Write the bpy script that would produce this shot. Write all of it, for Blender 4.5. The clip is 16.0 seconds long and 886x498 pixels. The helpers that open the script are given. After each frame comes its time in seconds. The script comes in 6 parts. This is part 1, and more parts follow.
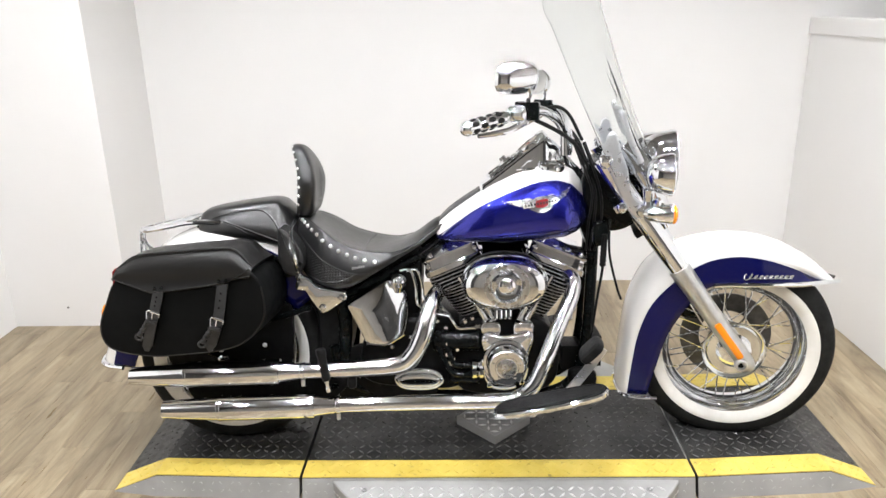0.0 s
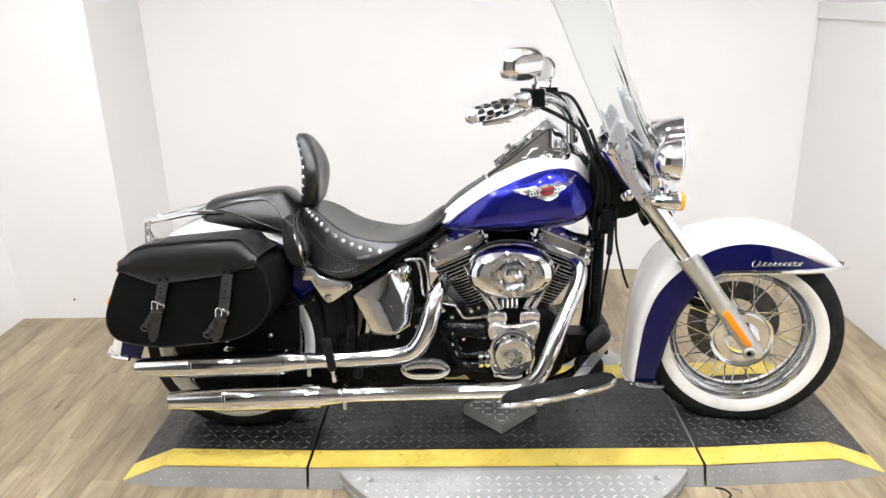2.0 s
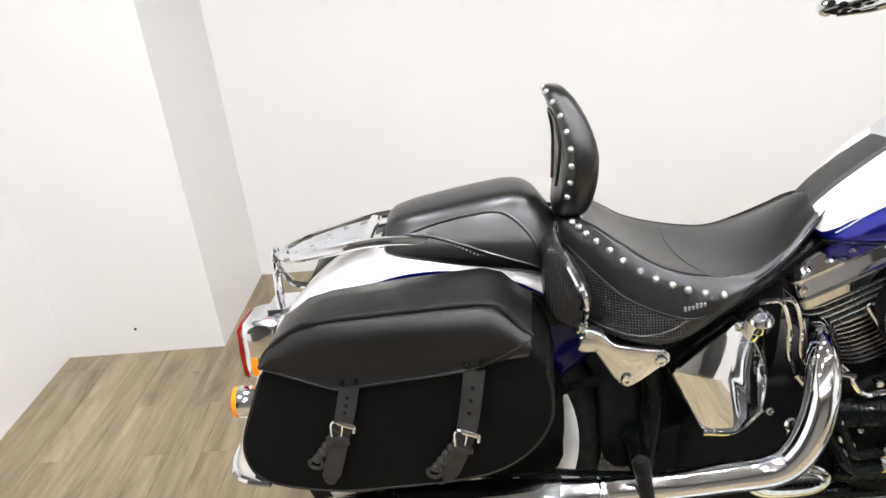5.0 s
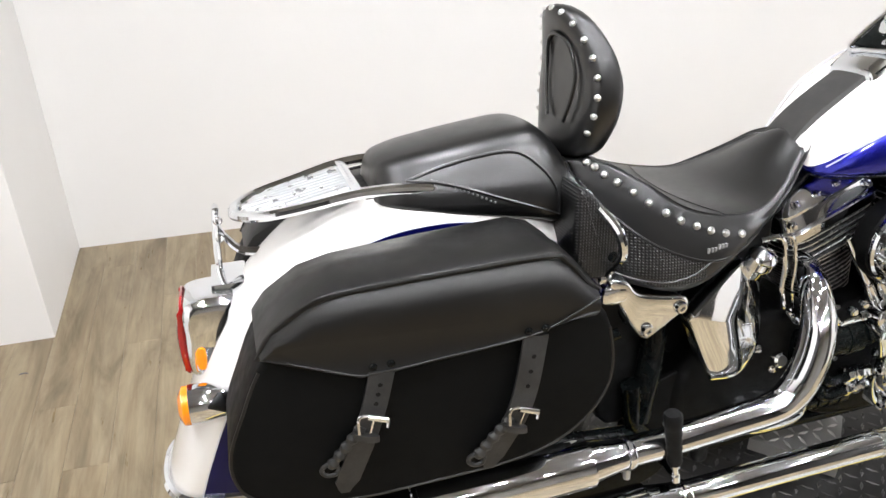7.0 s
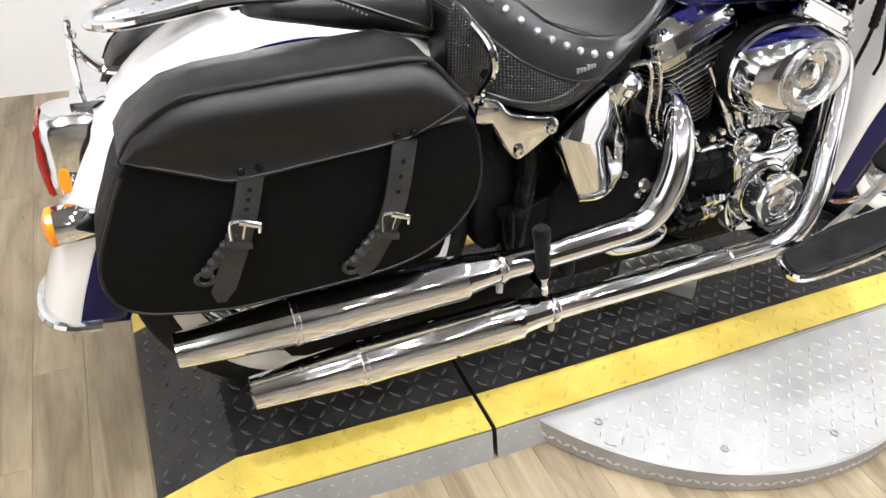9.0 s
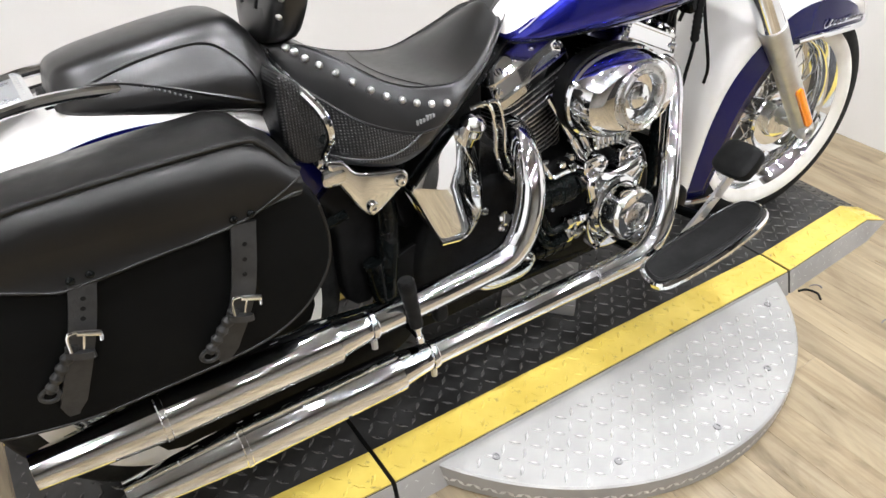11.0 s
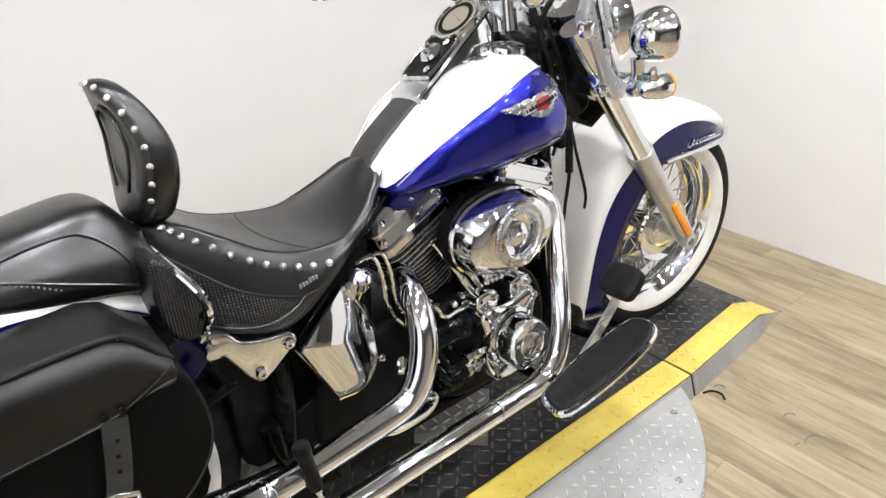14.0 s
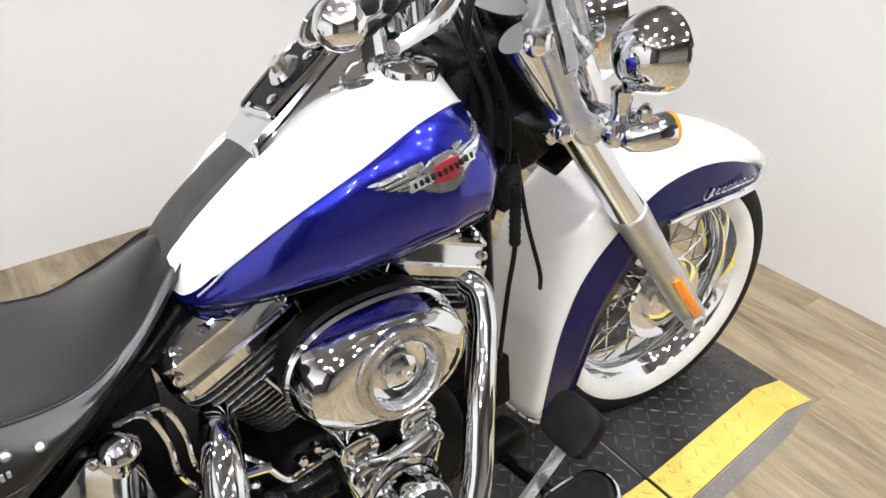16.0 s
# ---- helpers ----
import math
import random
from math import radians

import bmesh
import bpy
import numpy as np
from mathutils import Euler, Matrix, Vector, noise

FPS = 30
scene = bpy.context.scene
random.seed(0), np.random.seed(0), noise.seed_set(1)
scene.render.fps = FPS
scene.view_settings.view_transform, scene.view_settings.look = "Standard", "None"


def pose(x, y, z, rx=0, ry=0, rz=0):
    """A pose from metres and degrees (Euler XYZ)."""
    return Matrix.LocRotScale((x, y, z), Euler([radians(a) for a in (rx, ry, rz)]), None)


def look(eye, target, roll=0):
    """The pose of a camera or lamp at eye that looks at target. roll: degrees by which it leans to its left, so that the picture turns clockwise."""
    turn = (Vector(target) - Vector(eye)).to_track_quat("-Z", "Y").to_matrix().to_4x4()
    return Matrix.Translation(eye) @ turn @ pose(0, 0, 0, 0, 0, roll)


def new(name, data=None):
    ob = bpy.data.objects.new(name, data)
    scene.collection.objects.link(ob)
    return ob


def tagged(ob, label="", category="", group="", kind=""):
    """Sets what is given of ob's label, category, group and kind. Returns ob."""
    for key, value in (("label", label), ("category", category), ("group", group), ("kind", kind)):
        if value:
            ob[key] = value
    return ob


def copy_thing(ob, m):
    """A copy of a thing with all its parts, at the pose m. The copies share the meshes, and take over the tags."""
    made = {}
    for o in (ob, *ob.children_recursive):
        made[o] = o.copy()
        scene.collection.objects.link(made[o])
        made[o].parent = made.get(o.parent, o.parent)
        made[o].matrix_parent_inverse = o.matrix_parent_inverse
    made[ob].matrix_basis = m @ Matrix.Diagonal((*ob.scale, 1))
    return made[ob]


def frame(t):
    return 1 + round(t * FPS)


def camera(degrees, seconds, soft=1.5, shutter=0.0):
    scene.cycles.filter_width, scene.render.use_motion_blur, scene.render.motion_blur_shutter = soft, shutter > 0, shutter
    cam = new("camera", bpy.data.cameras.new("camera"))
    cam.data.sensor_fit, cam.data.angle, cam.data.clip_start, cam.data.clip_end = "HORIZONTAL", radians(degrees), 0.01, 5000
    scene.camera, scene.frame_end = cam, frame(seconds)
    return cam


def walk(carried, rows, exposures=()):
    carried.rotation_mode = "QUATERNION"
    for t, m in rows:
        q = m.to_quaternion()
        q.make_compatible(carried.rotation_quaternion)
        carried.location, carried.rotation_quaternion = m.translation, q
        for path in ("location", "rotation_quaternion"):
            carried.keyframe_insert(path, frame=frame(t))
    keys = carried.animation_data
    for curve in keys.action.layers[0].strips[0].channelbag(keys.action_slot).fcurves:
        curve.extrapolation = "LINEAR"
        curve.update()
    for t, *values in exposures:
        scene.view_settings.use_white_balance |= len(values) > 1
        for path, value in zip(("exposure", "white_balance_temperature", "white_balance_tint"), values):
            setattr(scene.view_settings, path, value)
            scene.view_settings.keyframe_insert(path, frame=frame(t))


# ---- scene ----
from mathutils.bvhtree import BVHTree

cam = camera(62.8, 16.0)
PATH = [
    (0, (0.781, -2.151, 1.35), (0.73, -0.254, 0.718), -1.1),
    (0.5, (0.776, -2.154, 1.348), (0.727, -0.257, 0.715), -1.1),
    (1, (0.774, -2.154, 1.349), (0.728, -0.258, 0.715), -1.0),
    (1.5, (0.779, -2.15, 1.341), (0.721, -0.257, 0.699), -1.3),
    (2, (0.78, -2.141, 1.34), (0.714, -0.252, 0.685), -1.6),
    (2.5, (0.796, -2.105, 1.326), (0.716, -0.219, 0.665), -1.6),
    (3, (0.785, -2.02, 1.316), (0.535, -0.148, 0.659), 1.1),
    (3.5, (0.612, -1.812, 1.28), (0.376, 0.04, 0.564), -1.9),
    (4, (0.452, -1.597, 1.284), (0.263, 0.252, 0.546), -4.6),
    (4.5, (0.291, -1.328, 1.274), (-0.02, 0.51, 0.55), -6.9),
    (4.7, (0.222, -1.247, 1.262), (-0.024, 0.575, 0.473), -6.8),
    (6.8, (-0.205, -0.912, 1.17), (0.27, 0.781, 0.217), -0.1),
    (7, (-0.229, -0.93, 1.16), (0.282, 0.741, 0.187), 0.4),
    (7.5, (-0.255, -0.955, 1.122), (0.33, 0.633, 0.056), 1.3),
    (8, (-0.236, -0.982, 1.088), (0.391, 0.507, -0.091), 2.1),
    (8.2, (-0.232, -0.998, 1.067), (0.41, 0.469, -0.132), 2.9),
    (10.3, (-0.155, -1.019, 1.113), (0.658, 0.338, -0.11), 3.3),
    (10.5, (-0.149, -1.02, 1.113), (0.692, 0.329, -0.101), 2.8),
    (11, (-0.121, -1.024, 1.131), (0.802, 0.317, -0.031), 1.1),
    (11.5, (-0.108, -1.031, 1.145), (0.855, 0.314, 0.022), 0.6),
    (12, (-0.097, -1.043, 1.154), (0.897, 0.293, 0.047), 0.4),
    (12.5, (-0.079, -1.049, 1.17), (0.963, 0.288, 0.109), -0.1),
    (13, (-0.07, -1.059, 1.181), (0.992, 0.279, 0.14), -0.5),
    (13.5, (-0.073, -1.068, 1.193), (1.048, 0.234, 0.17), 1.1),
    (14, (-0.037, -1.056, 1.22), (1.108, 0.296, 0.292), -1.2),
    (14.5, (0.114, -1.04, 1.231), (1.24, 0.324, 0.297), -1.4),
    (15, (0.296, -1.05, 1.252), (1.354, 0.379, 0.337), -0.4),
    (15.5, (0.408, -0.98, 1.243), (1.395, 0.443, 0.242), -2.9),
    (16, (0.544, -0.756, 1.2), (1.542, 0.594, 0.125), 0.4),
]
walk(cam, [(t, look(eye, target, roll)) for t, eye, target, roll in PATH], [(0.0, 0.04), (2.5, 0.06), (4.5, 0.04), (7.0, 0.08), (8.0, 0.20), (10.5, 0.02), (12.0, -0.07), (14.0, -0.12), (16.0, -0.15)])

# ---- world and light ----
world = bpy.data.worlds.new("world")
scene.world = world
world.use_nodes = True
world.node_tree.nodes["Background"].inputs[0].default_value = (0.9, 0.93, 1.0, 1)
world.node_tree.nodes["Background"].inputs[1].default_value = 0.05
LAMP_STRENGTH = 775.0

# ---- room numbers ----
FLOOR = -0.06
LEFT, RIGHT, BACK, FRONT, CEIL = -1.345, 2.47, 1.52, -4.4, 2.45
LEAN = 6.5
V = Vector


# ---- material helpers ----
def material(name, base, rough=0.5, metal=0.0, coat=0.0, spec=0.5, ior=None):
    m = bpy.data.materials.new(name)
    m.use_nodes = True
    p = m.node_tree.nodes["Principled BSDF"]
    p.inputs["Base Color"].default_value = (*base, 1)
    p.inputs["Roughness"].default_value = rough
    p.inputs["Metallic"].default_value = metal
    p.inputs["Coat Weight"].default_value = coat
    p.inputs["Coat Roughness"].default_value = 0.03
    p.inputs["Specular IOR Level"].default_value = spec
    if ior:
        p.inputs["IOR"].default_value = ior
    return m


def node(m, kind, **inputs):
    n = m.node_tree.nodes.new(kind)
    for k, v in inputs.items():
        n.inputs[k].default_value = v
    return n


def wire(m, a, b):
    m.node_tree.links.new(a, b)


def bsdf(m):
    return m.node_tree.nodes["Principled BSDF"]


def coords(m, scale=(1, 1, 1), source="Object"):
    tc = node(m, "ShaderNodeTexCoord")
    mp = node(m, "ShaderNodeMapping")
    mp.inputs["Scale"].default_value = scale
    wire(m, tc.outputs[source], mp.inputs["Vector"])
    return mp.outputs["Vector"]


def noisy(m, scale, detail=4.0, stretch=(1, 1, 1), rough=0.55):
    n = node(m, "ShaderNodeTexNoise", Scale=scale, Detail=detail, Roughness=rough)
    wire(m, coords(m, stretch), n.inputs["Vector"])
    return n.outputs["Fac"]


def ramp(m, fac, stops):
    r = node(m, "ShaderNodeValToRGB")
    el = r.color_ramp.elements
    while len(el) < len(stops):
        el.new(0.5)
    for e, (pos, col) in zip(el, stops):
        e.position, e.color = pos, (*col, 1)
    wire(m, fac, r.inputs["Fac"])
    return r.outputs["Color"]


def remap(m, fac, lo, hi):
    r = node(m, "ShaderNodeMapRange")
    r.inputs["From Min"].default_value, r.inputs["From Max"].default_value = 0.3, 0.7
    r.inputs["To Min"].default_value, r.inputs["To Max"].default_value = lo, hi
    wire(m, fac, r.inputs["Value"])
    return r.outputs["Result"]


def bump(m, fac, strength, distance):
    b = node(m, "ShaderNodeBump", Strength=strength, Distance=distance)
    wire(m, fac, b.inputs["Height"])
    wire(m, b.outputs["Normal"], bsdf(m).inputs["Normal"])


def vary(m, scale, lo, hi, rlo, rhi, detail=4.0, bumps=None, stretch=(1, 1, 1)):
    """Two shades by noise, roughness by a finer one, and optional relief (scale, strength, distance)."""
    wire(m, ramp(m, noisy(m, scale, detail, stretch), [(0.3, lo), (0.7, hi)]), bsdf(m).inputs["Base Color"])
    wire(m, remap(m, noisy(m, scale * 4.3, 3.0, stretch), rlo, rhi), bsdf(m).inputs["Roughness"])
    if bumps:
        bump(m, noisy(m, bumps[0], 3.0, stretch), bumps[1], bumps[2])
    return m


# ---- materials ----
DARKSTEEL = vary(material("dark_brake_steel", (0.1, 0.1, 0.1), 0.35, 0.8), 30, (0.07, 0.07, 0.07), (0.13, 0.13, 0.128), 0.28, 0.42)
CHROME = material("chrome", (0.85, 0.872, 0.90), 0.06, 1.0)
wire(CHROME, remap(CHROME, noisy(CHROME, 22.0), 0.03, 0.09), bsdf(CHROME).inputs["Roughness"])
SATIN = vary(material("satin_chrome", (0.78, 0.79, 0.81), 0.3, 0.85), 12, (0.60, 0.61, 0.63), (0.68, 0.69, 0.71), 0.26, 0.34)
STUD = material("polished_stud", (0.86, 0.86, 0.86), 0.30, 1.0)
BRUSHED = vary(material("brushed_metal", (0.6, 0.6, 0.58), 0.3, 1.0), 9, (0.54, 0.54, 0.53), (0.62, 0.62, 0.61), 0.24, 0.30)
ALU = vary(material("cast_aluminium", (0.42, 0.42, 0.41), 0.42, 0.85), 30, (0.52, 0.52, 0.505), (0.64, 0.64, 0.62), 0.34, 0.46,
           bumps=(260, 0.08, 0.001))
FINBLACK = vary(material("black_fin_enamel", (0.05, 0.05, 0.05), 0.2, 0.6), 30, (0.06, 0.06, 0.06), (0.13, 0.13, 0.128), 0.18, 0.30)
FINEDGE = vary(material("machined_fin_edge", (0.5, 0.5, 0.5), 0.3, 0.9), 60, (0.34, 0.34, 0.335), (0.55, 0.55, 0.54), 0.22, 0.4)
WHITE = material("white_paint", (0.82, 0.80, 0.77), 0.22, 0.0, 0.7)
BLUE = material("blue_metallic_paint", (0.02, 0.03, 0.45), 0.24, 0.88, 1.0)
wire(BLUE, ramp(BLUE, noisy(BLUE, 900.0, 2.0), [(0.35, (0.008, 0.010, 0.23)), (0.7, (0.020, 0.026, 0.43))]), bsdf(BLUE).inputs["Base Color"])
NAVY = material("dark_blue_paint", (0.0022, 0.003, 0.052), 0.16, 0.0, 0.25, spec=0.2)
SILVERLINE = material("pinstripe_silver", (0.62, 0.64, 0.70), 0.35, 0.4)
LEATHER = vary(material("black_leather", (0.012, 0.012, 0.012), 0.42, spec=0.75), 14, (0.003, 0.003, 0.003), (0.006, 0.006, 0.006), 0.29, 0.34)
BAGLEATHER = vary(material("saddlebag_leather", (0.01, 0.01, 0.01), 0.5, spec=0.27), 9, (0.003, 0.0029, 0.0028), (0.0065, 0.0062, 0.0058), 0.33, 0.45, bumps=(360, 0.08, 0.0006))
# Lid leather again, darker and duller to put the body's shade into it.
BAGSHADE = vary(material("shaded_bag_leather", (0.004, 0.004, 0.004), 0.6, spec=0.08), 11, (0.0022, 0.0024, 0.0024), (0.0042, 0.0044, 0.0044), 0.5, 0.64, bumps=(300, 0.08, 0.0006))
STRAPLEATHER = vary(material("strap_leather", (0.02, 0.02, 0.02), 0.5), 40, (0.012, 0.0125, 0.0125), (0.024, 0.024, 0.024), 0.4, 0.55, bumps=(380, 0.2, 0.0012))
GREYLEATHER = vary(material("worn_tank_strap", (0.06, 0.06, 0.06), 0.5), 12, (0.020, 0.020, 0.0195), (0.038, 0.037, 0.036), 0.38, 0.5,
                   bumps=(350, 0.15, 0.001))
WEAVE = material("basket_weave_leather", (0.014, 0.013, 0.013), 0.45)
vary(WEAVE, 30, (0.004, 0.004, 0.004), (0.012, 0.012, 0.012), 0.3, 0.45)
_strands = []
for _axis in ("X", "Z"):
    _w = node(WEAVE, "ShaderNodeTexWave", Scale=66.0)
    _w.wave_type, _w.bands_direction, _w.wave_profile = "BANDS", _axis, "SIN"
    wire(WEAVE, coords(WEAVE), _w.inputs["Vector"])
    _strands.append(_w.outputs["Fac"])
_weft = node(WEAVE, "ShaderNodeMath")
_weft.operation = "MULTIPLY"
wire(WEAVE, _strands[0], _weft.inputs[0])
wire(WEAVE, _strands[1], _weft.inputs[1])
wire(WEAVE, ramp(WEAVE, _weft.outputs[0], [(0.05, (0.002, 0.002, 0.002)), (0.6, (0.018, 0.018, 0.018))]), bsdf(WEAVE).inputs["Base Color"])
bump(WEAVE, _weft.outputs[0], 0.7, 0.0015)
RUBBER = vary(material("tyre_rubber", (0.02, 0.02, 0.02), 0.75), 25, (0.010, 0.010, 0.010), (0.02, 0.02, 0.019), 0.6, 0.8,
              bumps=(180, 0.15, 0.002))
WHITEWALL = vary(material("whitewall_rubber", (0.72, 0.69, 0.62), 0.6), 16, (0.70, 0.68, 0.635), (0.80, 0.79, 0.755), 0.5, 0.7)
BLACK = vary(material("black_gloss_enamel", (0.01, 0.01, 0.01), 0.25, 0.0, 0.1), 30, (0.002, 0.002, 0.002), (0.005, 0.007, 0.007), 0.15, 0.3)
CRINKLE = vary(material("black_wrinkle_coat", (0.014, 0.014, 0.014), 0.5, spec=0.38), 40, (0.0016, 0.0016, 0.0016), (0.0045, 0.0045, 0.0045), 0.35, 0.55,
               bumps=(500, 0.3, 0.001))
PLASTIC = vary(material("black_plastic", (0.015, 0.015, 0.015), 0.5, spec=0.35), 30, (0.006, 0.006, 0.006), (0.014, 0.014, 0.014), 0.4, 0.55)
AMBER = material("amber_lens", (0.90, 0.27, 0.008), 0.12, 0.0, 0.6)
REDLENS = material("red_lens", (0.26, 0.008, 0.008), 0.12, 0.0, 0.6)
REDENAMEL = material("red_enamel", (0.24, 0.022, 0.028), 0.25, 0.0, 0.5)
DIAL = material("cream_dial", (0.22, 0.195, 0.15), 0.4)
MIRRORGLASS = material("mirror_glass", (0.86, 0.87, 0.87), 0.015, 1.0)
LAMPGLASS = material("lamp_glass", (0.95, 0.96, 0.97), 0.03)
bsdf(LAMPGLASS).inputs["Transmission Weight"].default_value = 1.0
SHIELD = material("clear_acrylic", (0.96, 0.97, 0.965), 0.02, ior=1.09)
bsdf(SHIELD).inputs["Transmission Weight"].default_value = 1.0
STITCH = material("grey_thread", (0.16, 0.16, 0.16), 0.8)
MARK = material("pale_stamp", (0.22, 0.22, 0.22), 0.5)

WALLPAINT = material("white_wall_paint", (0.82, 0.81, 0.79), 0.6)
vary(WALLPAINT, 1.1, (0.79, 0.78, 0.765), (0.825, 0.815, 0.80), 0.5, 0.66, bumps=(160, 0.05, 0.001))
# Ceiling darkened in its colour to give the chrome more contrast.
DARKCEIL = vary(material("darkened_ceiling", (0.7, 0.7, 0.68), 0.8), 2.0, (0.19, 0.182, 0.17), (0.23, 0.222, 0.208), 0.7, 0.9)
# Dimness past the partition put into a grey-brown tone; also the unseen front wall.
DIMWALL = vary(material("dim_wall_grey", (0.3, 0.28, 0.26), 0.7), 1.5, (0.28, 0.26, 0.24), (0.36, 0.34, 0.31), 0.6, 0.8)
# Near-black tone for unseen walls, so the chrome reflects dark.
DARKWALL = vary(material("dark_unseen_wall", (0.12, 0.11, 0.10), 0.7), 1.5, (0.045, 0.044, 0.042), (0.065, 0.063, 0.06), 0.6, 0.8)
CANBLACK = material("spotlight_baffle", (0.03, 0.03, 0.03), 0.6)
LAMPGLOW = bpy.data.materials.new("lamp_glow")
LAMPGLOW.use_nodes = True
_em = node(LAMPGLOW, "ShaderNodeEmission", Strength=LAMP_STRENGTH)
_em.inputs["Color"].default_value = (0.978, 0.985, 1.018, 1)
wire(LAMPGLOW, _em.outputs[0], LAMPGLOW.node_tree.nodes["Material Output"].inputs["Surface"])


def plank_material():
    m = material("oak_vinyl_plank", (0.4, 0.3, 0.2), 0.45)
    info = node(m, "ShaderNodeObjectInfo")
    add = node(m, "ShaderNodeVectorMath")
    add.operation = "ADD"
    mul = node(m, "ShaderNodeVectorMath")
    mul.operation = "SCALE"
    mul.inputs["Scale"].default_value = 37.0
    comb = node(m, "ShaderNodeCombineXYZ")
    for k in "XYZ":
        wire(m, info.outputs["Random"], comb.inputs[k])
    wire(m, comb.outputs[0], mul.inputs[0])
    wire(m, coords(m, (16, 1.5, 1)), add.inputs[0])
    wire(m, mul.outputs[0], add.inputs[1])
    n1 = node(m, "ShaderNodeTexNoise", Scale=1.3, Detail=7.0, Roughness=0.62, Distortion=0.9)
    wire(m, add.outputs[0], n1.inputs["Vector"])
    n2 = node(m, "ShaderNodeTexNoise", Scale=5.0, Detail=4.0, Roughness=0.6)
    wire(m, add.outputs[0], n2.inputs["Vector"])
    grain = ramp(m, n1.outputs["Fac"], [(0.28, (0.17, 0.122, 0.068)), (0.42, (0.250, 0.188, 0.112)), (0.56, (0.312, 0.244, 0.152)), (0.74, (0.365, 0.297, 0.198))])
    fine = ramp(m, n2.outputs["Fac"], [(0.35, (0.86, 0.84, 0.80)), (0.6, (1.0, 1.0, 1.0))])
    mix = node(m, "ShaderNodeMix")
    mix.data_type, mix.blend_type = "RGBA", "MULTIPLY"
    mix.inputs["Factor"].default_value = 0.8
    wire(m, grain, mix.inputs["A"])
    wire(m, fine, mix.inputs["B"])
    geo = node(m, "ShaderNodeNewGeometry")
    broad = node(m, "ShaderNodeMapping")
    broad.inputs["Scale"].default_value = (7.0, 2.2, 1.0)
    wire(m, geo.outputs["Position"], broad.inputs["Vector"])
    n3 = node(m, "ShaderNodeTexNoise", Scale=1.0, Detail=5.0, Roughness=0.6, Distortion=1.4)
    wire(m, broad.outputs[0], n3.inputs["Vector"])
    blotch = node(m, "ShaderNodeMix")
    blotch.data_type, blotch.blend_type = "RGBA", "MULTIPLY"
    blotch.inputs["Factor"].default_value = 1.0
    wire(m, mix.outputs["Result"], blotch.inputs["A"])
    wire(m, ramp(m, n3.outputs["Fac"], [(0.30, (0.58, 0.53, 0.46)), (0.45, (0.90, 0.89, 0.86)), (0.62, (1.10, 1.09, 1.05))]), blotch.inputs["B"])
    hsv = node(m, "ShaderNodeHueSaturation", Saturation=0.91, Hue=0.502)
    val = node(m, "ShaderNodeMapRange")
    val.inputs["To Min"].default_value, val.inputs["To Max"].default_value = 0.86, 1.12
    wire(m, info.outputs["Random"], val.inputs["Value"])
    wire(m, val.outputs[0], hsv.inputs["Value"])
    wire(m, blotch.outputs["Result"], hsv.inputs["Color"])
    wire(m, hsv.outputs[0], bsdf(m).inputs["Base Color"])
    wire(m, remap(m, n2.outputs["Fac"], 0.27, 0.42), bsdf(m).inputs["Roughness"])
    bump(m, n1.outputs["Fac"], 0.12, 0.002)
    return m


PLANK = plank_material()
SUBFLOOR = material("dark_joint", (0.10, 0.07, 0.045), 0.8)
DECK = vary(material("worn_black_deck", (0.06, 0.06, 0.06), 0.5, 0.2), 7, (0.012, 0.012, 0.0122), (0.052, 0.0515, 0.050), 0.31, 0.53, detail=8,
            bumps=(120, 0.1, 0.001))
DECKBAR = vary(material("worn_deck_bar", (0.09, 0.09, 0.09), 0.4, 0.4), 9, (0.04, 0.04, 0.04), (0.135, 0.133, 0.13), 0.22, 0.40, detail=8)
YELLOW = vary(material("safety_yellow_paint", (0.62, 0.42, 0.03), 0.45), 10, (0.57, 0.42, 0.07), (0.69, 0.54, 0.12), 0.35, 0.55, detail=8)
_scuff = node(YELLOW, "ShaderNodeMix")
_scuff.data_type = "RGBA"
wire(YELLOW, ramp(YELLOW, noisy(YELLOW, 38.0, 6.0, rough=0.7), [(0.60, (0, 0, 0)), (0.70, (0.75, 0.75, 0.75))]), _scuff.inputs["Factor"])
wire(YELLOW, bsdf(YELLOW).inputs["Base Color"].links[0].from_socket, _scuff.inputs["A"])
_scuff.inputs["B"].default_value = (0.13, 0.10, 0.04, 1)
wire(YELLOW, _scuff.outputs["Result"], bsdf(YELLOW).inputs["Base Color"])
STEEL = vary(material("bare_tread_steel", (0.5, 0.5, 0.49), 0.36, 0.45), 5, (0.31, 0.31, 0.30), (0.42, 0.415, 0.405), 0.50, 0.66, detail=7,
             bumps=(90, 0.08, 0.001))
STEELBAR = vary(material("tread_bar_steel", (0.66, 0.66, 0.65), 0.3, 0.8), 20, (0.62, 0.62, 0.61), (0.78, 0.78, 0.77), 0.32, 0.46)
SCUFF = material("grey_scuff", (0.12, 0.12, 0.14), 0.6)
DARKWOOD = vary(material("dark_frame_wood", (0.05, 0.03, 0.02), 0.35), 30, (0.03, 0.02, 0.016), (0.085, 0.05, 0.03), 0.28, 0.45, stretch=(1, 1, 6))
PRINT = vary(material("framed_print", (0.35, 0.33, 0.30), 0.3), 18, (0.15, 0.13, 0.11), (0.6, 0.58, 0.55), 0.25, 0.4)


for _m in (BLACK, CRINKLE, PLASTIC, RUBBER):
    bsdf(_m).inputs["Specular IOR Level"].default_value = 0.09
bsdf(BAGLEATHER).inputs["Specular IOR Level"].default_value = 0.42


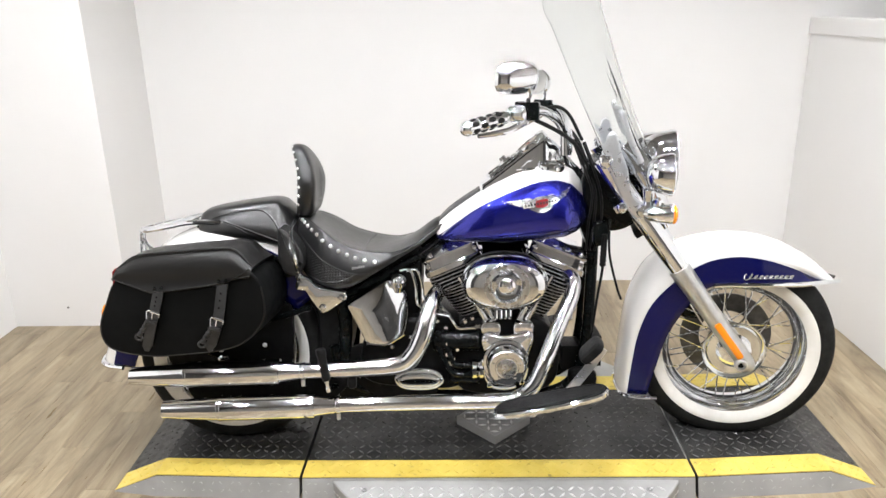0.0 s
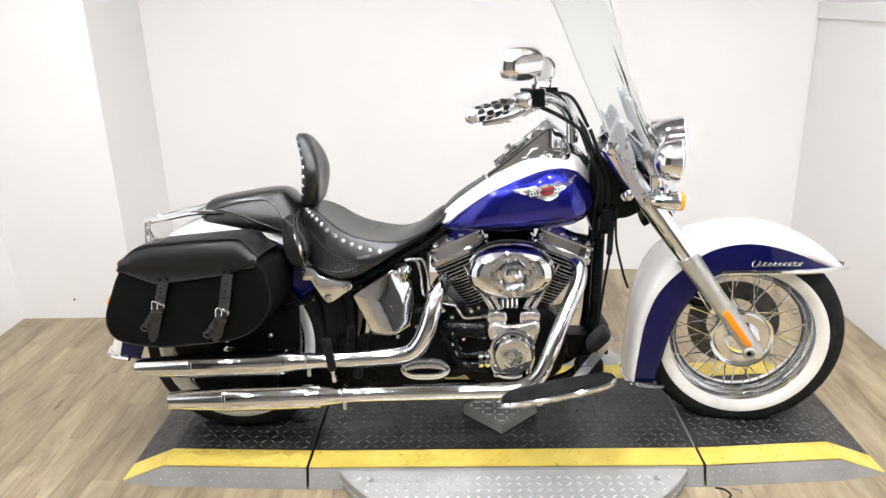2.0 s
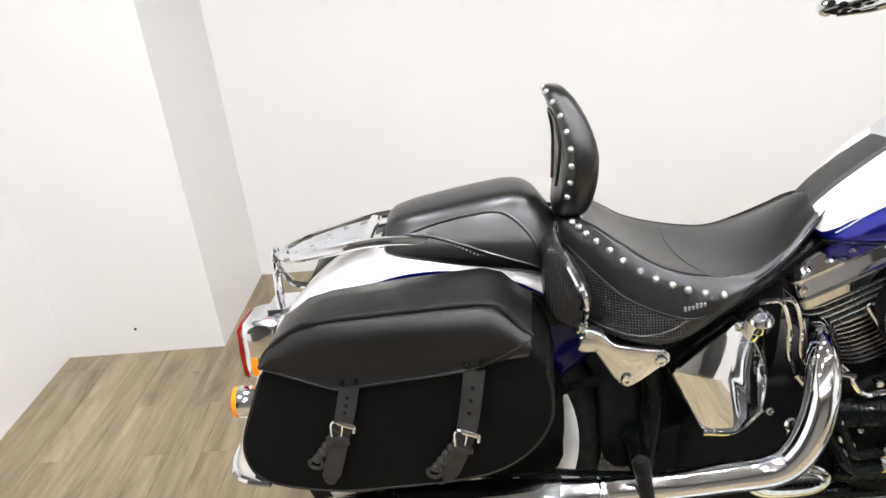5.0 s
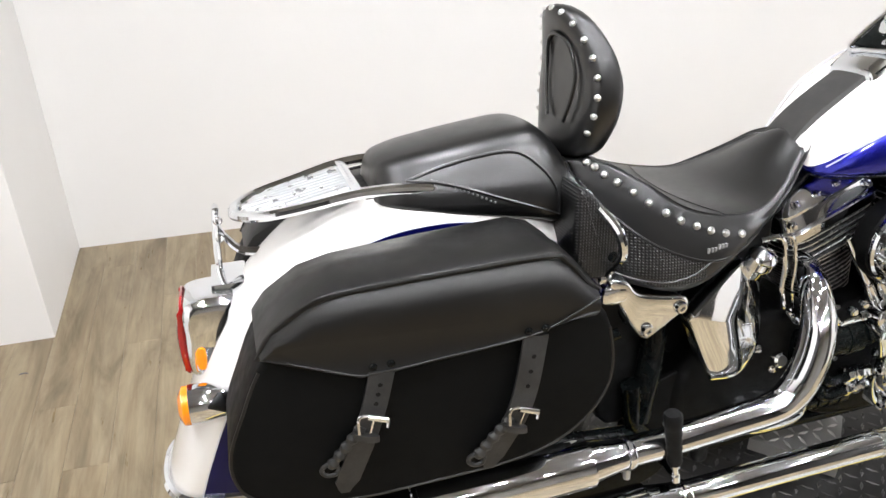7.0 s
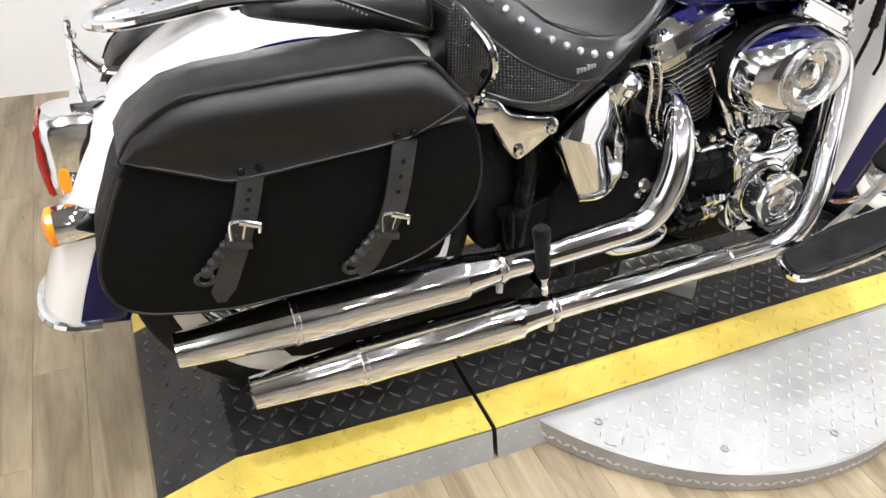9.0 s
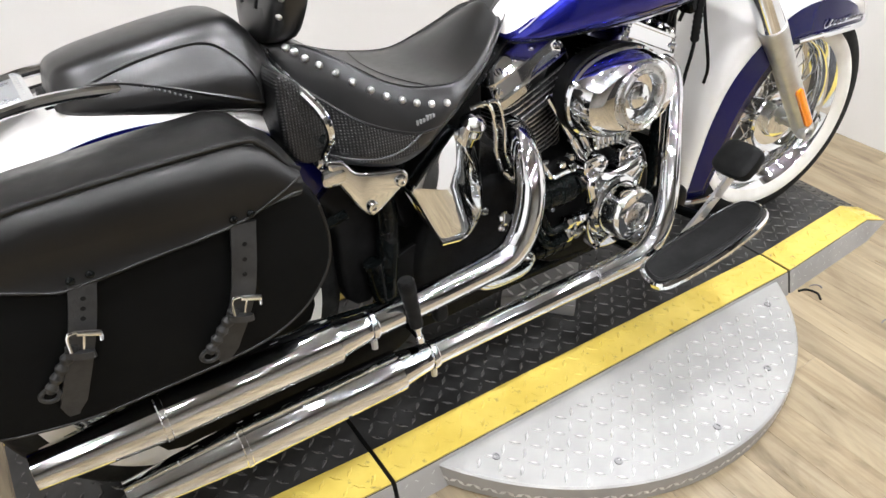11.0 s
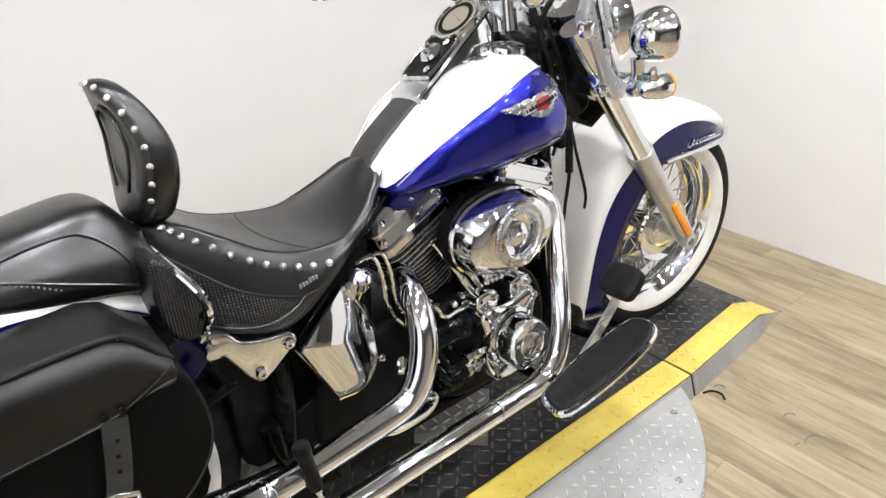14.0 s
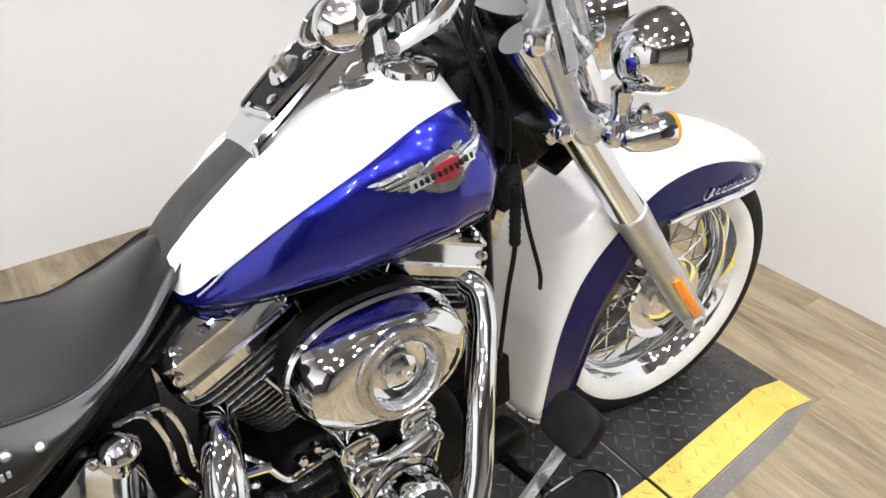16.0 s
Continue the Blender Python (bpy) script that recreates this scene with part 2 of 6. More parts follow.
# ---- mesh helpers ----
def part(name, bm, mat, parent=None, label="", sharp=35.0, smooth=True):
    bmesh.ops.remove_doubles(bm, verts=bm.verts, dist=1e-6)
    bmesh.ops.recalc_face_normals(bm, faces=bm.faces)
    me = bpy.data.meshes.new(name)
    bm.to_mesh(me)
    bm.free()
    for mm in mat if isinstance(mat, (list, tuple)) else [mat]:
        me.materials.append(mm)
    if smooth:
        me.shade_smooth()
        me.set_sharp_from_angle(angle=radians(sharp))
    ob = new(name, me)
    if parent:
        ob.parent = parent
    if label:
        ob["label"] = label
    return ob


def thing(name, label, category, matrix=None, group="", kind=""):
    ob = new(name)
    ob.empty_display_size = 0.05
    if matrix:
        ob.matrix_basis = matrix
    return tagged(ob, label, category, group, kind)


def spline(pts, n):
    """n points along a smooth curve through pts (any dimension)."""
    p = [np.array(q, float) for q in pts]
    p = [2 * p[0] - p[1], *p, 2 * p[-1] - p[-2]]
    out = []
    for i in range(n):
        u = i / (n - 1) * (len(p) - 3)
        k = min(int(u), len(p) - 4)
        f = u - k
        a, b, c, d = p[k:k + 4]
        out.append(0.5 * (2 * b + (c - a) * f + (2 * a - 5 * b + 4 * c - d) * f * f + (3 * b - a - 3 * c + d) * f ** 3))
    return out


def interp(x, pts):
    return float(np.interp(x, [p[0] for p in pts], [p[1] for p in pts]))


def loft(bm, rings, closed=True, cap=True, mats=None):
    rows = [[bm.verts.new(V(p)) for p in ring] for ring in rings]
    n = len(rows[0])
    for a, b in zip(rows, rows[1:]):
        for i in range(n if closed else n - 1):
            j = (i + 1) % n
            try:
                fc = bm.faces.new((a[i], a[j], b[j], b[i]))
                if mats:
                    fc.material_index = mats[i]
            except ValueError:
                pass
    if cap and closed:
        for row in (rows[0], rows[-1]):
            if len({tuple(v.co) for v in row}) > 2:
                fc = bm.faces.new(row)
    return bm


def tube(pts, r, seg=12, n=None, bm=None, cap=True):
    """A round bar along a smooth curve; r: one radius, or one for each given point."""
    bm = bm or bmesh.new()
    n = n or (len(pts) - 1) * 6 + 1
    radii = [float(v) for v in (np.interp(np.linspace(0, len(pts) - 1, n), range(len(pts)), r) if isinstance(r, (list, tuple)) else [r] * n)]
    path = [V(p) for p in spline(pts, n)] if n > 2 or len(pts) > 2 else [V(p) for p in pts]
    side, rings = None, []
    for i, p in enumerate(path):
        d = (path[min(i + 1, n - 1)] - path[max(i - 1, 0)]).normalized()
        if side is None:
            side = d.orthogonal().normalized()
        side = (side - d * side.dot(d)).normalized()
        up = d.cross(side)
        rings.append([p + radii[i] * (math.cos(a) * side + math.sin(a) * up) for a in (2 * math.pi * k / seg for k in range(seg))])
    return loft(bm, rings, cap=cap)


def bar(a, b, r, seg=10, bm=None):
    return tube([a, b], r, seg, 2, bm)


def lathe(profile, centre, axis=(0, -1, 0), seg=40, bm=None):
    """Turn (radius, height) pairs about an axis through centre."""
    bm = bm or bmesh.new()
    ax = V(axis).normalized()
    s = ax.orthogonal().normalized()
    t = ax.cross(s)
    rings = []
    for r, h in profile:
        rings.append([V(centre) + ax * h + max(r, 1e-5) * (math.cos(a) * s + math.sin(a) * t) for a in (2 * math.pi * k / seg for k in range(seg))])
    return loft(bm, rings, cap=False)


def inset(poly, d):
    """The closed polygon (2D) moved inward by d."""
    p = np.array(poly, float)
    area = 0.5 * sum(p[i - 1][0] * p[i][1] - p[i][0] * p[i - 1][1] for i in range(len(p)))
    out = []
    for i in range(len(p)):
        e1, e2 = p[i] - p[i - 1], p[(i + 1) % len(p)] - p[i]
        n1, n2 = np.array([-e1[1], e1[0]]) / (np.hypot(*e1) + 1e-9), np.array([-e2[1], e2[0]]) / (np.hypot(*e2) + 1e-9)
        m = (n1 + n2) / max(1.0 + float(n1 @ n2), 0.4)
        out.append(p[i] + (d if area > 0 else -d) * m)
    return out


def rounded(poly, n):
    """n points evenly on the closed smooth curve through poly (2D)."""
    q = [*poly[-2:], *poly, *poly[:2]]
    k = len(poly)
    fine = spline(q, (k + 3) * 10 + 1)[20:20 + k * 10]
    pts = np.array(fine)
    seg = np.hypot(*(np.roll(pts, -1, 0) - pts).T)
    s = np.concatenate([[0], np.cumsum(seg)])
    want = np.linspace(0, s[-1], n, endpoint=False)
    loop = np.vstack([pts, pts[:1]])
    return [(float(np.interp(w, s, loop[:, 0])), float(np.interp(w, s, loop[:, 1]))) for w in want]


def slab(poly, y0, y1, round_by=0.01, bm=None, both=False):
    """A plate: polygon in x, z from y0 to y1, with its y1 edge (or both) rounded."""
    bm = bm or bmesh.new()
    sgn = 1 if y1 > y0 else -1
    r = round_by
    steps = [(y0, 0.0)] if not both else [(y0, r), (y0 + sgn * 0.3 * r, 0.3 * r), (y0 + sgn * r, 0.0)]
    steps += [(y1 - sgn * r, 0.0), (y1 - sgn * 0.62 * r, 0.08 * r), (y1 - sgn * 0.29 * r, 0.29 * r), (y1 - sgn * 0.08 * r, 0.62 * r), (y1, r)]
    loft(bm, [[(x, y, z) for x, z in (inset(poly, d) if d else poly)] for y, d in steps])
    return bm


def box(x0, x1, y0, y1, z0, z1, bevel=0.0, bm=None):
    bm = bm or bmesh.new()
    made = bmesh.ops.create_cube(bm, size=1.0)["verts"]
    for v in made:
        v.co = V(((x0 + x1) / 2 + v.co.x * (x1 - x0), (y0 + y1) / 2 + v.co.y * (y1 - y0), (z0 + z1) / 2 + v.co.z * (z1 - z0)))
    if bevel:
        edges = list({e for v in made for e in v.link_edges})
        bmesh.ops.bevel(bm, geom=edges, offset=bevel, segments=2, affect="EDGES", profile=0.7)
    return bm


def blob(centre, size, bm=None, seg=16, power=1.0):
    """An ellipsoid; power under 1 makes it boxier."""
    bm = bm or bmesh.new()
    made = bmesh.ops.create_uvsphere(bm, u_segments=seg, v_segments=seg // 2, radius=1.0)["verts"]
    for v in made:
        c = v.co.copy()
        v.co = V([centre[k] + size[k] * math.copysign(abs(c[k]) ** power, c[k]) for k in range(3)])
    return bm


def dome(centre, axis, r, h, bm=None, seg=12):
    return lathe([(r, 0), (r * 0.92, h * 0.45), (r * 0.6, h * 0.85), (0, h)], centre, axis, seg, bm)


def tread(bm, x0, x1, y0, y1, z, pitch=0.034, size=(0.0145, 0.0042, 0.003), keep=None, tilt=45.0):
    """Raised lozenges of tread plate, alternately turned, in a stretch of a level sheet."""
    nx, ny = int((x1 - x0) / pitch), int((y1 - y0) / pitch)
    for i in range(nx):
        for j in range(ny):
            x, y = x0 + (i + 0.5) * (x1 - x0) / nx, y0 + (j + 0.5) * (y1 - y0) / ny
            if keep and not keep(x, y):
                continue
            zz = z(x, y) if callable(z) else z
            a = radians(tilt if (i + j) % 2 else -tilt)
            c, s = math.cos(a), math.sin(a)
            l, w, h = size
            base = [bm.verts.new((x + c * u - s * v, y + s * u + c * v, zz)) for u, v in ((-l, 0), (0, -w), (l, 0), (0, w))]
            top = [bm.verts.new((x + 0.55 * (c * u - s * v), y + 0.55 * (s * u + c * v), zz + h)) for u, v in ((-l, 0), (0, -w), (l, 0), (0, w))]
            for k in range(4):
                bm.faces.new((base[k], base[(k + 1) % 4], top[(k + 1) % 4], top[k]))
            bm.faces.new(top)
    return bm


# ---- room ----
def wall(name, x0, x1, y0, y1, z0, z1, mat, label):
    return tagged(part(name, box(x0, x1, y0, y1, z0, z1, 0.003), mat, smooth=False), label, "wall", kind="structure")


TOP = CEIL
wall("wall_back", LEFT - 0.12, RIGHT + 0.6, BACK, BACK + 0.12, FLOOR - 0.1, TOP, WALLPAINT, "white painted wall behind the motorcycle")
# Unseen rear side walls, added dark to deepen reflections in the chrome.
wall("wall_rear_left", LEFT - 0.12, LEFT, FRONT, -1.9, FLOOR - 0.1, TOP, DARKWALL, "unseen side wall, kept dark for the chrome's reflections")
wall("wall_rear_right", RIGHT + 0.48, RIGHT + 0.6, FRONT, -1.9, FLOOR - 0.1, TOP, DARKWALL, "unseen side wall, kept dark for the chrome's reflections")
wall("wall_left", LEFT - 0.12, LEFT, -1.9, BACK, FLOOR - 0.1, TOP, WALLPAINT, "white painted side wall with a framed print")
wall("wall_pier", LEFT, -0.787, 0.98, BACK, FLOOR - 0.1, TOP, WALLPAINT, "white boxed-out wall pier in the corner")
wall("wall_right", RIGHT, RIGHT + 0.12, -1.9, BACK, FLOOR - 0.1, 1.27, WALLPAINT, "white half-height partition wall with a capped top")
wall("wall_upper", RIGHT + 0.48, RIGHT + 0.6, -1.9, BACK, FLOOR - 0.1, TOP, DIMWALL, "wall beyond the half-height partition, grey-brown for the dimness there")
# Unseen wall added to close the room; its grey tones what chrome reflects.
wall("wall_front", LEFT - 0.12, RIGHT + 0.6, FRONT - 0.12, FRONT, FLOOR - 0.1, TOP, DIMWALL, "unseen front wall, grey to tone the chrome's reflections")
cap = part("trim", box(RIGHT - 0.014, RIGHT + 0.13, -1.9, BACK - 0.004, 1.20, 1.274, 0.006), WALLPAINT, smooth=False)
tagged(cap, "white painted cap rail along the partition top", "trim", kind="structure")
tagged(part("ceiling", box(LEFT - 0.12, RIGHT + 0.6, FRONT - 0.12, BACK + 0.12, TOP, TOP + 0.1), DARKCEIL, smooth=False),
       "ceiling darkened to grey for the chrome's reflections, with rows of small spotlights", "ceiling", kind="structure")
tagged(part("nail", dome((-1.08, 0.979, 0.036), (0, -1, 0), 0.005, 0.005), PLASTIC), "small dark nail in the white wall pier", "nail")
floor = part("floor", box(LEFT - 0.12, RIGHT + 0.6, FRONT - 0.12, BACK + 0.12, FLOOR - 0.1, FLOOR - 0.004), SUBFLOOR, smooth=False)
tagged(floor, "oak-look vinyl plank floor in warm beige", "floor", kind="structure")


def ceiling_light():
    ob = thing("ceiling_light", "small round white ceiling spotlight, switched on", "ceiling light", group="ceiling spotlights")
    part("lamp_can", lathe([(0.043, 0.0), (0.043, 0.022), (0.046, 0.026), (0.054, 0.024), (0.056, 0.018), (0.056, 0.0)], (0, 0, 0), (0, 0, -1), 20), CANBLACK, ob, "dark spotlight housing")
    part("lamp_disc", lathe([(0.0, 0.010), (0.041, 0.012), (0.041, 0.004)], (0, 0, 0), (0, 0, -1), 20), LAMPGLOW, ob)
    return ob


first = ceiling_light()
spots = [(-0.80 + 0.78 * i + 0.14 * (j % 2), -2.55 + 0.92 * j) for i in range(5) for j in range(4)]
first.matrix_basis = pose(*spots[0], CEIL)
for sx, sy in spots[1:]:
    copy_thing(first, pose(sx, sy, CEIL))


def framed_print():
    """The framed print on the left wall; only its lower corner shows."""
    ob = thing("framed_print", "framed print in a dark wooden moulding on the white wall", "picture frame", pose(LEFT, 0.06, 0.44))
    w, h = 0.27, 0.34
    for name, b in (("frame_rail", (-w, w, -h, -h + 0.05)), ("frame_rail", (-w, w, h - 0.05, h)),
                    ("frame_stile", (-w, -w + 0.05, -h + 0.05, h - 0.05)), ("frame_stile", (w - 0.05, w, -h + 0.05, h - 0.05))):
        part(name, box(0.001, 0.028, b[0], b[1], b[2], b[3], 0.006), DARKWOOD, ob)
    part("print_sheet", box(0.002, 0.010, -w + 0.045, w - 0.045, -h + 0.045, h - 0.045), PRINT, ob, smooth=False)
    return ob


framed_print()


# ---- lift platform ----
DX = (-0.165, 0.281, 0.290, 1.474, 1.483, 1.888)
DN, DF = -0.288, 0.335
REAR_TIP, FRONT_TIP = -0.305, 2.036


def deck_z(x, y):
    return 0.0 if DX[0] <= x <= DX[5] else FLOOR * ((DX[0] - x) / (DX[0] - REAR_TIP) if x < DX[0] else (x - DX[5]) / (FRONT_TIP - DX[5]))


def deck_section(x0, x1, ramp_to=None):
    """One plate: level top, side skirts that lean out, and a ramp at the end where there is one."""
    bm = bmesh.new()
    xs = [x0, x1] if ramp_to is None else ([ramp_to, x0, x1] if ramp_to < x0 else [x0, x1, ramp_to])
    rings = []
    for x in xs:
        z = max(deck_z(x, 0), FLOOR + 0.002) - 0.0
        k = (z - FLOOR) / (0 - FLOOR)
        rings.append([(x, DN - 0.018 * k * 0 - 0.02 * k, FLOOR), (x, DN, z), (x, DF, z), (x, DF + 0.02 * k, FLOOR)])
    return loft(bm, rings)


def set_askew(bm):
    """The end plates lie slightly turned against the middle one."""
    for v in bm.verts:
        v.co.y += 0.066 * max(v.co.x - DX[4], 0) + 0.036 * max(DX[1] - v.co.x, 0)
    return bm


platform = thing("lift_platform", "black tread-plate lift platform with yellow painted edges", "platform")
for sec in ((DX[0], DX[1], REAR_TIP), (DX[2], DX[3], None), (DX[4], DX[5], FRONT_TIP)):
    lo, hi = min(sec[0], sec[2] or 9), max(sec[1], sec[2] or -9)
    deck = part("deck_plate", set_askew(deck_section(*sec)), DECK, platform, "worn black tread plate", smooth=False)
    bars = tread(bmesh.new(), lo + 0.01, hi - 0.01, DN + 0.095, DF - 0.1, lambda x, y: deck_z(x, y), 0.0275, (0.0140, 0.0038, 0.0020))
    part("tread_relief", set_askew(bars), DECKBAR, deck, smooth=False)["kind"] = "stuff"
    for y0, y1 in ((DN + 0.001, DN + 0.086), (DF - 0.098, DF - 0.001)):
        bm = bmesh.new()
        xs = sorted({lo, hi, *[v for v in DX if lo <= v <= hi]})
        loft(bm, [[(x, y0, deck_z(x, 0) + 0.0005), (x, y0, deck_z(x, 0) + 0.004), (x, y1, deck_z(x, 0) + 0.004), (x, y1, deck_z(x, 0) + 0.0005)] for x in xs])
        tread(bm, lo + 0.01, hi - 0.01, y0 + 0.004, y1 - 0.004, lambda x, y: deck_z(x, y) + 0.004, 0.0275, (0.0140, 0.0038, 0.0020))
        part("edge_stripe", set_askew(bm), YELLOW, deck, "scuffed yellow paint", smooth=False)
    bm = bmesh.new()
    for i in range(int((hi - lo) / 0.03)):
        x = lo + (i + 0.5) * 0.03
        z = deck_z(x, 0)
        if z - FLOOR < 0.03:
            continue
        for q, zz in ((0, FLOOR + 0.018), (1, FLOOR + 0.040)):
            if zz > z - 0.008:
                continue
            a = 0.7 if (i + q) % 2 else -0.7
            yy = DN - 0.02 * (z - FLOOR) / 0.06 * (1 - (zz - FLOOR) / (z - FLOOR)) - 0.0002
            c, s = math.cos(a) * 0.010, math.sin(a) * 0.010
            v = [bm.verts.new(p) for p in ((x - c, yy, zz - s), (x + s * 0.3, yy, zz - c * 0.3), (x + c, yy, zz + s), (x - s * 0.3, yy, zz + c * 0.3))]
            o = bm.verts.new((x, yy - 0.002, zz))
            for k in range(4):
                bm.faces.new((v[k], v[(k + 1) % 4], o))
    part("skirt_relief", set_askew(bm), STEELBAR, deck, smooth=False)["kind"] = "stuff"
    bm = bmesh.new()
    xs = sorted({lo, hi, *[v for v in DX if lo <= v <= hi]})
    rings = []
    for x in xs:
        z = max(deck_z(x, 0), FLOOR + 0.003)
        k = (z - FLOOR) / -FLOOR
        rings.append([(x, DN - 0.0022, z - 0.001), (x, DN - 0.0005, z - 0.001), (x, DN - 0.02 * k - 0.0005, FLOOR), (x, DN - 0.02 * k - 0.0022, FLOOR)])
    loft(bm, rings)
    part("side_skirt", set_askew(bm), STEEL, deck, "bare steel tread-plate skirt", smooth=False)

DISC = (0.905, 0.040, 0.620, -0.007)


def turntable():
    ob = thing("turntable_plate", "round bare steel tread plate half under the lift platform", "turntable")
    cx, cy, r, zt = DISC
    part("steel_disc", lathe([(0.0, zt), (r - 0.004, zt), (r, zt - 0.003), (r, FLOOR + 0.003), (r - 0.003, FLOOR)], (cx, cy, 0), (0, 0, 1), 96), STEEL, ob, sharp=30)
    bars = tread(bmesh.new(), cx - r, cx + r, cy - r, DN - 0.03, zt, 0.0290, (0.0140, 0.0038, 0.0026), lambda x, y: (x - cx) ** 2 + (y - cy) ** 2 < (r - 0.012) ** 2)
    part("tread_relief", bars, STEELBAR, ob, smooth=False)["kind"] = "stuff"
    bm = bmesh.new()
    for i in range(120):
        a = math.pi + math.pi * (i + 0.5) / 120
        n, t = V((math.cos(a), math.sin(a), 0)), V((-math.sin(a), math.cos(a), 0))
        p = V((cx, cy, FLOOR + 0.021)) + n * r
        up = 1 if i % 2 else -1
        v = [bm.verts.new(p + t * u + V((0, 0, w))) for u, w in ((-0.008, -0.006 * up), (0.003, -0.003 * up), (0.008, 0.006 * up), (-0.003, 0.003 * up))]
        o = bm.verts.new(p + n * 0.002)
        for k in range(4):
            bm.faces.new((v[k], v[(k + 1) % 4], o))
    part("rim_relief", bm, STEELBAR, ob, smooth=False)["kind"] = "stuff"
    for a in (198, 222, 246, 270, 294, 318, 342):
        for rr in (0.055,):
            p = (cx + (r - rr) * math.cos(radians(a)), cy + (r - rr) * math.sin(radians(a)), zt)
            if p[1] < DN - 0.02:
                part("screw", lathe([(0.0085, 0), (0.008, 0.0026), (0.005, 0.0030), (0.004, 0.001), (0, 0.001)], p, (0, 0, 1), 14), MARK, ob)
    return ob


turntable()


def jack_pad():
    ob = thing("jack_pad", "square bare steel tread-plate pad lying on the platform under the engine", "steel pad", pose(0.883, 0.005, 0.003, 0, 0, 45))
    part("pad_plate", box(-0.088, 0.088, -0.088, 0.088, 0.0, 0.032, 0.003), STEEL, ob, smooth=False)
    part("tread_relief", tread(bmesh.new(), -0.082, 0.082, -0.082, 0.082, 0.032, 0.027), STEELBAR, ob, smooth=False)["kind"] = "stuff"
    return ob


jack_pad()
tagged(part("cable", tube([(1.505, -0.318, FLOOR + 0.004), (1.53, -0.325, FLOOR + 0.003), (1.54, -0.35, FLOOR + 0.003), (1.525, -0.37, FLOOR + 0.003)], 0.003, 6), PLASTIC),
       "short stub of thin dark cable on the floor by the platform", "cable")



def floor_scuff(x, y, r, a0, a1):
    """A curled sliver of grey glue left on the planks."""
    pts = [(x + r * math.cos(radians(a0 + (a1 - a0) * k / 8)), y + 0.7 * r * math.sin(radians(a0 + (a1 - a0) * k / 8)), FLOOR + 0.0006) for k in range(9)]
    tagged(part("scuff_mark", tube(pts, [0.0004] + [0.0018] * 7 + [0.0004], 6, 33), SCUFF), "small grey curved scuff mark on the plank floor", "scuff mark", group="floor scuffs")


for mark in ((1.585, -0.52, 0.020, -30, 140), (1.545, -0.605, 0.030, -20, 150), (1.500, -0.585, 0.012, 20, 120), (1.555, -0.335, 0.022, -40, 100), (-0.93, 1.05, 0.014, 0, 160), (-0.84, 0.82, 0.012, 20, 150)):
    floor_scuff(*mark)


# ---- motorcycle ----
bike = thing("motorcycle", "white and blue cruiser motorcycle with chrome, leaning on a platform", "motorcycle", pose(0, 0, 0, -LEAN, 0, 0))
AXF, AXR, AXZ = 1.654, 0.030, 0.295
RAKE = 36.0
STEER_DEG = 9.0
_u = V((-math.sin(radians(RAKE)), 0, math.cos(radians(RAKE))))
_fwd = V((math.cos(radians(RAKE)), 0, math.sin(radians(RAKE))))
AXIS_AT = V((AXF, 0, AXZ)) - _fwd * 0.06
STEER = Matrix.Translation(AXIS_AT) @ Matrix.Rotation(radians(-STEER_DEG), 4, _u) @ Matrix.Translation(-AXIS_AT)


def front(bm):
    bm.transform(STEER)
    return bm


def mirror(bm):
    """The same shape on the other side."""
    bm.transform(Matrix.Diagonal((1, -1, 1, 1)))
    return bm


def fork_at(s, y=0.0, fwd=0.0):
    """A place s metres up the fork from the axle."""
    return V((AXF, y, AXZ)) + _u * s + _fwd * fwd


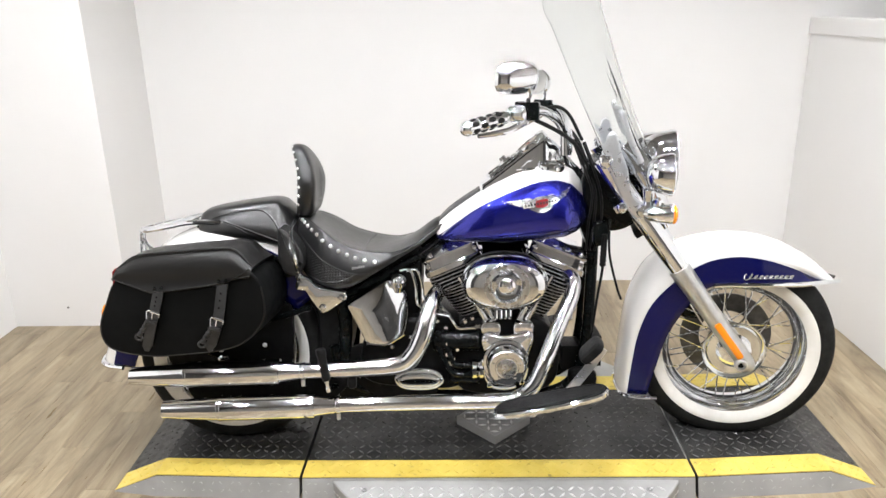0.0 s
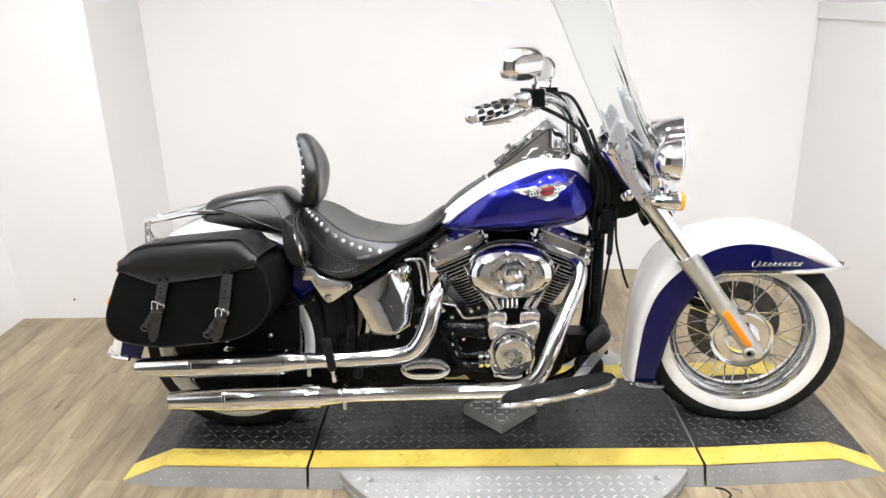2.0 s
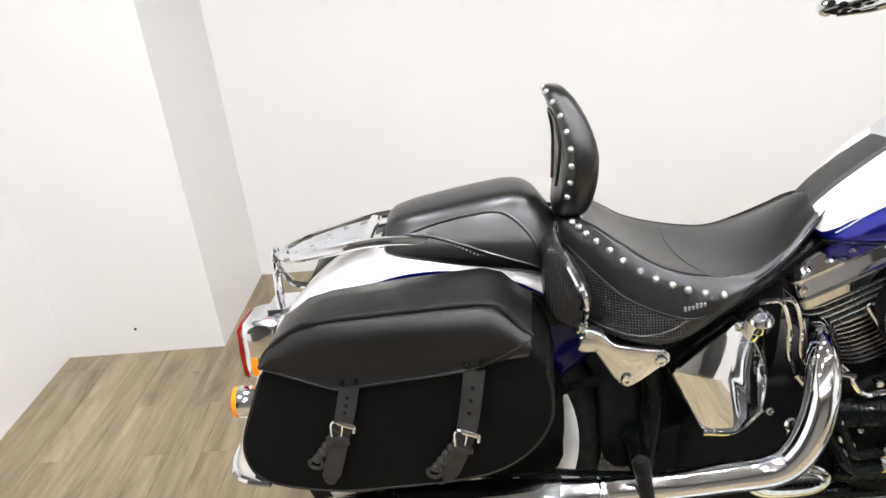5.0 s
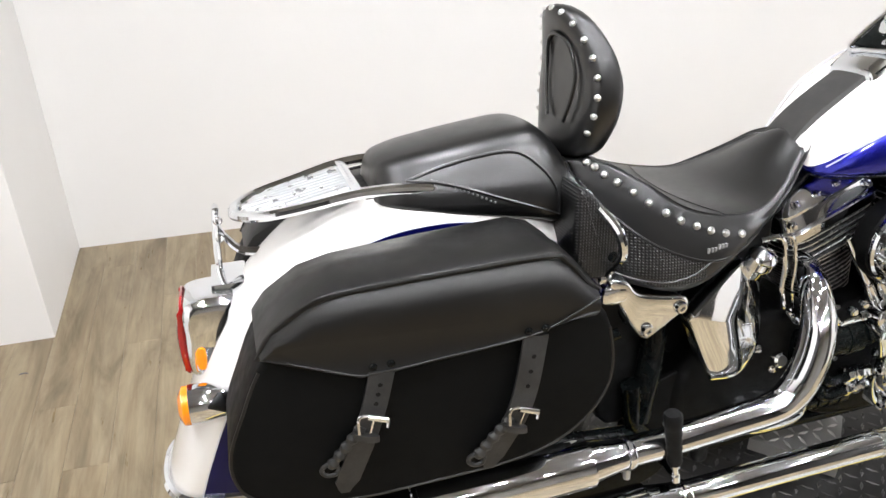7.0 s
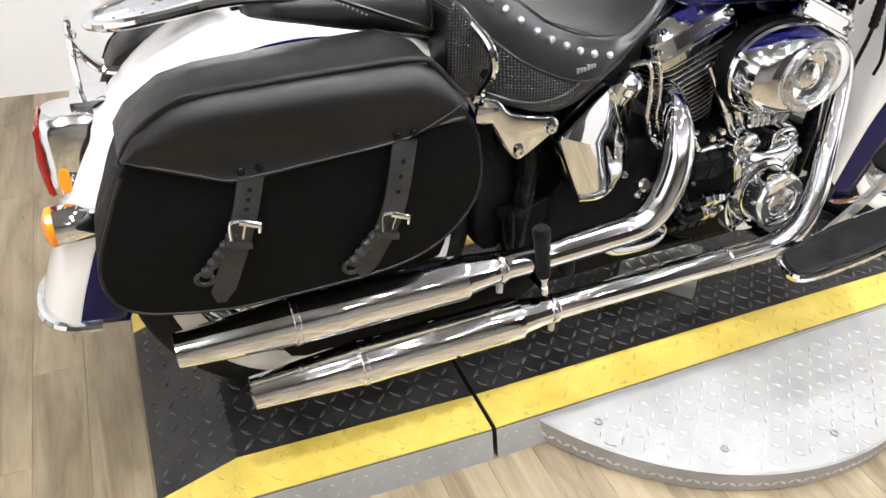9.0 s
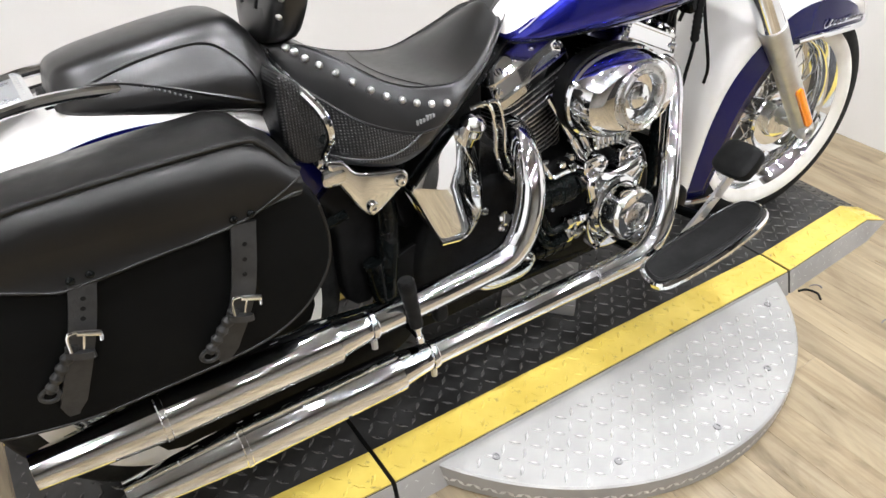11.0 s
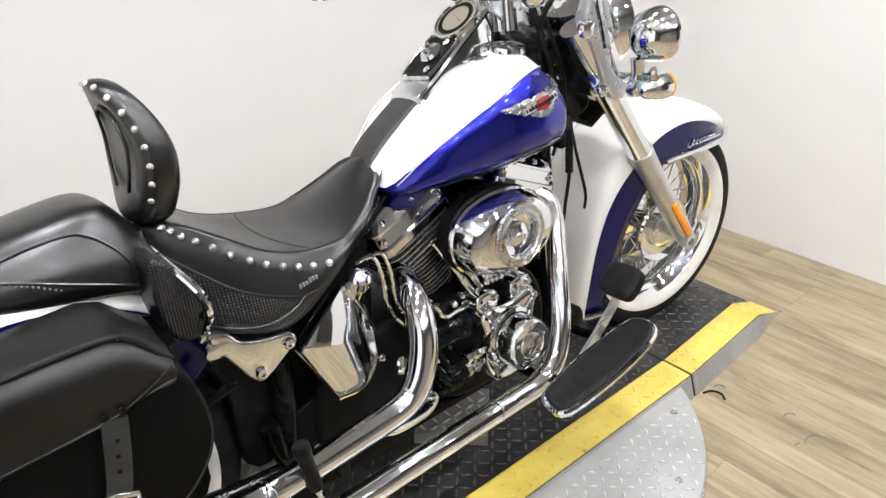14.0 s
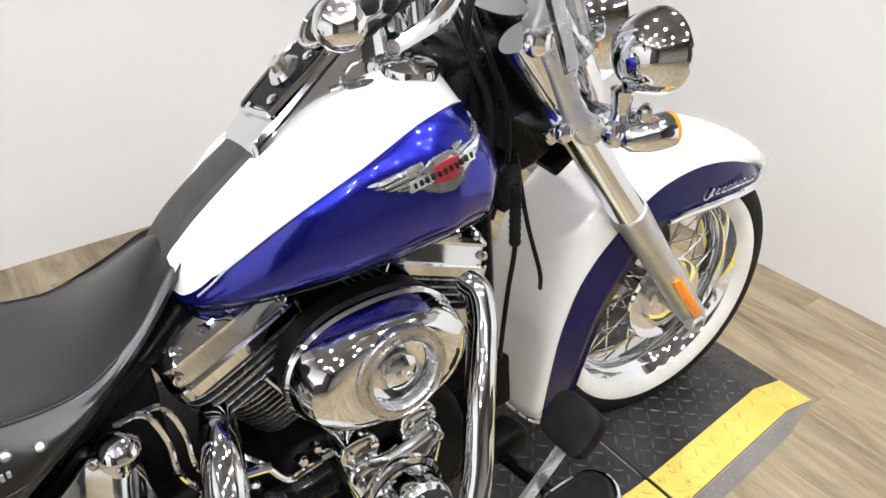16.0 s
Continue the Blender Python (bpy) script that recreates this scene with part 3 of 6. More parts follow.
# -- wheels
def wheel(name, ax, half, turn, spokes, label):
    move = (lambda b: front(b)) if turn else (lambda b: b)
    c = (ax, 0, AXZ)
    hub = lathe([(0.0, -0.085), (0.03, -0.085), (0.033, -0.06), (0.028, -0.045), (0.026, 0.045), (0.033, 0.06), (0.03, 0.085), (0, 0.085)], c)
    lathe([(0.028, -0.052), (0.056, -0.05), (0.058, -0.044), (0.028, -0.040)], c, bm=hub)
    lathe([(0.028, 0.040), (0.056, 0.044), (0.058, 0.050), (0.028, 0.052)], c, bm=hub)
    w = part(name, move(hub), CHROME, bike, label)
    prof = [(0.212, -0.045), (0.218, -0.055), (0.238, -half + 0.004), (0.262, -half - 0.002), (0.282, -half + 0.002), (0.298, -half + 0.012), (0.308, -half + 0.028), (0.3125, -0.018), (0.3135, 0)]
    prof = prof + [(r, -h) for r, h in reversed(prof[:-1])]
    tyre = move(lathe(prof, c, seg=96))
    for v in tyre.verts:  # flattened where it stands on the deck
        v.co.z = max(v.co.z, v.co.y * math.tan(radians(LEAN)) + 0.0005)
    part("tyre", tyre, RUBBER, w, "black road tyre", sharp=50)
    for sgn in (1, -1):
        ring = lathe([(0.220, sgn * 0.0585), (0.225, sgn * 0.063), (0.239, sgn * (half - 0.001)), (0.251, sgn * (half + 0.0025)), (0.256, sgn * (half + 0.001))], c, seg=96)
        part("whitewall", move(ring), WHITEWALL, w, "off-white whitewall band")
    rim = [(0.220, -0.059), (0.2235, -0.055), (0.222, -0.048), (0.211, -0.045), (0.202, -0.036), (0.194, -0.02), (0.191, 0.0)]
    rim = rim + [(r, -h) for r, h in reversed(rim[:-1])] + [(0.199, 0.03), (0.197, 0.0), (0.199, -0.03), (0.214, -0.05)]
    part("rim", move(lathe(rim, c, seg=96)), CHROME, w, "polished chrome laced rim", sharp=40)
    for k in range(spokes):
        side = -1 if k % 2 else 1
        a0 = 2 * math.pi * k / spokes
        a1 = a0 + (0.62 if (k // 2) % 2 else -0.62)
        p0 = (ax + 0.054 * math.cos(a1), side * 0.047, AXZ + 0.054 * math.sin(a1))
        p1 = (ax + 0.194 * math.cos(a0), side * 0.012, AXZ + 0.194 * math.sin(a0))
        part("spoke", move(bar(p0, p1, 0.0021, 6)), CHROME, w)
    return w, c, move


fw, cF, mvF = wheel("front_wheel", AXF, 0.071, True, 40, "wire-spoked front wheel with a chrome hub")
rw, cR, mvR = wheel("rear_wheel", AXR, 0.073, False, 40, "wire-spoked rear wheel")
part("hub_cap", mvF(lathe([(0.094, -0.064), (0.0975, -0.069), (0.094, -0.074), (0.089, -0.072), (0.080, -0.062), (0.055, -0.062), (0.050, -0.080), (0.034, -0.088), (0.0, -0.090)], cF, (0, 1, 0), 48)),
     CHROME, fw, "dished chrome hub cover")
disc = lathe([(0.085, 0.064), (0.146, 0.064), (0.146, 0.069), (0.085, 0.069), (0.085, 0.064)], cF, (0, 1, 0), 64)
part("brake_disc", mvF(disc), DARKSTEEL, fw, "dull steel brake disc")
part("brake_caliper", mvF(blob((AXF - 0.11, 0.075, AXZ + 0.09), (0.05, 0.03, 0.035), power=0.6)), BLACK, fw)
part("rear_brake_disc", lathe([(0.07, -0.078), (0.146, -0.078), (0.146, -0.083), (0.07, -0.083), (0.07, -0.078)], cR, (0, 1, 0), 64), BRUSHED, rw)


# -- fenders
def fender(C0, C1, C2, widths, n=49, across=9):
    """A swept shell: crown curve C0 in the middle, colour edge C1 at the shoulder, lower edge C2; white above, blue below."""
    a, b, c, w = spline(C0, n), spline(C1, n), spline(C2, n), spline([(v,) for v in widths], n)
    rings = []
    for p0, p1, p2, ww in zip(a, b, c, w):
        ww = float(ww[0])
        half = []
        for k in range(5):
            f = k / 4
            q = p2 + (p1 - p2) * f
            half.append((q[0], -ww * (1.0 + 0.06 * (1 - f)), q[1]))
        for k in range(1, across + 1):
            t = math.pi / 2 * k / across
            q = p1 + (p0 - p1) * math.sin(t) ** 0.9
            half.append((q[0], -ww * math.cos(t) ** 0.85, q[1]))
        full = half + [(x, -y, z) for x, y, z in reversed(half[:-1])]
        rings.append(full)
    m = len(rings[0]) - 1
    mats = [1 if (k < 4 or k >= m - 4) else 0 for k in range(m)]
    bm = bmesh.new()
    loft(bm, rings, closed=False, cap=False, mats=mats)
    return bm, rings


def shell(ob, t=0.003):
    mod = ob.modifiers.new("thickness", "SOLIDIFY")
    mod.thickness, mod.offset = t, 0.0
    return ob


ffC0 = [(1.291, 0.137), (1.302, 0.30), (1.322, 0.44), (1.375, 0.560), (1.465, 0.628), (1.57, 0.652), (1.66, 0.656), (1.76, 0.642), (1.86, 0.594), (1.945, 0.522)]
ffC1 = [(1.324, 0.148), (1.335, 0.273), (1.350, 0.374), (1.387, 0.472), (1.457, 0.552), (1.532, 0.606), (1.617, 0.626), (1.70, 0.618), (1.79, 0.586), (1.885, 0.535)]
ffC2 = [(1.386, 0.150), (1.409, 0.256), (1.433, 0.355), (1.468, 0.430), (1.510, 0.492), (1.555, 0.532), (1.64, 0.536), (1.73, 0.537), (1.82, 0.533), (1.905, 0.525)]
ffW = (0.106, 0.112, 0.117, 0.120, 0.122, 0.122, 0.120, 0.114, 0.094, 0.045)
bmf, ringsF = fender(ffC0, ffC1, ffC2, ffW)
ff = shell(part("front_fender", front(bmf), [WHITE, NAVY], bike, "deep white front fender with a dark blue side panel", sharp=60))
for sgn in (1, -1):
    line = [ringsF[i][4] for i in range(0, 49, 3)]
    bm = tube([(x, sgn * (y - 0.0005), z) for x, y, z in line], 0.0016, 6, 49)
    part("pinstripe", front(bm), SILVERLINE, ff)
    trim = [ringsF[i][0] for i in range(27, 49, 3)] + [(1.955, -0.014, 0.518)]
    bm = tube([(x, sgn * (y - 0.003), z + 0.004) for x, y, z in trim], [0.0075] * (len(trim) - 1) + [0.006], 8)
    part("fender_trim", front(bm), CHROME, ff, "chrome trim strip")
    bm = tube([(1.292, sgn * 0.02, 0.145), (1.312, sgn * 0.102, 0.142), (1.37, sgn * 0.118, 0.139), (1.418, sgn * 0.117, 0.141)], 0.007, 8)
    part("fender_tip_trim", front(bm), CHROME, ff)
# flowing script badge as plain strokes
for sgn in (1, -1):
    bm = tube([(1.648 + 0.140 * u - 0.006 * math.sin(19 * math.pi * u) + 0.0045 * math.cos(19 * math.pi * u), sgn * -(0.1272 - 0.10 * max(0, 0.14 * u - 0.05)), 0.566 + (0.010 if u < 0.12 else 0.0055) * math.cos(19 * math.pi * u)) for u in (k / 56 for k in range(57))], 0.0019, 6, 160)
    part("fender_badge", front(bm), CHROME, ff, "small flowing chrome badge")

rfC0 = [(0.335, 0.50), (0.285, 0.600), (0.19, 0.678), (0.07, 0.706), (-0.06, 0.701), (-0.17, 0.650), (-0.26, 0.563), (-0.325, 0.455), (-0.368, 0.355), (-0.402, 0.268)]
rfC1 = [(0.328, 0.494), (0.270, 0.578), (0.185, 0.640), (0.07, 0.671), (-0.05, 0.662), (-0.145, 0.612), (-0.225, 0.528), (-0.285, 0.428), (-0.325, 0.335), (-0.352, 0.258)]
rfC2 = [(0.255, 0.44), (0.21, 0.49), (0.14, 0.525), (0.06, 0.535), (-0.03, 0.530), (-0.105, 0.495), (-0.17, 0.43), (-0.222, 0.36), (-0.258, 0.30), (-0.280, 0.252)]
bmr, ringsR = fender(rfC0, rfC1, rfC2, (0.09, 0.10, 0.108, 0.11, 0.11, 0.11, 0.108, 0.104, 0.098, 0.088))
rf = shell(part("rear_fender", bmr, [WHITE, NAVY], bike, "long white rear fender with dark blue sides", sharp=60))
for sgn in (1, -1):
    part("pinstripe", tube([(x, sgn * (y - 0.0005), z) for x, y, z in [ringsR[i][4] for i in range(0, 49, 3)]], 0.0016, 6, 49), SILVERLINE, rf)
tipring = ringsR[-1]
part("fender_tip_trim", tube([(x - 0.003, y * 1.02, z - 0.003) for x, y, z in tipring[2:-2:2]], 0.009, 8), CHROME, rf, "chrome fender tip")


# -- fuel tank
TK_X = [0.700, 0.715, 0.75, 0.80, 0.87, 0.95, 1.03, 1.09, 1.13, 1.160, 1.176]
TK_TOP = [(0.700, 0.695), (0.715, 0.722), (0.75, 0.747), (0.80, 0.781), (0.87, 0.826), (0.95, 0.864), (1.03, 0.888), (1.09, 0.890), (1.13, 0.874), (1.160, 0.836), (1.176, 0.782)]
TK_BOT = [(0.700, 0.672), (0.715, 0.660), (0.75, 0.655), (0.80, 0.653), (0.87, 0.652), (0.95, 0.652), (1.03, 0.656), (1.09, 0.664), (1.13, 0.680), (1.160, 0.708), (1.176, 0.742)]
TK_W = [(0.700, 0.055), (0.709, 0.090), (0.725, 0.118), (0.753, 0.140), (0.80, 0.172), (0.87, 0.200), (0.95, 0.215), (1.03, 0.222), (1.09, 0.213), (1.13, 0.175), (1.160, 0.105), (1.176, 0.045)]
TK_SHOULDER = [(0.700, 0.052), (0.709, 0.088), (0.725, 0.110), (0.753, 0.127), (0.80, 0.158), (0.84, 0.180), (0.92, 0.198), (1.00, 0.192), (1.06, 0.170), (1.11, 0.122), (1.150, 0.050), (1.176, 0.020)]
TK_EDGE = [(0.700, 0.684), (0.709, 0.670), (0.725, 0.684), (0.753, 0.712), (0.80, 0.752), (0.84, 0.781), (0.92, 0.820), (1.00, 0.850), (1.06, 0.853), (1.11, 0.836), (1.150, 0.798), (1.176, 0.764)]


LOBE = {1: 1.0, -1: 0.64}  # the far lobe of the tank is slimmer


def tank_section(x):
    """Half ring from the bottom middle, up the right side, to the top middle; the colour edge falls on one point."""
    zt, zb, w, wd, ze = interp(x, TK_TOP), interp(x, TK_BOT), interp(x, TK_W), interp(x, TK_SHOULDER), interp(x, TK_EDGE)
    zm = zb + (ze - zb) * 0.50
    half = [(x, 0.0, zb), (x, -w * 0.45, zb)]

    def at(z):
        if z < zm:
            f = min((zm - z) / max(zm - zb, 1e-6), 1)
            return w * (0.62 + 0.38 * max(1 - f ** 2.4, 0) ** 0.55)
        f = min((z - zm) / max(ze - zm, 1e-6), 1.0)
        return w - (w - wd) * f ** 2.4

    for k in range(1, 10):
        f = k / 9
        z = zb + (ze - zb) * f
        half.append((x, -at(z), z))
    for k in range(1, 8):
        g = 1 - k / 7
        half.append((x, -wd * g, ze + (zt - ze) * (1 - g ** 2.3)))
    return half


def tank():
    xs = [float(v) for v in np.array(spline([(v,) for v in TK_X], 73)).ravel()]
    rings = []
    for x in xs:
        h = tank_section(x)
        rings.append(h + [(a, -b * LOBE[-1], c) for a, b, c in reversed(h[1:-1])])
    n = len(rings[0])
    mats = [1 if (k < 10 or k >= n - 10) else 0 for k in range(n)]
    bm = bmesh.new()
    loft(bm, rings, mats=mats)
    for _ in range(2):
        bmesh.ops.smooth_vert(bm, verts=bm.verts, factor=0.4, use_axis_x=True, use_axis_y=True, use_axis_z=True)
    tail = [v for v in bm.verts if v.co.x < 0.745]
    for _ in range(5):
        bmesh.ops.smooth_vert(bm, verts=tail, factor=0.4, use_axis_x=True, use_axis_y=True, use_axis_z=True)
    ob = part("fuel_tank", bm, [WHITE, BLUE], bike, "white fuel tank with glossy metallic blue sides", sharp=60)
    for sgn in (1, -1):
        part("pinstripe", tube([(r[10][0], sgn * (r[10][1] * LOBE[sgn] - 0.0008), r[10][2]) for r in rings[9:-6:3]], 0.0014, 6, 70), SILVERLINE, ob)
        # welded seam at the lower edge
        part("tank_seam", tube([(r[3][0], sgn * (r[3][1] * LOBE[sgn] - 0.001), r[3][2] - 0.002) for r in rings[4:-3:4]], 0.0014, 6, 50), BLACK, ob)
    return ob, rings


tk, tkr = tank()


def tank_y(x, z):
    """How far the tank's side lies from the middle at x, z."""
    h = tank_section(x)
    return interp(z, sorted((c, -b) for a, b, c in h[2:]))


def emblem(sgn):
    """A winged badge: red field, two wings of feathers, a banner bar and a shield rim, in plain shapes."""
    def at(u, v, out=0.002):
        u, v = u * 1.06, v * 0.74
        x = 1.010 + u * 0.986 - v * 0.15
        z = 0.792 + v + u * 0.18
        return V((x, sgn * -(tank_y(x, z) * LOBE[sgn] + out), z))

    def leaf(bm, pts, h):
        low = [bm.verts.new(at(u, v, 0.0005)) for u, v in pts]
        top = [bm.verts.new(at(u, v, h)) for u, v in inset(pts, 0.0012)]
        n = len(pts)
        for k in range(n):
            bm.faces.new((low[k], low[(k + 1) % n], top[(k + 1) % n], top[k]))
        bm.faces.new(top)

    ob_bm = bmesh.new()
    leaf(ob_bm, [(-0.030, -0.020), (-0.012, -0.034), (0.006, -0.040), (0.026, -0.030), (0.036, -0.014), (0.030, 0.014), (0.014, 0.024), (-0.012, 0.024), (-0.030, 0.012)], 0.003)
    e = part("tank_emblem", ob_bm, BRUSHED, tk, "silver winged badge with a red field", smooth=False)
    bm = bmesh.new()
    leaf(bm, [(-0.017, -0.013), (0.003, -0.020), (0.020, -0.013), (0.022, 0.010), (0.010, 0.014), (-0.012, 0.013)], 0.0042)
    part("red_field", bm, REDENAMEL, e, smooth=False)
    bm = bmesh.new()
    leaf(bm, [(-0.048, -0.0105), (0.046, -0.0105), (0.048, 0.0080), (-0.046, 0.0080)], 0.0058)
    part("banner", bm, ALU, e, "banner bar", smooth=False)
    for k in range(11):
        bm = bmesh.new()
        u = -0.041 + 0.0082 * k
        leaf(bm, [(u - 0.0028, -0.0062), (u + 0.0028, -0.0062), (u + 0.0028, 0.0040), (u - 0.0028, 0.0040)], 0.0066)
        part("banner_bar", bm, PLASTIC, e, smooth=False)
    for side in (1, -1):
        for k in range(6):
            y0 = 0.026 - 0.0085 * k
            tip = 0.092 - (0.005 * k + 0.0018 * k * k)
            bm = bmesh.new()
            leaf(bm, [(side * 0.022, y0 - 0.0084), (side * (tip - 0.016), y0 - 0.0076), (side * (tip - 0.003), y0 - 0.003), (side * tip, y0), (side * 0.022, y0)], 0.0036)
            part("wing_feather", bm, BRUSHED, e, smooth=False)


emblem(1)
emblem(-1)

# leather strap and console on the tank's ridge
bm = bmesh.new()
strap = spline([(0.700, 0.696), (0.735, 0.734), (0.78, 0.768), (0.83, 0.800), (0.862, 0.820)], 20)
loft(bm, [[(x, y, z + 0.004 - 0.10 * y * y - (0.006 if abs(y) > 0.038 else 0) + dz) for y, dz in ((-0.040, 0), (-0.036, 0.003), (-0.02, 0.005), (0, 0.0055), (0.02, 0.005), (0.036, 0.003), (0.040, 0), (0.035, -0.012), (-0.035, -0.012))] for x, z in strap])
part("tank_strap", bm, GREYLEATHER, bike, "dark grey leather strap along the tank ridge")

DASH = [(0.840, 0.818, 0.040, 0.016), (0.848, 0.828, 0.052, 0.024), (0.895, 0.862, 0.055, 0.05), (0.95, 0.905, 0.056, 0.06), (1.00, 0.944, 0.060, 0.078), (1.035, 0.968, 0.058, 0.09), (1.062, 0.962, 0.050, 0.085), (1.10, 0.925, 0.04, 0.05), (1.15, 0.872, 0.03, 0.03)]
bm = bmesh.new()
rings = []
for x, z, w, d in spline(DASH, 41):
    rings.append([(x, -w * 1.05, z - d), (x, -w, z - 0.012), (x, -w * 0.86, z - 0.002), (x, -w * 0.4, z + 0.001), (x, 0, z + 0.002), (x, w * 0.4, z + 0.001), (x, w * 0.86, z - 0.002), (x, w, z - 0.012), (x, w * 1.05, z - d)])
loft(bm, rings)
dash = part("dash_console", bm, CHROME, bike, "chrome tank-top instrument console", sharp=28)
dn = V((-0.64, 0, 0.77)).normalized()
part("speedometer", lathe([(0.056, -0.012), (0.057, 0.004), (0.054, 0.010), (0.050, 0.010), (0.048, 0.006), (0.0, 0.006)], (1.0, 0, 0.946), dn, 40), [CHROME], dash, "chrome bezel")
part("dial_face", lathe([(0.047, 0.0065), (0.0, 0.0068)], (1.0, 0, 0.946), dn, 40), DIAL, dash, "cream speedometer dial")
part("console_panel", slab([(0.880, 0.8535), (0.958, 0.9135), (0.956, 0.9165), (0.878, 0.8565)], -0.038, 0.038, 0.0008), BLACK, dash, "black inlaid panel", smooth=False)
part("console_frame", tube([(0.874, -0.041, 0.853), (0.964, -0.043, 0.918), (0.966, 0, 0.9205), (0.964, 0.043, 0.918), (0.874, 0.041, 0.853), (0.870, 0, 0.851), (0.874, -0.041, 0.853)], 0.0042, 8, 61), CHROME, dash)
for px in (0.890, 0.948):
    part("console_light", lathe([(0.008, -0.002), (0.008, 0.004), (0.005, 0.006), (0, 0.006)], (px, -0.022, 0.8605 + 0.77 * (px - 0.885)), dn, 14), CHROME, dash)
for sgn in (1, -1):
    part("console_gasket", tube([(x, sgn * w * 1.06, z - d) for x, z, w, d in DASH[1:7]], 0.0035, 6, 40), BLACK, dash, "black rubber edging")
part("dial_ring", lathe([(0.043, 0.0072), (0.043, 0.0078), (0.033, 0.0078), (0.033, 0.0072)], (1.0, 0, 0.946), dn, 40), BLACK, dash)
for sgn in (1, -1):
    part("console_edge", tube([(x, sgn * w * 0.98, z - 0.010) for x, z, w, d in DASH[1:6]], 0.0022, 6, 40), BLACK, dash)
    part("console_badge", tube([(0.952 + 0.011 * k + 0.003 * math.sin(k * 2.1), sgn * -0.0592, 0.868 + 0.0085 * k + 0.004 * math.cos(k * 2.1)) for k in range(6)], 0.0030, 6), CHROME, dash)
bm = bar((1.0, 0, 0.953), (0.985, -0.024, 0.948), 0.0015, 6)
part("dial_needle", bm, REDENAMEL, dash)
part("ignition_switch", lathe([(0.024, -0.01), (0.025, 0.008), (0.02, 0.014), (0.012, 0.016), (0.010, 0.026), (0.0, 0.028)], (0.925, 0, 0.888), dn, 24), CHROME, dash)
part("console_inlay", lathe([(0.03, 0.0), (0.031, 0.004), (0.0, 0.004)], (0.925, 0, 0.886), dn, 30), BLACK, dash)
for sgn in (1, -1):
    part("gas_cap", lathe([(0.030, -0.006), (0.037, -0.002), (0.039, 0.006), (0.036, 0.014), (0.026, 0.019), (0.0, 0.021)], (1.055, sgn * 0.088, 0.877), (0.03, sgn * 0.20, 1), 32), CHROME, tk, "domed chrome filler cap")
part("fuel_badge", blob((0.995, -0.072, 0.872), (0.028, 0.010, 0.006), power=0.7), CHROME, tk)

# -- seat
SEAT = [  # x, top middle, edge height, half width at edge, half width low, bottom
    (0.262, 0.722, 0.716, 0.045, 0.075, 0.640), (0.275, 0.735, 0.728, 0.064, 0.098, 0.592), (0.31, 0.730, 0.730, 0.092, 0.132, 0.550), (0.36, 0.696, 0.702, 0.136, 0.168, 0.534), (0.41, 0.662, 0.668, 0.152, 0.180, 0.526),
    (0.46, 0.641, 0.648, 0.157, 0.182, 0.538), (0.52, 0.632, 0.636, 0.150, 0.172, 0.572), (0.58, 0.640, 0.634, 0.136, 0.150, 0.604), (0.64, 0.674, 0.656, 0.112, 0.120, 0.636),
    (0.68, 0.704, 0.682, 0.086, 0.095, 0.662), (0.71, 0.722, 0.702, 0.064, 0.075, 0.684), (0.73, 0.722, 0.704, 0.045, 0.055, 0.694), (0.742, 0.712, 0.700, 0.025, 0.03, 0.700)]
bm = bmesh.new()
rings = []
for x, zt, ze, we, wl, zb in spline(SEAT, 61):
    half = [(x, 0, zb), (x, -wl * 0.7, zb), (x, -wl * 0.97, zb + 0.006), (x, -wl, zb + 0.02)]
    for f in (0.25, 0.5, 0.75):
        half.append((x, -(wl + (we - wl) * f) - 0.006 * math.sin(math.pi * f), zb + 0.02 + (ze - 0.006 - zb - 0.02) * f))
    half += [(x, -we - 0.002, ze - 0.006), (x, -we + 0.003, ze), (x, -we + 0.012, ze + 0.001)]
    for f in (0.25, 0.5, 0.75, 1.0):
        s = 1 - f
        half.append((x, -(we - 0.014) * s, ze + (zt - ze) * (1 - s ** 2) - 0.0025 * (f == 0.0)))
    rings.append(half + [(a, -b, c) for a, b, c in reversed(half[1:-1])])
loft(bm, rings)
bmesh.ops.recalc_face_normals(bm, faces=bm.faces)
seat_tree = BVHTree.FromBMesh(bm)
seat = part("seat", bm, LEATHER, bike, "black leather solo saddle with a studded skirt", sharp=70)


def seat_side(x, z):
    """Half width of the seat skirt at x, z."""
    hit = seat_tree.ray_cast(V((x, -0.5, z)), V((0, 1, 0)))[0]
    return -hit.y if hit else 0.1


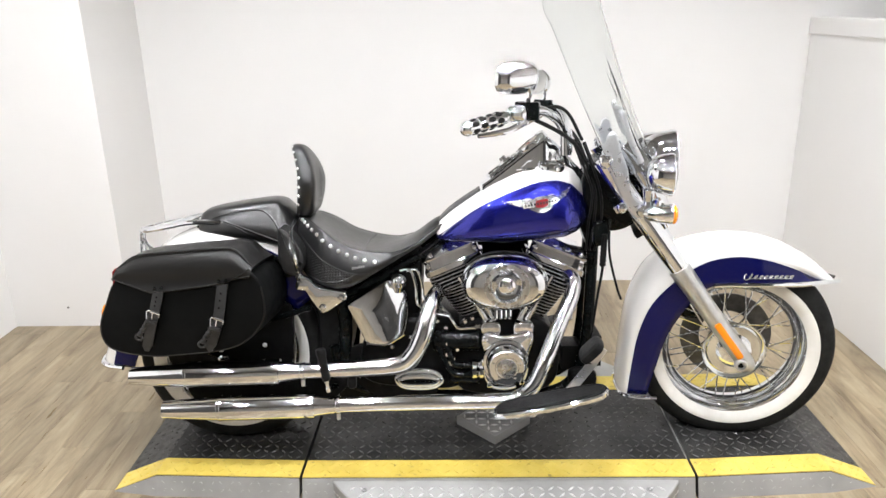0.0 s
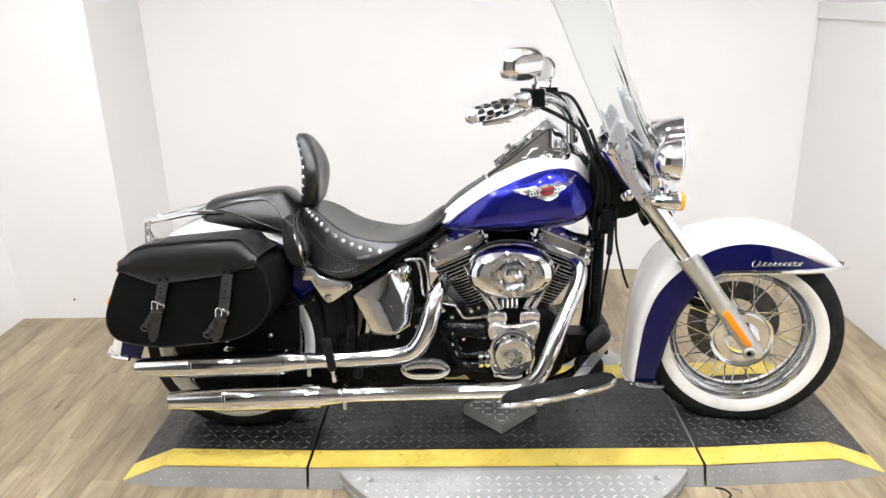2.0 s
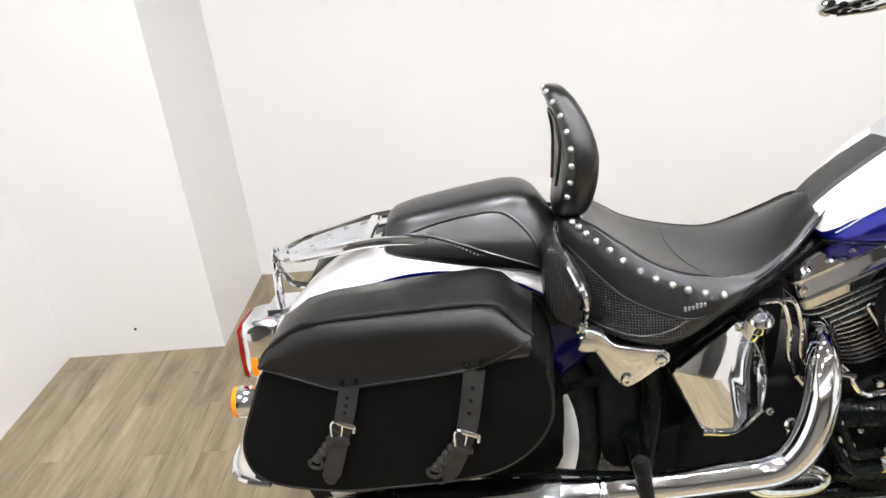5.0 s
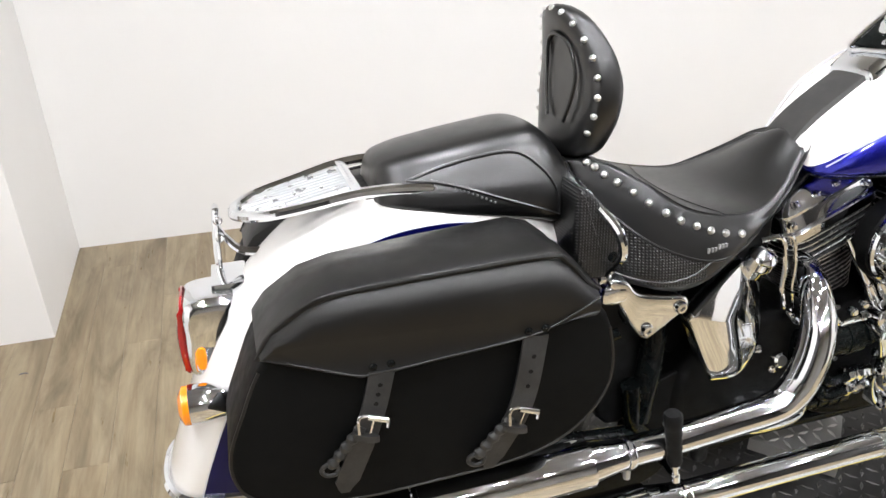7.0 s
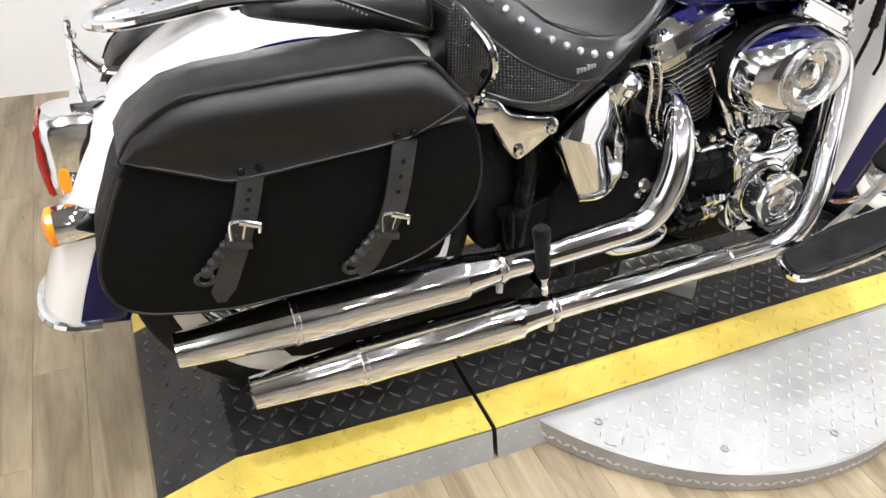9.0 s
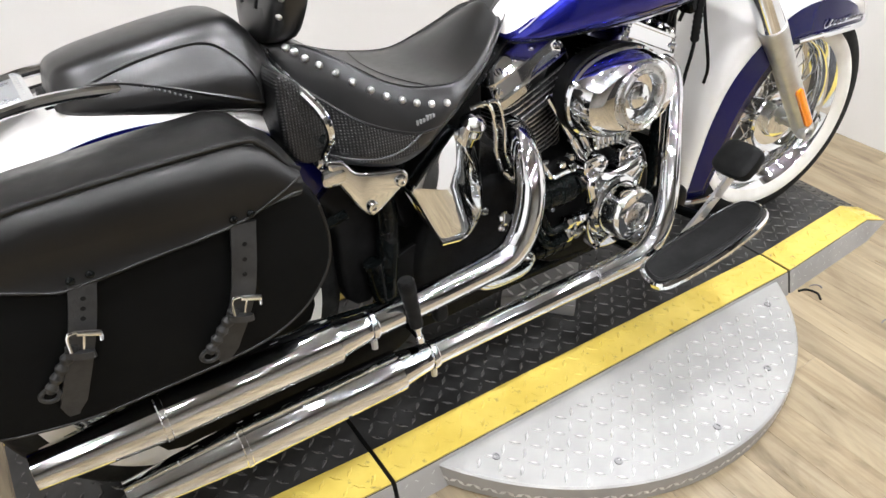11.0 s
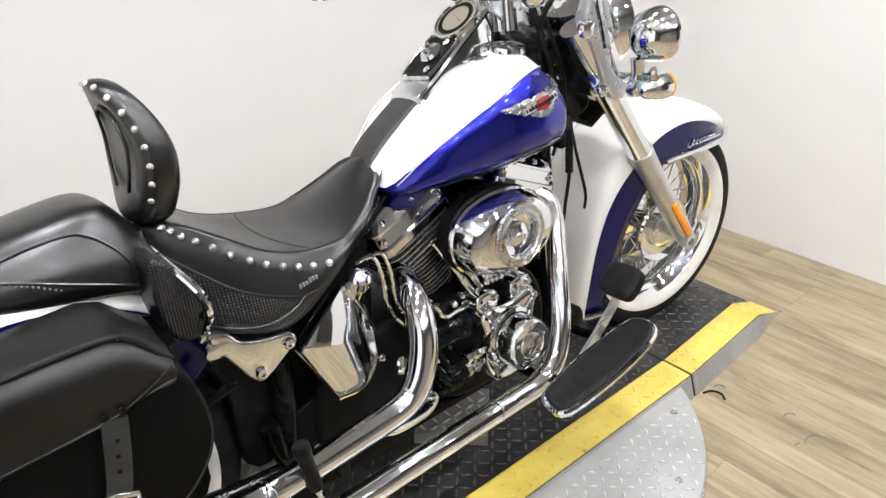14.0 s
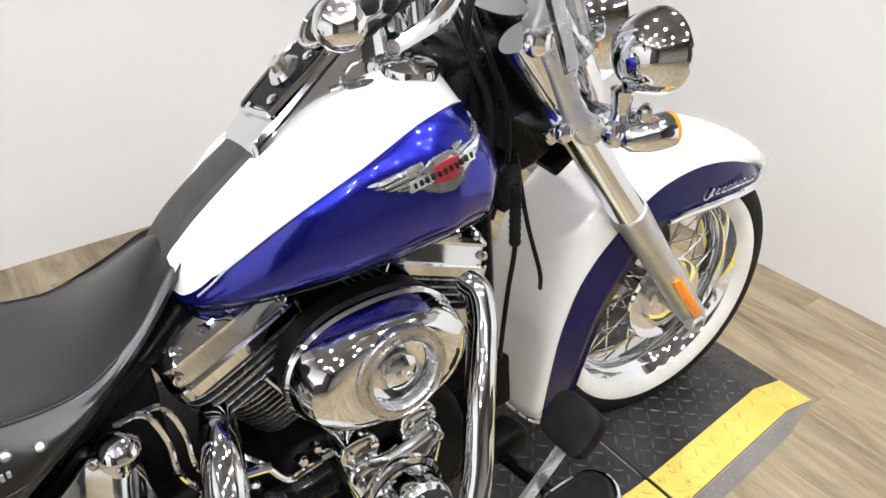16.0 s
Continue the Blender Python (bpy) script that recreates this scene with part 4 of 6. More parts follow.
cross = []
for k in range(15):
    yy = -0.150 + 0.300 * k / 14
    top_hit = seat_tree.ray_cast(V((0.478 + 0.9 * yy * yy, yy, 1.0)), V((0, 0, -1)))[0]
    cross.append((top_hit.x, top_hit.y, top_hit.z + 0.0002))
part("seat_cross_seam", tube(cross, 0.0018, 6, 57), LEATHER, seat)
STUDS = [(0.289, 0.728), (0.298, 0.722), (0.309, 0.712), (0.324, 0.702), (0.342, 0.690), (0.361, 0.675), (0.386, 0.659), (0.410, 0.645), (0.436, 0.634), (0.461, 0.624), (0.489, 0.616), (0.519, 0.611)]
for sgn in (1, -1):
    for x, z in STUDS:
        at, nrm = seat_tree.ray_cast(V((x, -0.5, z)), V((0, 1, 0)))[:2]
        nrm = nrm if nrm.y < 0 else -nrm
        at = at + nrm * 0.0006
        part("stud", dome((at.x, sgn * at.y, at.z), (nrm.x, sgn * nrm.y, nrm.z), 0.0066, 0.0058), STUD, seat)
    line = [(0.275, 0.690), (0.315, 0.652), (0.36, 0.616), (0.42, 0.588), (0.47, 0.577), (0.52, 0.584), (0.56, 0.602)]
    part("seat_seam", tube([(x, sgn * -(seat_side(x, z) + 0.0005), z) for x, z in line], 0.0022, 6, 40), LEATHER, seat)
    edge = [r for r in spline(SEAT, 61)][8:40:3]
    part("seat_piping", tube([(float(r[0]), sgn * -(float(r[3]) - 0.003), float(r[2]) + 0.001) for r in edge], 0.0010, 8, 60), LEATHER, seat)
    bm = bmesh.new()
    rows = []
    for k in range(25):
        x = 0.292 + 0.0066 * k
        z1 = interp(x, line) - 0.004
        z0 = interp(x, [(0.292, 0.572), (0.33, 0.555), (0.38, 0.543), (0.42, 0.545), (0.452, 0.552)])
        rows.append([(x, sgn * -(seat_side(x, z0 + (z1 - z0) * f) + 0.0012), z0 + (z1 - z0) * f) for f in (0, 0.25, 0.5, 0.75, 1)])
    loft(bm, rows, closed=False, cap=False)
    part("weave_inlay", bm, WEAVE, seat, "black basket-weave leather inlay")
    end = [(0.462, 0.578), (0.451, 0.572), (0.436, 0.563), (0.415, 0.556), (0.381, 0.551), (0.335, 0.557), (0.300, 0.568)]
    part("seat_seam", tube([(x, sgn * -(seat_side(x, z) + 0.0007), z) for x, z in end], 0.0020, 6, 40), LEATHER, seat)
    bm = bmesh.new()
    for k in range(6):
        x = 0.452 + 0.0065 * k
        box(x, x + 0.0036, min(sgn * -(seat_side(x, 0.594) + 0.0022), sgn * -(seat_side(x, 0.594) - 0.004)), max(sgn * -(seat_side(x, 0.594) + 0.0022), sgn * -(seat_side(x, 0.594) - 0.004)), 0.591 + 0.0012 * k, 0.599 - 0.0012 * (k % 3) + 0.0012 * k, bm=bm)
    part("maker_mark", bm, MARK, seat, "small pale stamped mark")

# side panels of woven leather with chrome struts
for sgn in (1, -1):
    poly = rounded([(0.232, 0.712), (0.250, 0.712), (0.288, 0.668), (0.303, 0.630), (0.299, 0.590), (0.276, 0.571), (0.246, 0.580), (0.230, 0.612), (0.228, 0.66)], 40)
    bm = slab(poly, -0.095, -0.170, 0.010)
    sp = part("weave_panel", bm if sgn == 1 else mirror(bm), WEAVE, bike, "black basket-weave leather side panel")
    bm = tube([(0.262, -0.060, 0.724), (0.257, -0.095, 0.711), (0.264, -0.150, 0.692), (0.279, -0.198, 0.662), (0.288, -0.204, 0.627), (0.288, -0.178, 0.592), (0.285, -0.152, 0.566)], [0.006, 0.0065, 0.007, 0.0075, 0.0075, 0.007, 0.006], 10)
    part("seat_strut", bm if sgn == 1 else mirror(bm), CHROME, bike, "curved chrome strut")
    part("panel_hole", dome((0.291, sgn * -0.1695, 0.607), (0, -sgn, 0), 0.009, 0.0015), BLACK, sp)
    part("strut_bolt", dome((0.286, sgn * -0.160, 0.566), (0, -sgn, 0), 0.012, 0.006), CHROME, sp)

# -- pillion pad
PIL = [(-0.044, 0.715, 0.058, 0.694), (-0.034, 0.750, 0.078, 0.690), (0.0, 0.764, 0.096, 0.684), (0.06, 0.775, 0.108, 0.676), (0.13, 0.785, 0.116, 0.668), (0.192, 0.790, 0.118, 0.658), (0.226, 0.778, 0.116, 0.650), (0.252, 0.746, 0.105, 0.650), (0.270, 0.712, 0.085, 0.658)]
bm = bmesh.new()
rings = []
for x, zt, w, zb in spline(PIL, 45):
    half = [(x, 0, zb), (x, -w * 0.9, zb), (x, -w, zb + 0.008)]
    half += [(x, -w - 0.004, zb + 0.25 * (zt - zb)), (x, -w * 0.95, zb + 0.5 * (zt - zb)), (x, -w * 0.74, zb + 0.80 * (zt - zb)), (x, -w * 0.60, zb + 0.93 * (zt - zb)), (x, -w * 0.45, zt - 0.003), (x, -w * 0.25, zt), (x, 0, zt + 0.001)]
    rings.append(half + [(a, -b, c) for a, b, c in reversed(half[1:-1])])
loft(bm, rings)
pil = part("pillion_pad", bm, LEATHER, bike, "black leather pillion pad with a stitched side panel", sharp=50)


def pil_side(x, f):
    _, zt, w, zb = [float(v) for v in min(spline(PIL, 45), key=lambda r: abs(r[0] - x))]
    y = interp(f, [(0, w), (0.25, w + 0.004), (0.5, w * 0.95), (0.8, w * 0.74), (0.93, w * 0.60)])
    return y, zb + f * (zt - zb)


for sgn in (1, -1):
    seam = [(0.0, 0.62), (0.04, 0.56), (0.09, 0.42), (0.14, 0.28), (0.19, 0.17), (0.225, 0.13)]
    part("pad_seam", tube([(x, sgn * -(pil_side(x, f)[0] + 0.001), pil_side(x, f)[1]) for x, f in seam], 0.0028, 6, 40), LEATHER, pil)
    seam = [(0.0, 0.62), (0.05, 0.74), (0.11, 0.80), (0.165, 0.78), (0.20, 0.62), (0.222, 0.40), (0.225, 0.13)]
    part("pad_seam", tube([(x, sgn * -(pil_side(x, f)[0] + 0.001), pil_side(x, f)[1]) for x, f in seam], 0.0028, 6, 50), LEATHER, pil)
    bm = bmesh.new()
    for k in range(15):
        x = 0.035 + 0.0062 * k
        y, z = pil_side(x, 0.56 - 0.0155 * k * 1.6 + 0.035)
        blob((x, sgn * -(y + 0.001), z), (0.0022, 0.0016, 0.0022), bm, 6)
    part("stitching", bm, STITCH, pil)

# -- rider backrest
BR_AT = pose(0.298, 0, 0.842, 0, 4, 0)
bro = rounded([(-0.056, -0.110), (0.056, -0.110), (0.094, -0.066), (0.106, -0.010), (0.092, 0.046), (0.060, 0.090), (0.024, 0.110), (-0.024, 0.110), (-0.060, 0.090), (-0.092, 0.046), (-0.106, -0.010), (-0.094, -0.066)], 48)
bm = bmesh.new()
rings = []
def rest_bend(y, z):
    """The pad wraps round the back and curls rearward at its top."""
    return 1.3 * y * y - 2.3 * max(z - 0.0, 0) ** 2 - 0.8 * max(-z - 0.04, 0) ** 2


for dx, ins in ((-0.020, 0.052), (-0.0245, 0.034), (-0.0265, 0.016), (-0.024, 0.005), (-0.017, 0.0005), (-0.006, -0.001), (0.008, 0.0), (0.017, 0.004), (0.024, 0.014), (0.028, 0.03), (0.030, 0.055)):
    rings.append([(dx * (1.0 - 0.35 * (dx > 0) * max(z, 0) / 0.11) + (0.10 * max(dx, 0)) + rest_bend(y, z), y, z) for y, z in inset(bro, ins)])
loft(bm, rings)
bm.transform(BR_AT)
br = part("backrest", bm, LEATHER, bike, "black leather rider backrest with a studded rim", sharp=70)
path = inset(bro, 0.005)
for k in range(48):
    if k % 2 or path[k][1] < -0.085:
        continue
    y, z = path[k]
    c = BR_AT @ V((-0.0225 + rest_bend(y, z), y, z))
    part("stud", dome(c, (-0.08, y, z), 0.0055, 0.0045), STUD, br)
part("backrest_post", bar((0.280, 0, 0.70), (0.284, 0, 0.748), 0.010), BLACK, br)
bm = tube([BR_AT @ V((-0.0262 + rest_bend(y, z), y, z)) for y, z in ((-0.030, -0.060), (-0.046, -0.02), (-0.050, 0.02), (-0.035, 0.058), (0.0, 0.070), (0.035, 0.058), (0.050, 0.02), (0.046, -0.02), (0.030, -0.060))], 0.003, 6, 60)
part("backrest_seam", bm, LEATHER, br)

# -- luggage rack
rack_bm = tube([(0.100, -0.090, 0.702), (0.03, -0.092, 0.722), (-0.06, -0.085, 0.724), (-0.15, -0.070, 0.707), (-0.21, -0.052, 0.696), (-0.240, -0.02, 0.691), (-0.243, 0, 0.690), (-0.240, 0.02, 0.691), (-0.21, 0.052, 0.696), (-0.15, 0.070, 0.707), (-0.06, 0.085, 0.724), (0.03, 0.092, 0.722), (0.100, 0.090, 0.702)], 0.0085, 10, 90)
rack = part("luggage_rack", rack_bm, CHROME, bike, "chrome loop luggage rack with ribbed bars")
for k in range(9):
    y = -0.052 + 0.013 * k
    part("rack_bar", tube([(-0.070, y, 0.724), (-0.14, y, 0.710), (-0.205 - 0.026 * (1 - abs(y) / 0.055), y, 0.694)], [0.0062, 0.0062, 0.005], 8), SATIN, rack)
bm = box(-0.080, -0.064, -0.082, 0.082, 0.715, 0.729, 0.004)
part("rack_crossbar", bm, CHROME, rack)
bm = box(-0.055, 0.06, -0.05, 0.05, 0.680, 0.712, 0.008)
part("rack_mount", bm, PLASTIC, rack)

# -- saddlebags
BAG = [(-0.214, 0.602), (-0.270, 0.507), (-0.292, 0.432), (-0.262, 0.374), (-0.150, 0.355), (-0.05, 0.362), (0.092, 0.383), (0.168, 0.420), (0.213, 0.480), (0.218, 0.547), (0.192, 0.612), (0.10, 0.640), (-0.08, 0.640)]
LIDTOP = [(-0.238, 0.592), (-0.219, 0.623), (-0.172, 0.658), (-0.128, 0.670), (0.0, 0.683), (0.122, 0.692), (0.150, 0.681), (0.176, 0.650), (0.192, 0.637)]
LIDLOW = [(0.186, 0.626), (0.150, 0.604), (0.097, 0.581), (0.0, 0.566), (-0.076, 0.555), (-0.118, 0.551), (-0.15, 0.561), (-0.205, 0.580)]


def saddlebag(sgn):
    def flip(b):
        """Bags stand out less towards the rear and flare forward beside the fender."""
        for v in b.verts:
            v.co.x += 0.75 * max(v.co.x - 0.08, 0) * min(max(v.co.y + 0.33, 0), 0.2)
            v.co.y = -0.12 + (v.co.y + 0.12) * min(max(0.90 + 0.55 * (v.co.x - 0.1), 0.70), 0.97)
        if sgn == -1:
            # the far bag hangs a little closer and lower
            mirror(b)
            for v in b.verts:
                v.co.y *= 0.87
                v.co.z -= 0.012
        return b

    bodybm = slab(rounded(BAG, 64), -0.125, -0.322, 0.009, both=True)
    bag = part("saddlebag", flip(bodybm), BAGSHADE, bike, "black leather saddlebag with two buckled straps")
    rim = [(x, -0.3195, z) for x, z in inset(rounded(BAG, 64), 0.003) if z < 0.585]
    part("bag_welt", flip(tube(rim, 0.0026, 6)), BAGLEATHER, bag)
    lid = LIDTOP + LIDLOW
    bm = bmesh.new()
    rings = []
    for y, top_drop, ins in ((-0.135, 0.024, 0.0), (-0.147, 0.008, 0.0), (-0.22, 0.0, 0.0), (-0.300, 0.004, 0.0), (-0.318, 0.010, 0.001), (-0.330, 0.022, 0.002), (-0.336, 0.040, 0.002), (-0.338, 0.060, 0.004), (-0.336, 0.075, 0.006)):
        ring = []
        for x, z in inset(lid, ins):
            f = min(max((z - 0.60) / 0.09, 0), 1)
            ring.append((x, y, z - top_drop * f))
        rings.append(ring)
    loft(bm, rings)
    lidob = part("bag_lid", flip(bm), BAGLEATHER, bag, "overhanging black leather lid", sharp=45)
    crest = [(x, -0.316, z - 0.006) for x, z in LIDTOP[:9]]
    part("lid_piping", flip(tube(crest, 0.0042, 8, 60)), BAGLEATHER, lidob)
    hem = [(x, -0.3385, z + 0.006) for x, z in reversed(LIDLOW)]
    part("lid_hem", flip(tube(hem, 0.0014, 6, 50)), BAGLEATHER, lidob)
    for top, mid, low in (((-0.092, 0.560), (-0.110, 0.497), (-0.146, 0.392)), ((0.104, 0.586), (0.083, 0.482), (0.050, 0.398))):
        bm = bmesh.new()
        rings = []
        for x, z in spline([top, mid, low, (low[0] - 0.004, low[1] - 0.018)], 25):
            f = (top[1] - z) / (top[1] - low[1])
            y = -0.339 - 0.010 * math.sin(min(max(f, 0), 1) * math.pi) + 0.010 * f
            w = 0.0160 if z > low[1] else 0.0160 * max(0.35, 1 - (low[1] - z) / 0.028)
            rings.append([(x - w, y, z), (x + w, y, z), (x + w, y + 0.0045, z), (x - w, y + 0.0045, z)])
        loft(bm, rings)
        st = part("strap", flip(bm), STRAPLEATHER, bag, "black leather strap")
        bm = tube([(mid[0] + a, -0.3545 - 0.003 * (b < 0), mid[1] + b) for a, b in ((-0.0185, -0.016), (-0.0175, 0.004), (-0.010, 0.009), (0.006, 0.006), (0.0185, 0.001), (0.0175, -0.010))], 0.0022, 8, 50)
        part("buckle", flip(bm), CHROME, st, "chrome buckle")
        part("buckle_roller", flip(bar((mid[0] - 0.006, -0.3565, mid[1] + 0.0085), (mid[0] + 0.019, -0.3565, mid[1] + 0.0005), 0.0044, 12)), CHROME, st)
        part("buckle_tongue", flip(bar((mid[0] + 0.002, -0.357, mid[1] + 0.008), (mid[0] - 0.004, -0.355, mid[1] - 0.016), 0.0016, 6)), CHROME, st)
        tie = [(mid[0] - 0.012 - 0.045 * k / 10, -0.343 + 0.008 * k / 10, mid[1] - 0.012 - 0.062 * k / 10) for k in range(11)]
        part("braided_tie", flip(tube(tie, [0.0055 + 0.0030 * (k % 2) for k in range(11)], 10, 61)), STRAPLEATHER, st, "short braided leather tie")
        part("tie_loop", flip(tube([(tie[10][0] + 0.011 * math.cos(a), -0.336, tie[10][2] - 0.004 + 0.009 * math.sin(a)) for a in (2 * math.pi * k / 8 for k in range(9))], 0.0032, 8)), STRAPLEATHER, st)
        bm = bmesh.new()
        rings = [[(mid[0] - 0.009 + 0.0165 * math.cos(a), -0.3490 + 0.0075 * math.sin(a), mid[1] - 0.026 + h - 0.004 * math.cos(a)) for a in (2 * math.pi * k / 16 for k in range(16))] for h in (-0.0045, 0.0045)]
        loft(bm, rings)
        part("strap_keeper", flip(bm), STRAPLEATHER, st)
        for dx in (-0.011, 0.011):
            part("rivet", flip(dome((top[0] + dx, -0.3405, top[1] + 0.010 + 0.1 * dx), (0, -1, 0), 0.0055, 0.004)), BLACK, st)
        for k in range(3):
            f = 0.25 + 0.2 * k
            part("strap_hole", flip(lathe([(0.003, 0), (0.0032, 0.0006), (0, 0.0006)], (top[0] + (mid[0] - top[0]) * f, -0.3448 - 0.0015 * k, top[1] + (mid[1] - top[1]) * f), (0, -1, 0), 10)), PLASTIC, st)
    return bag


saddlebag(1)
saddlebag(-1)


# -- engine
def finned(base, top, name):
    """A finned cylinder with its head and chrome rocker box; axis from base to top in x, z."""
    d = (V((top[0], 0, top[1])) - V((base[0], 0, base[1])))
    d.normalize()
    side = V((d.z, 0, -d.x))
    o = V((base[0], 0, base[1]))

    def ring(h, w, dy, corner=0.45):
        out = []
        for k in range(28):
            a = 2 * math.pi * k / 28
            c, s = math.cos(a), math.sin(a)
            out.append(o + d * h + side * (w * math.copysign(abs(c) ** corner, c)) + V((0, dy * math.copysign(abs(s) ** corner, s), 0)))
        return out

    def fin(h, w, dy, corner):
        """One thin fin, black with a bright machined rim."""
        b = bmesh.new()
        loft(b, [ring(h - 0.0020, w - 0.004, dy - 0.004, corner), ring(h - 0.0013, w, dy, corner)])
        loft(b, [ring(h + 0.0020, w - 0.004, dy - 0.004, corner), ring(h + 0.0013, w, dy, corner)])
        old = set(b.faces)
        loft(b, [ring(h - 0.0013, w, dy, corner), ring(h + 0.0013, w, dy, corner)], cap=False)
        for fc in b.faces:
            if fc not in old:
                fc.material_index = 1
        return b

    bm = bmesh.new()
    loft(bm, [ring(-0.03, 0.042, 0.055, 0.9), ring(0.16, 0.042, 0.055, 0.9)])
    cyl = part(name, bm, CRINKLE, bike, "black finned engine cylinder")
    for k in range(14):
        h = 0.002 + k * 0.0110
        w = 0.046 + 0.040 * k / 13
        dy = 0.074 + 0.024 * k / 13
        part("cooling_fin", fin(h, w, dy, 0.72), [FINBLACK, FINEDGE], cyl)
    for k in range(5):
        h = 0.158 + k * 0.0118
        part("cooling_fin", fin(h, 0.096, 0.114, 0.36), [FINBLACK, FINEDGE], cyl)
    bm = bmesh.new()
    loft(bm, [ring(0.150, 0.082, 0.10, 0.45), ring(0.212, 0.082, 0.10, 0.45)])
    part("cylinder_head", bm, CRINKLE, cyl)
    bm = bmesh.new()
    loft(bm, [ring(0.209, 0.092, 0.108, 0.22), ring(0.211, 0.098, 0.114, 0.2), ring(0.226, 0.098, 0.114, 0.2), ring(0.2285, 0.096, 0.112, 0.2), ring(0.2290, 0.092, 0.106, 0.2), ring(0.256, 0.089, 0.102, 0.22), ring(0.2575, 0.0935, 0.105, 0.22), ring(0.262, 0.0935, 0.105, 0.22), ring(0.266, 0.090, 0.101, 0.24), ring(0.282, 0.078, 0.086, 0.3), ring(0.286, 0.070, 0.078, 0.35)])
    part("rocker_box", bm, CHROME, cyl, "polished chrome rocker box", sharp=25)
    for w in (-0.078, 0.078):
        c = o + d * 0.2435 + side * w + V((0, -0.104, 0))
        bm = lathe([(0.0075, -0.006), (0.0075, 0.002), (0.005, 0.0025), (0.005, 0.007), (0.004, 0.008), (0, 0.008)], c, (0, -1, 0), 12)
        part("bolt", bm, CHROME, cyl)
    for w in (-0.060, -0.018, 0.024, 0.066):
        c = o + d * 0.268 + side * w + V((0, -0.090, 0))
        part("bolt", lathe([(0.009, -0.008), (0.009, 0.005), (0.006, 0.006), (0.006, 0.011), (0, 0.012)], c, (-d.x * 0.3, -0.75, 0.65), 10), CHROME, cyl)
    return cyl


finned((0.985, 0.385), (1.083, 0.62), "front_cylinder")
finned((0.842, 0.385), (0.744, 0.62), "rear_cylinder")

case = slab(rounded([(0.76, 0.20), (0.90, 0.165), (1.05, 0.19), (1.085, 0.28), (1.06, 0.38), (0.98, 0.425), (0.85, 0.425), (0.76, 0.38)], 40), 0.14, -0.135, 0.02, both=True)
part("crankcase", case, CRINKLE, bike, "black engine crankcase")
gb = slab(rounded([(0.47, 0.22), (0.62, 0.19), (0.78, 0.20), (0.80, 0.34), (0.74, 0.415), (0.55, 0.415), (0.47, 0.35)], 36), 0.15, -0.13, 0.02, both=True)
gear = part("gearbox", gb, CRINKLE, bike, "black gearbox casing")
for x, z in ((0.62, 0.36), (0.70, 0.335), (0.56, 0.33), (0.73, 0.39), (0.66, 0.31)):
    part("bolt", dome((x, -0.128, z), (0, -1, 0), 0.009, 0.008), CHROME, gear)
# oval end cover of the gearbox, low behind the lower pipe
cov = rounded([(0.566, 0.234), (0.578, 0.256), (0.61, 0.268), (0.675, 0.269), (0.71, 0.257), (0.724, 0.233), (0.71, 0.209), (0.675, 0.197), (0.61, 0.198), (0.578, 0.211)], 40)
tc = part("gearbox_cover", slab(cov, -0.12, -0.168, 0.010), CHROME, bike, "oval chrome gearbox end cover")
part("cover_rib", slab(inset(cov, 0.012), -0.160, -0.176, 0.008), CHROME, tc)
part("cover_slot", slab(inset(cov, 0.028), -0.170, -0.1775, 0.001), BLACK, tc)

# Black slab added so no bright floor shows between the cylinders.
part("cylinder_gap_fill", slab(rounded([(0.80, 0.44), (0.915, 0.415), (1.02, 0.44), (1.085, 0.60), (1.05, 0.648), (0.915, 0.630), (0.78, 0.648), (0.745, 0.60)], 40), 0.12, 0.0, 0.012, both=True), CRINKLE, bike, "black slab added to fill the dark gap between the cylinders")
# Another added black filler, keeping the space below the seat dark.
part("under_seat_fill", slab(rounded([(0.46, 0.36), (0.58, 0.35), (0.64, 0.40), (0.655, 0.60), (0.63, 0.640), (0.52, 0.600), (0.45, 0.52)], 36), 0.12, -0.085, 0.012, both=True), CRINKLE, bike, "black slab added to fill the dark space under the seat")
part("primary_cover", slab(rounded([(0.50, 0.20), (0.70, 0.17), (0.95, 0.18), (1.05, 0.24), (1.05, 0.34), (0.95, 0.40), (0.70, 0.39), (0.52, 0.36)], 40), 0.14, 0.215, 0.025, both=True), CRINKLE, bike, "black primary drive cover on the far side")

# cam cover with its round lid
camp = [(0.836, 0.372), (0.862, 0.392), (0.90, 0.384), (0.94, 0.388), (0.985, 0.395), (0.998, 0.370), (0.985, 0.32), (0.984, 0.27), (0.965, 0.225), (0.92, 0.205), (0.865, 0.215), (0.842, 0.26), (0.846, 0.32)]
cam_cover = part("cam_cover", slab(rounded(camp, 56), -0.12, -0.195, 0.014), CHROME, bike, "chrome engine cam cover")
part("cam_ring", lathe([(0.070, 0), (0.072, 0.012), (0.068, 0.022), (0.060, 0.024), (0.059, 0.020)], (0.912, -0.180, 0.304), seg=48), CHROME, cam_cover)
part("round_lid", lathe([(0.058, 0), (0.058, 0.046), (0.056, 0.054), (0.051, 0.059), (0.036, 0.0595), (0.034, 0.056), (0.031, 0.056), (0.029, 0.059), (0.012, 0.060), (0.0, 0.060)], (0.912, -0.195, 0.304), seg=48), CHROME, cam_cover, "round polished engine lid")
part("lid_disc", lathe([(0.029, 0.0592), (0.027, 0.0605), (0.0, 0.0608)], (0.912, -0.195, 0.304), seg=32), BRUSHED, cam_cover)
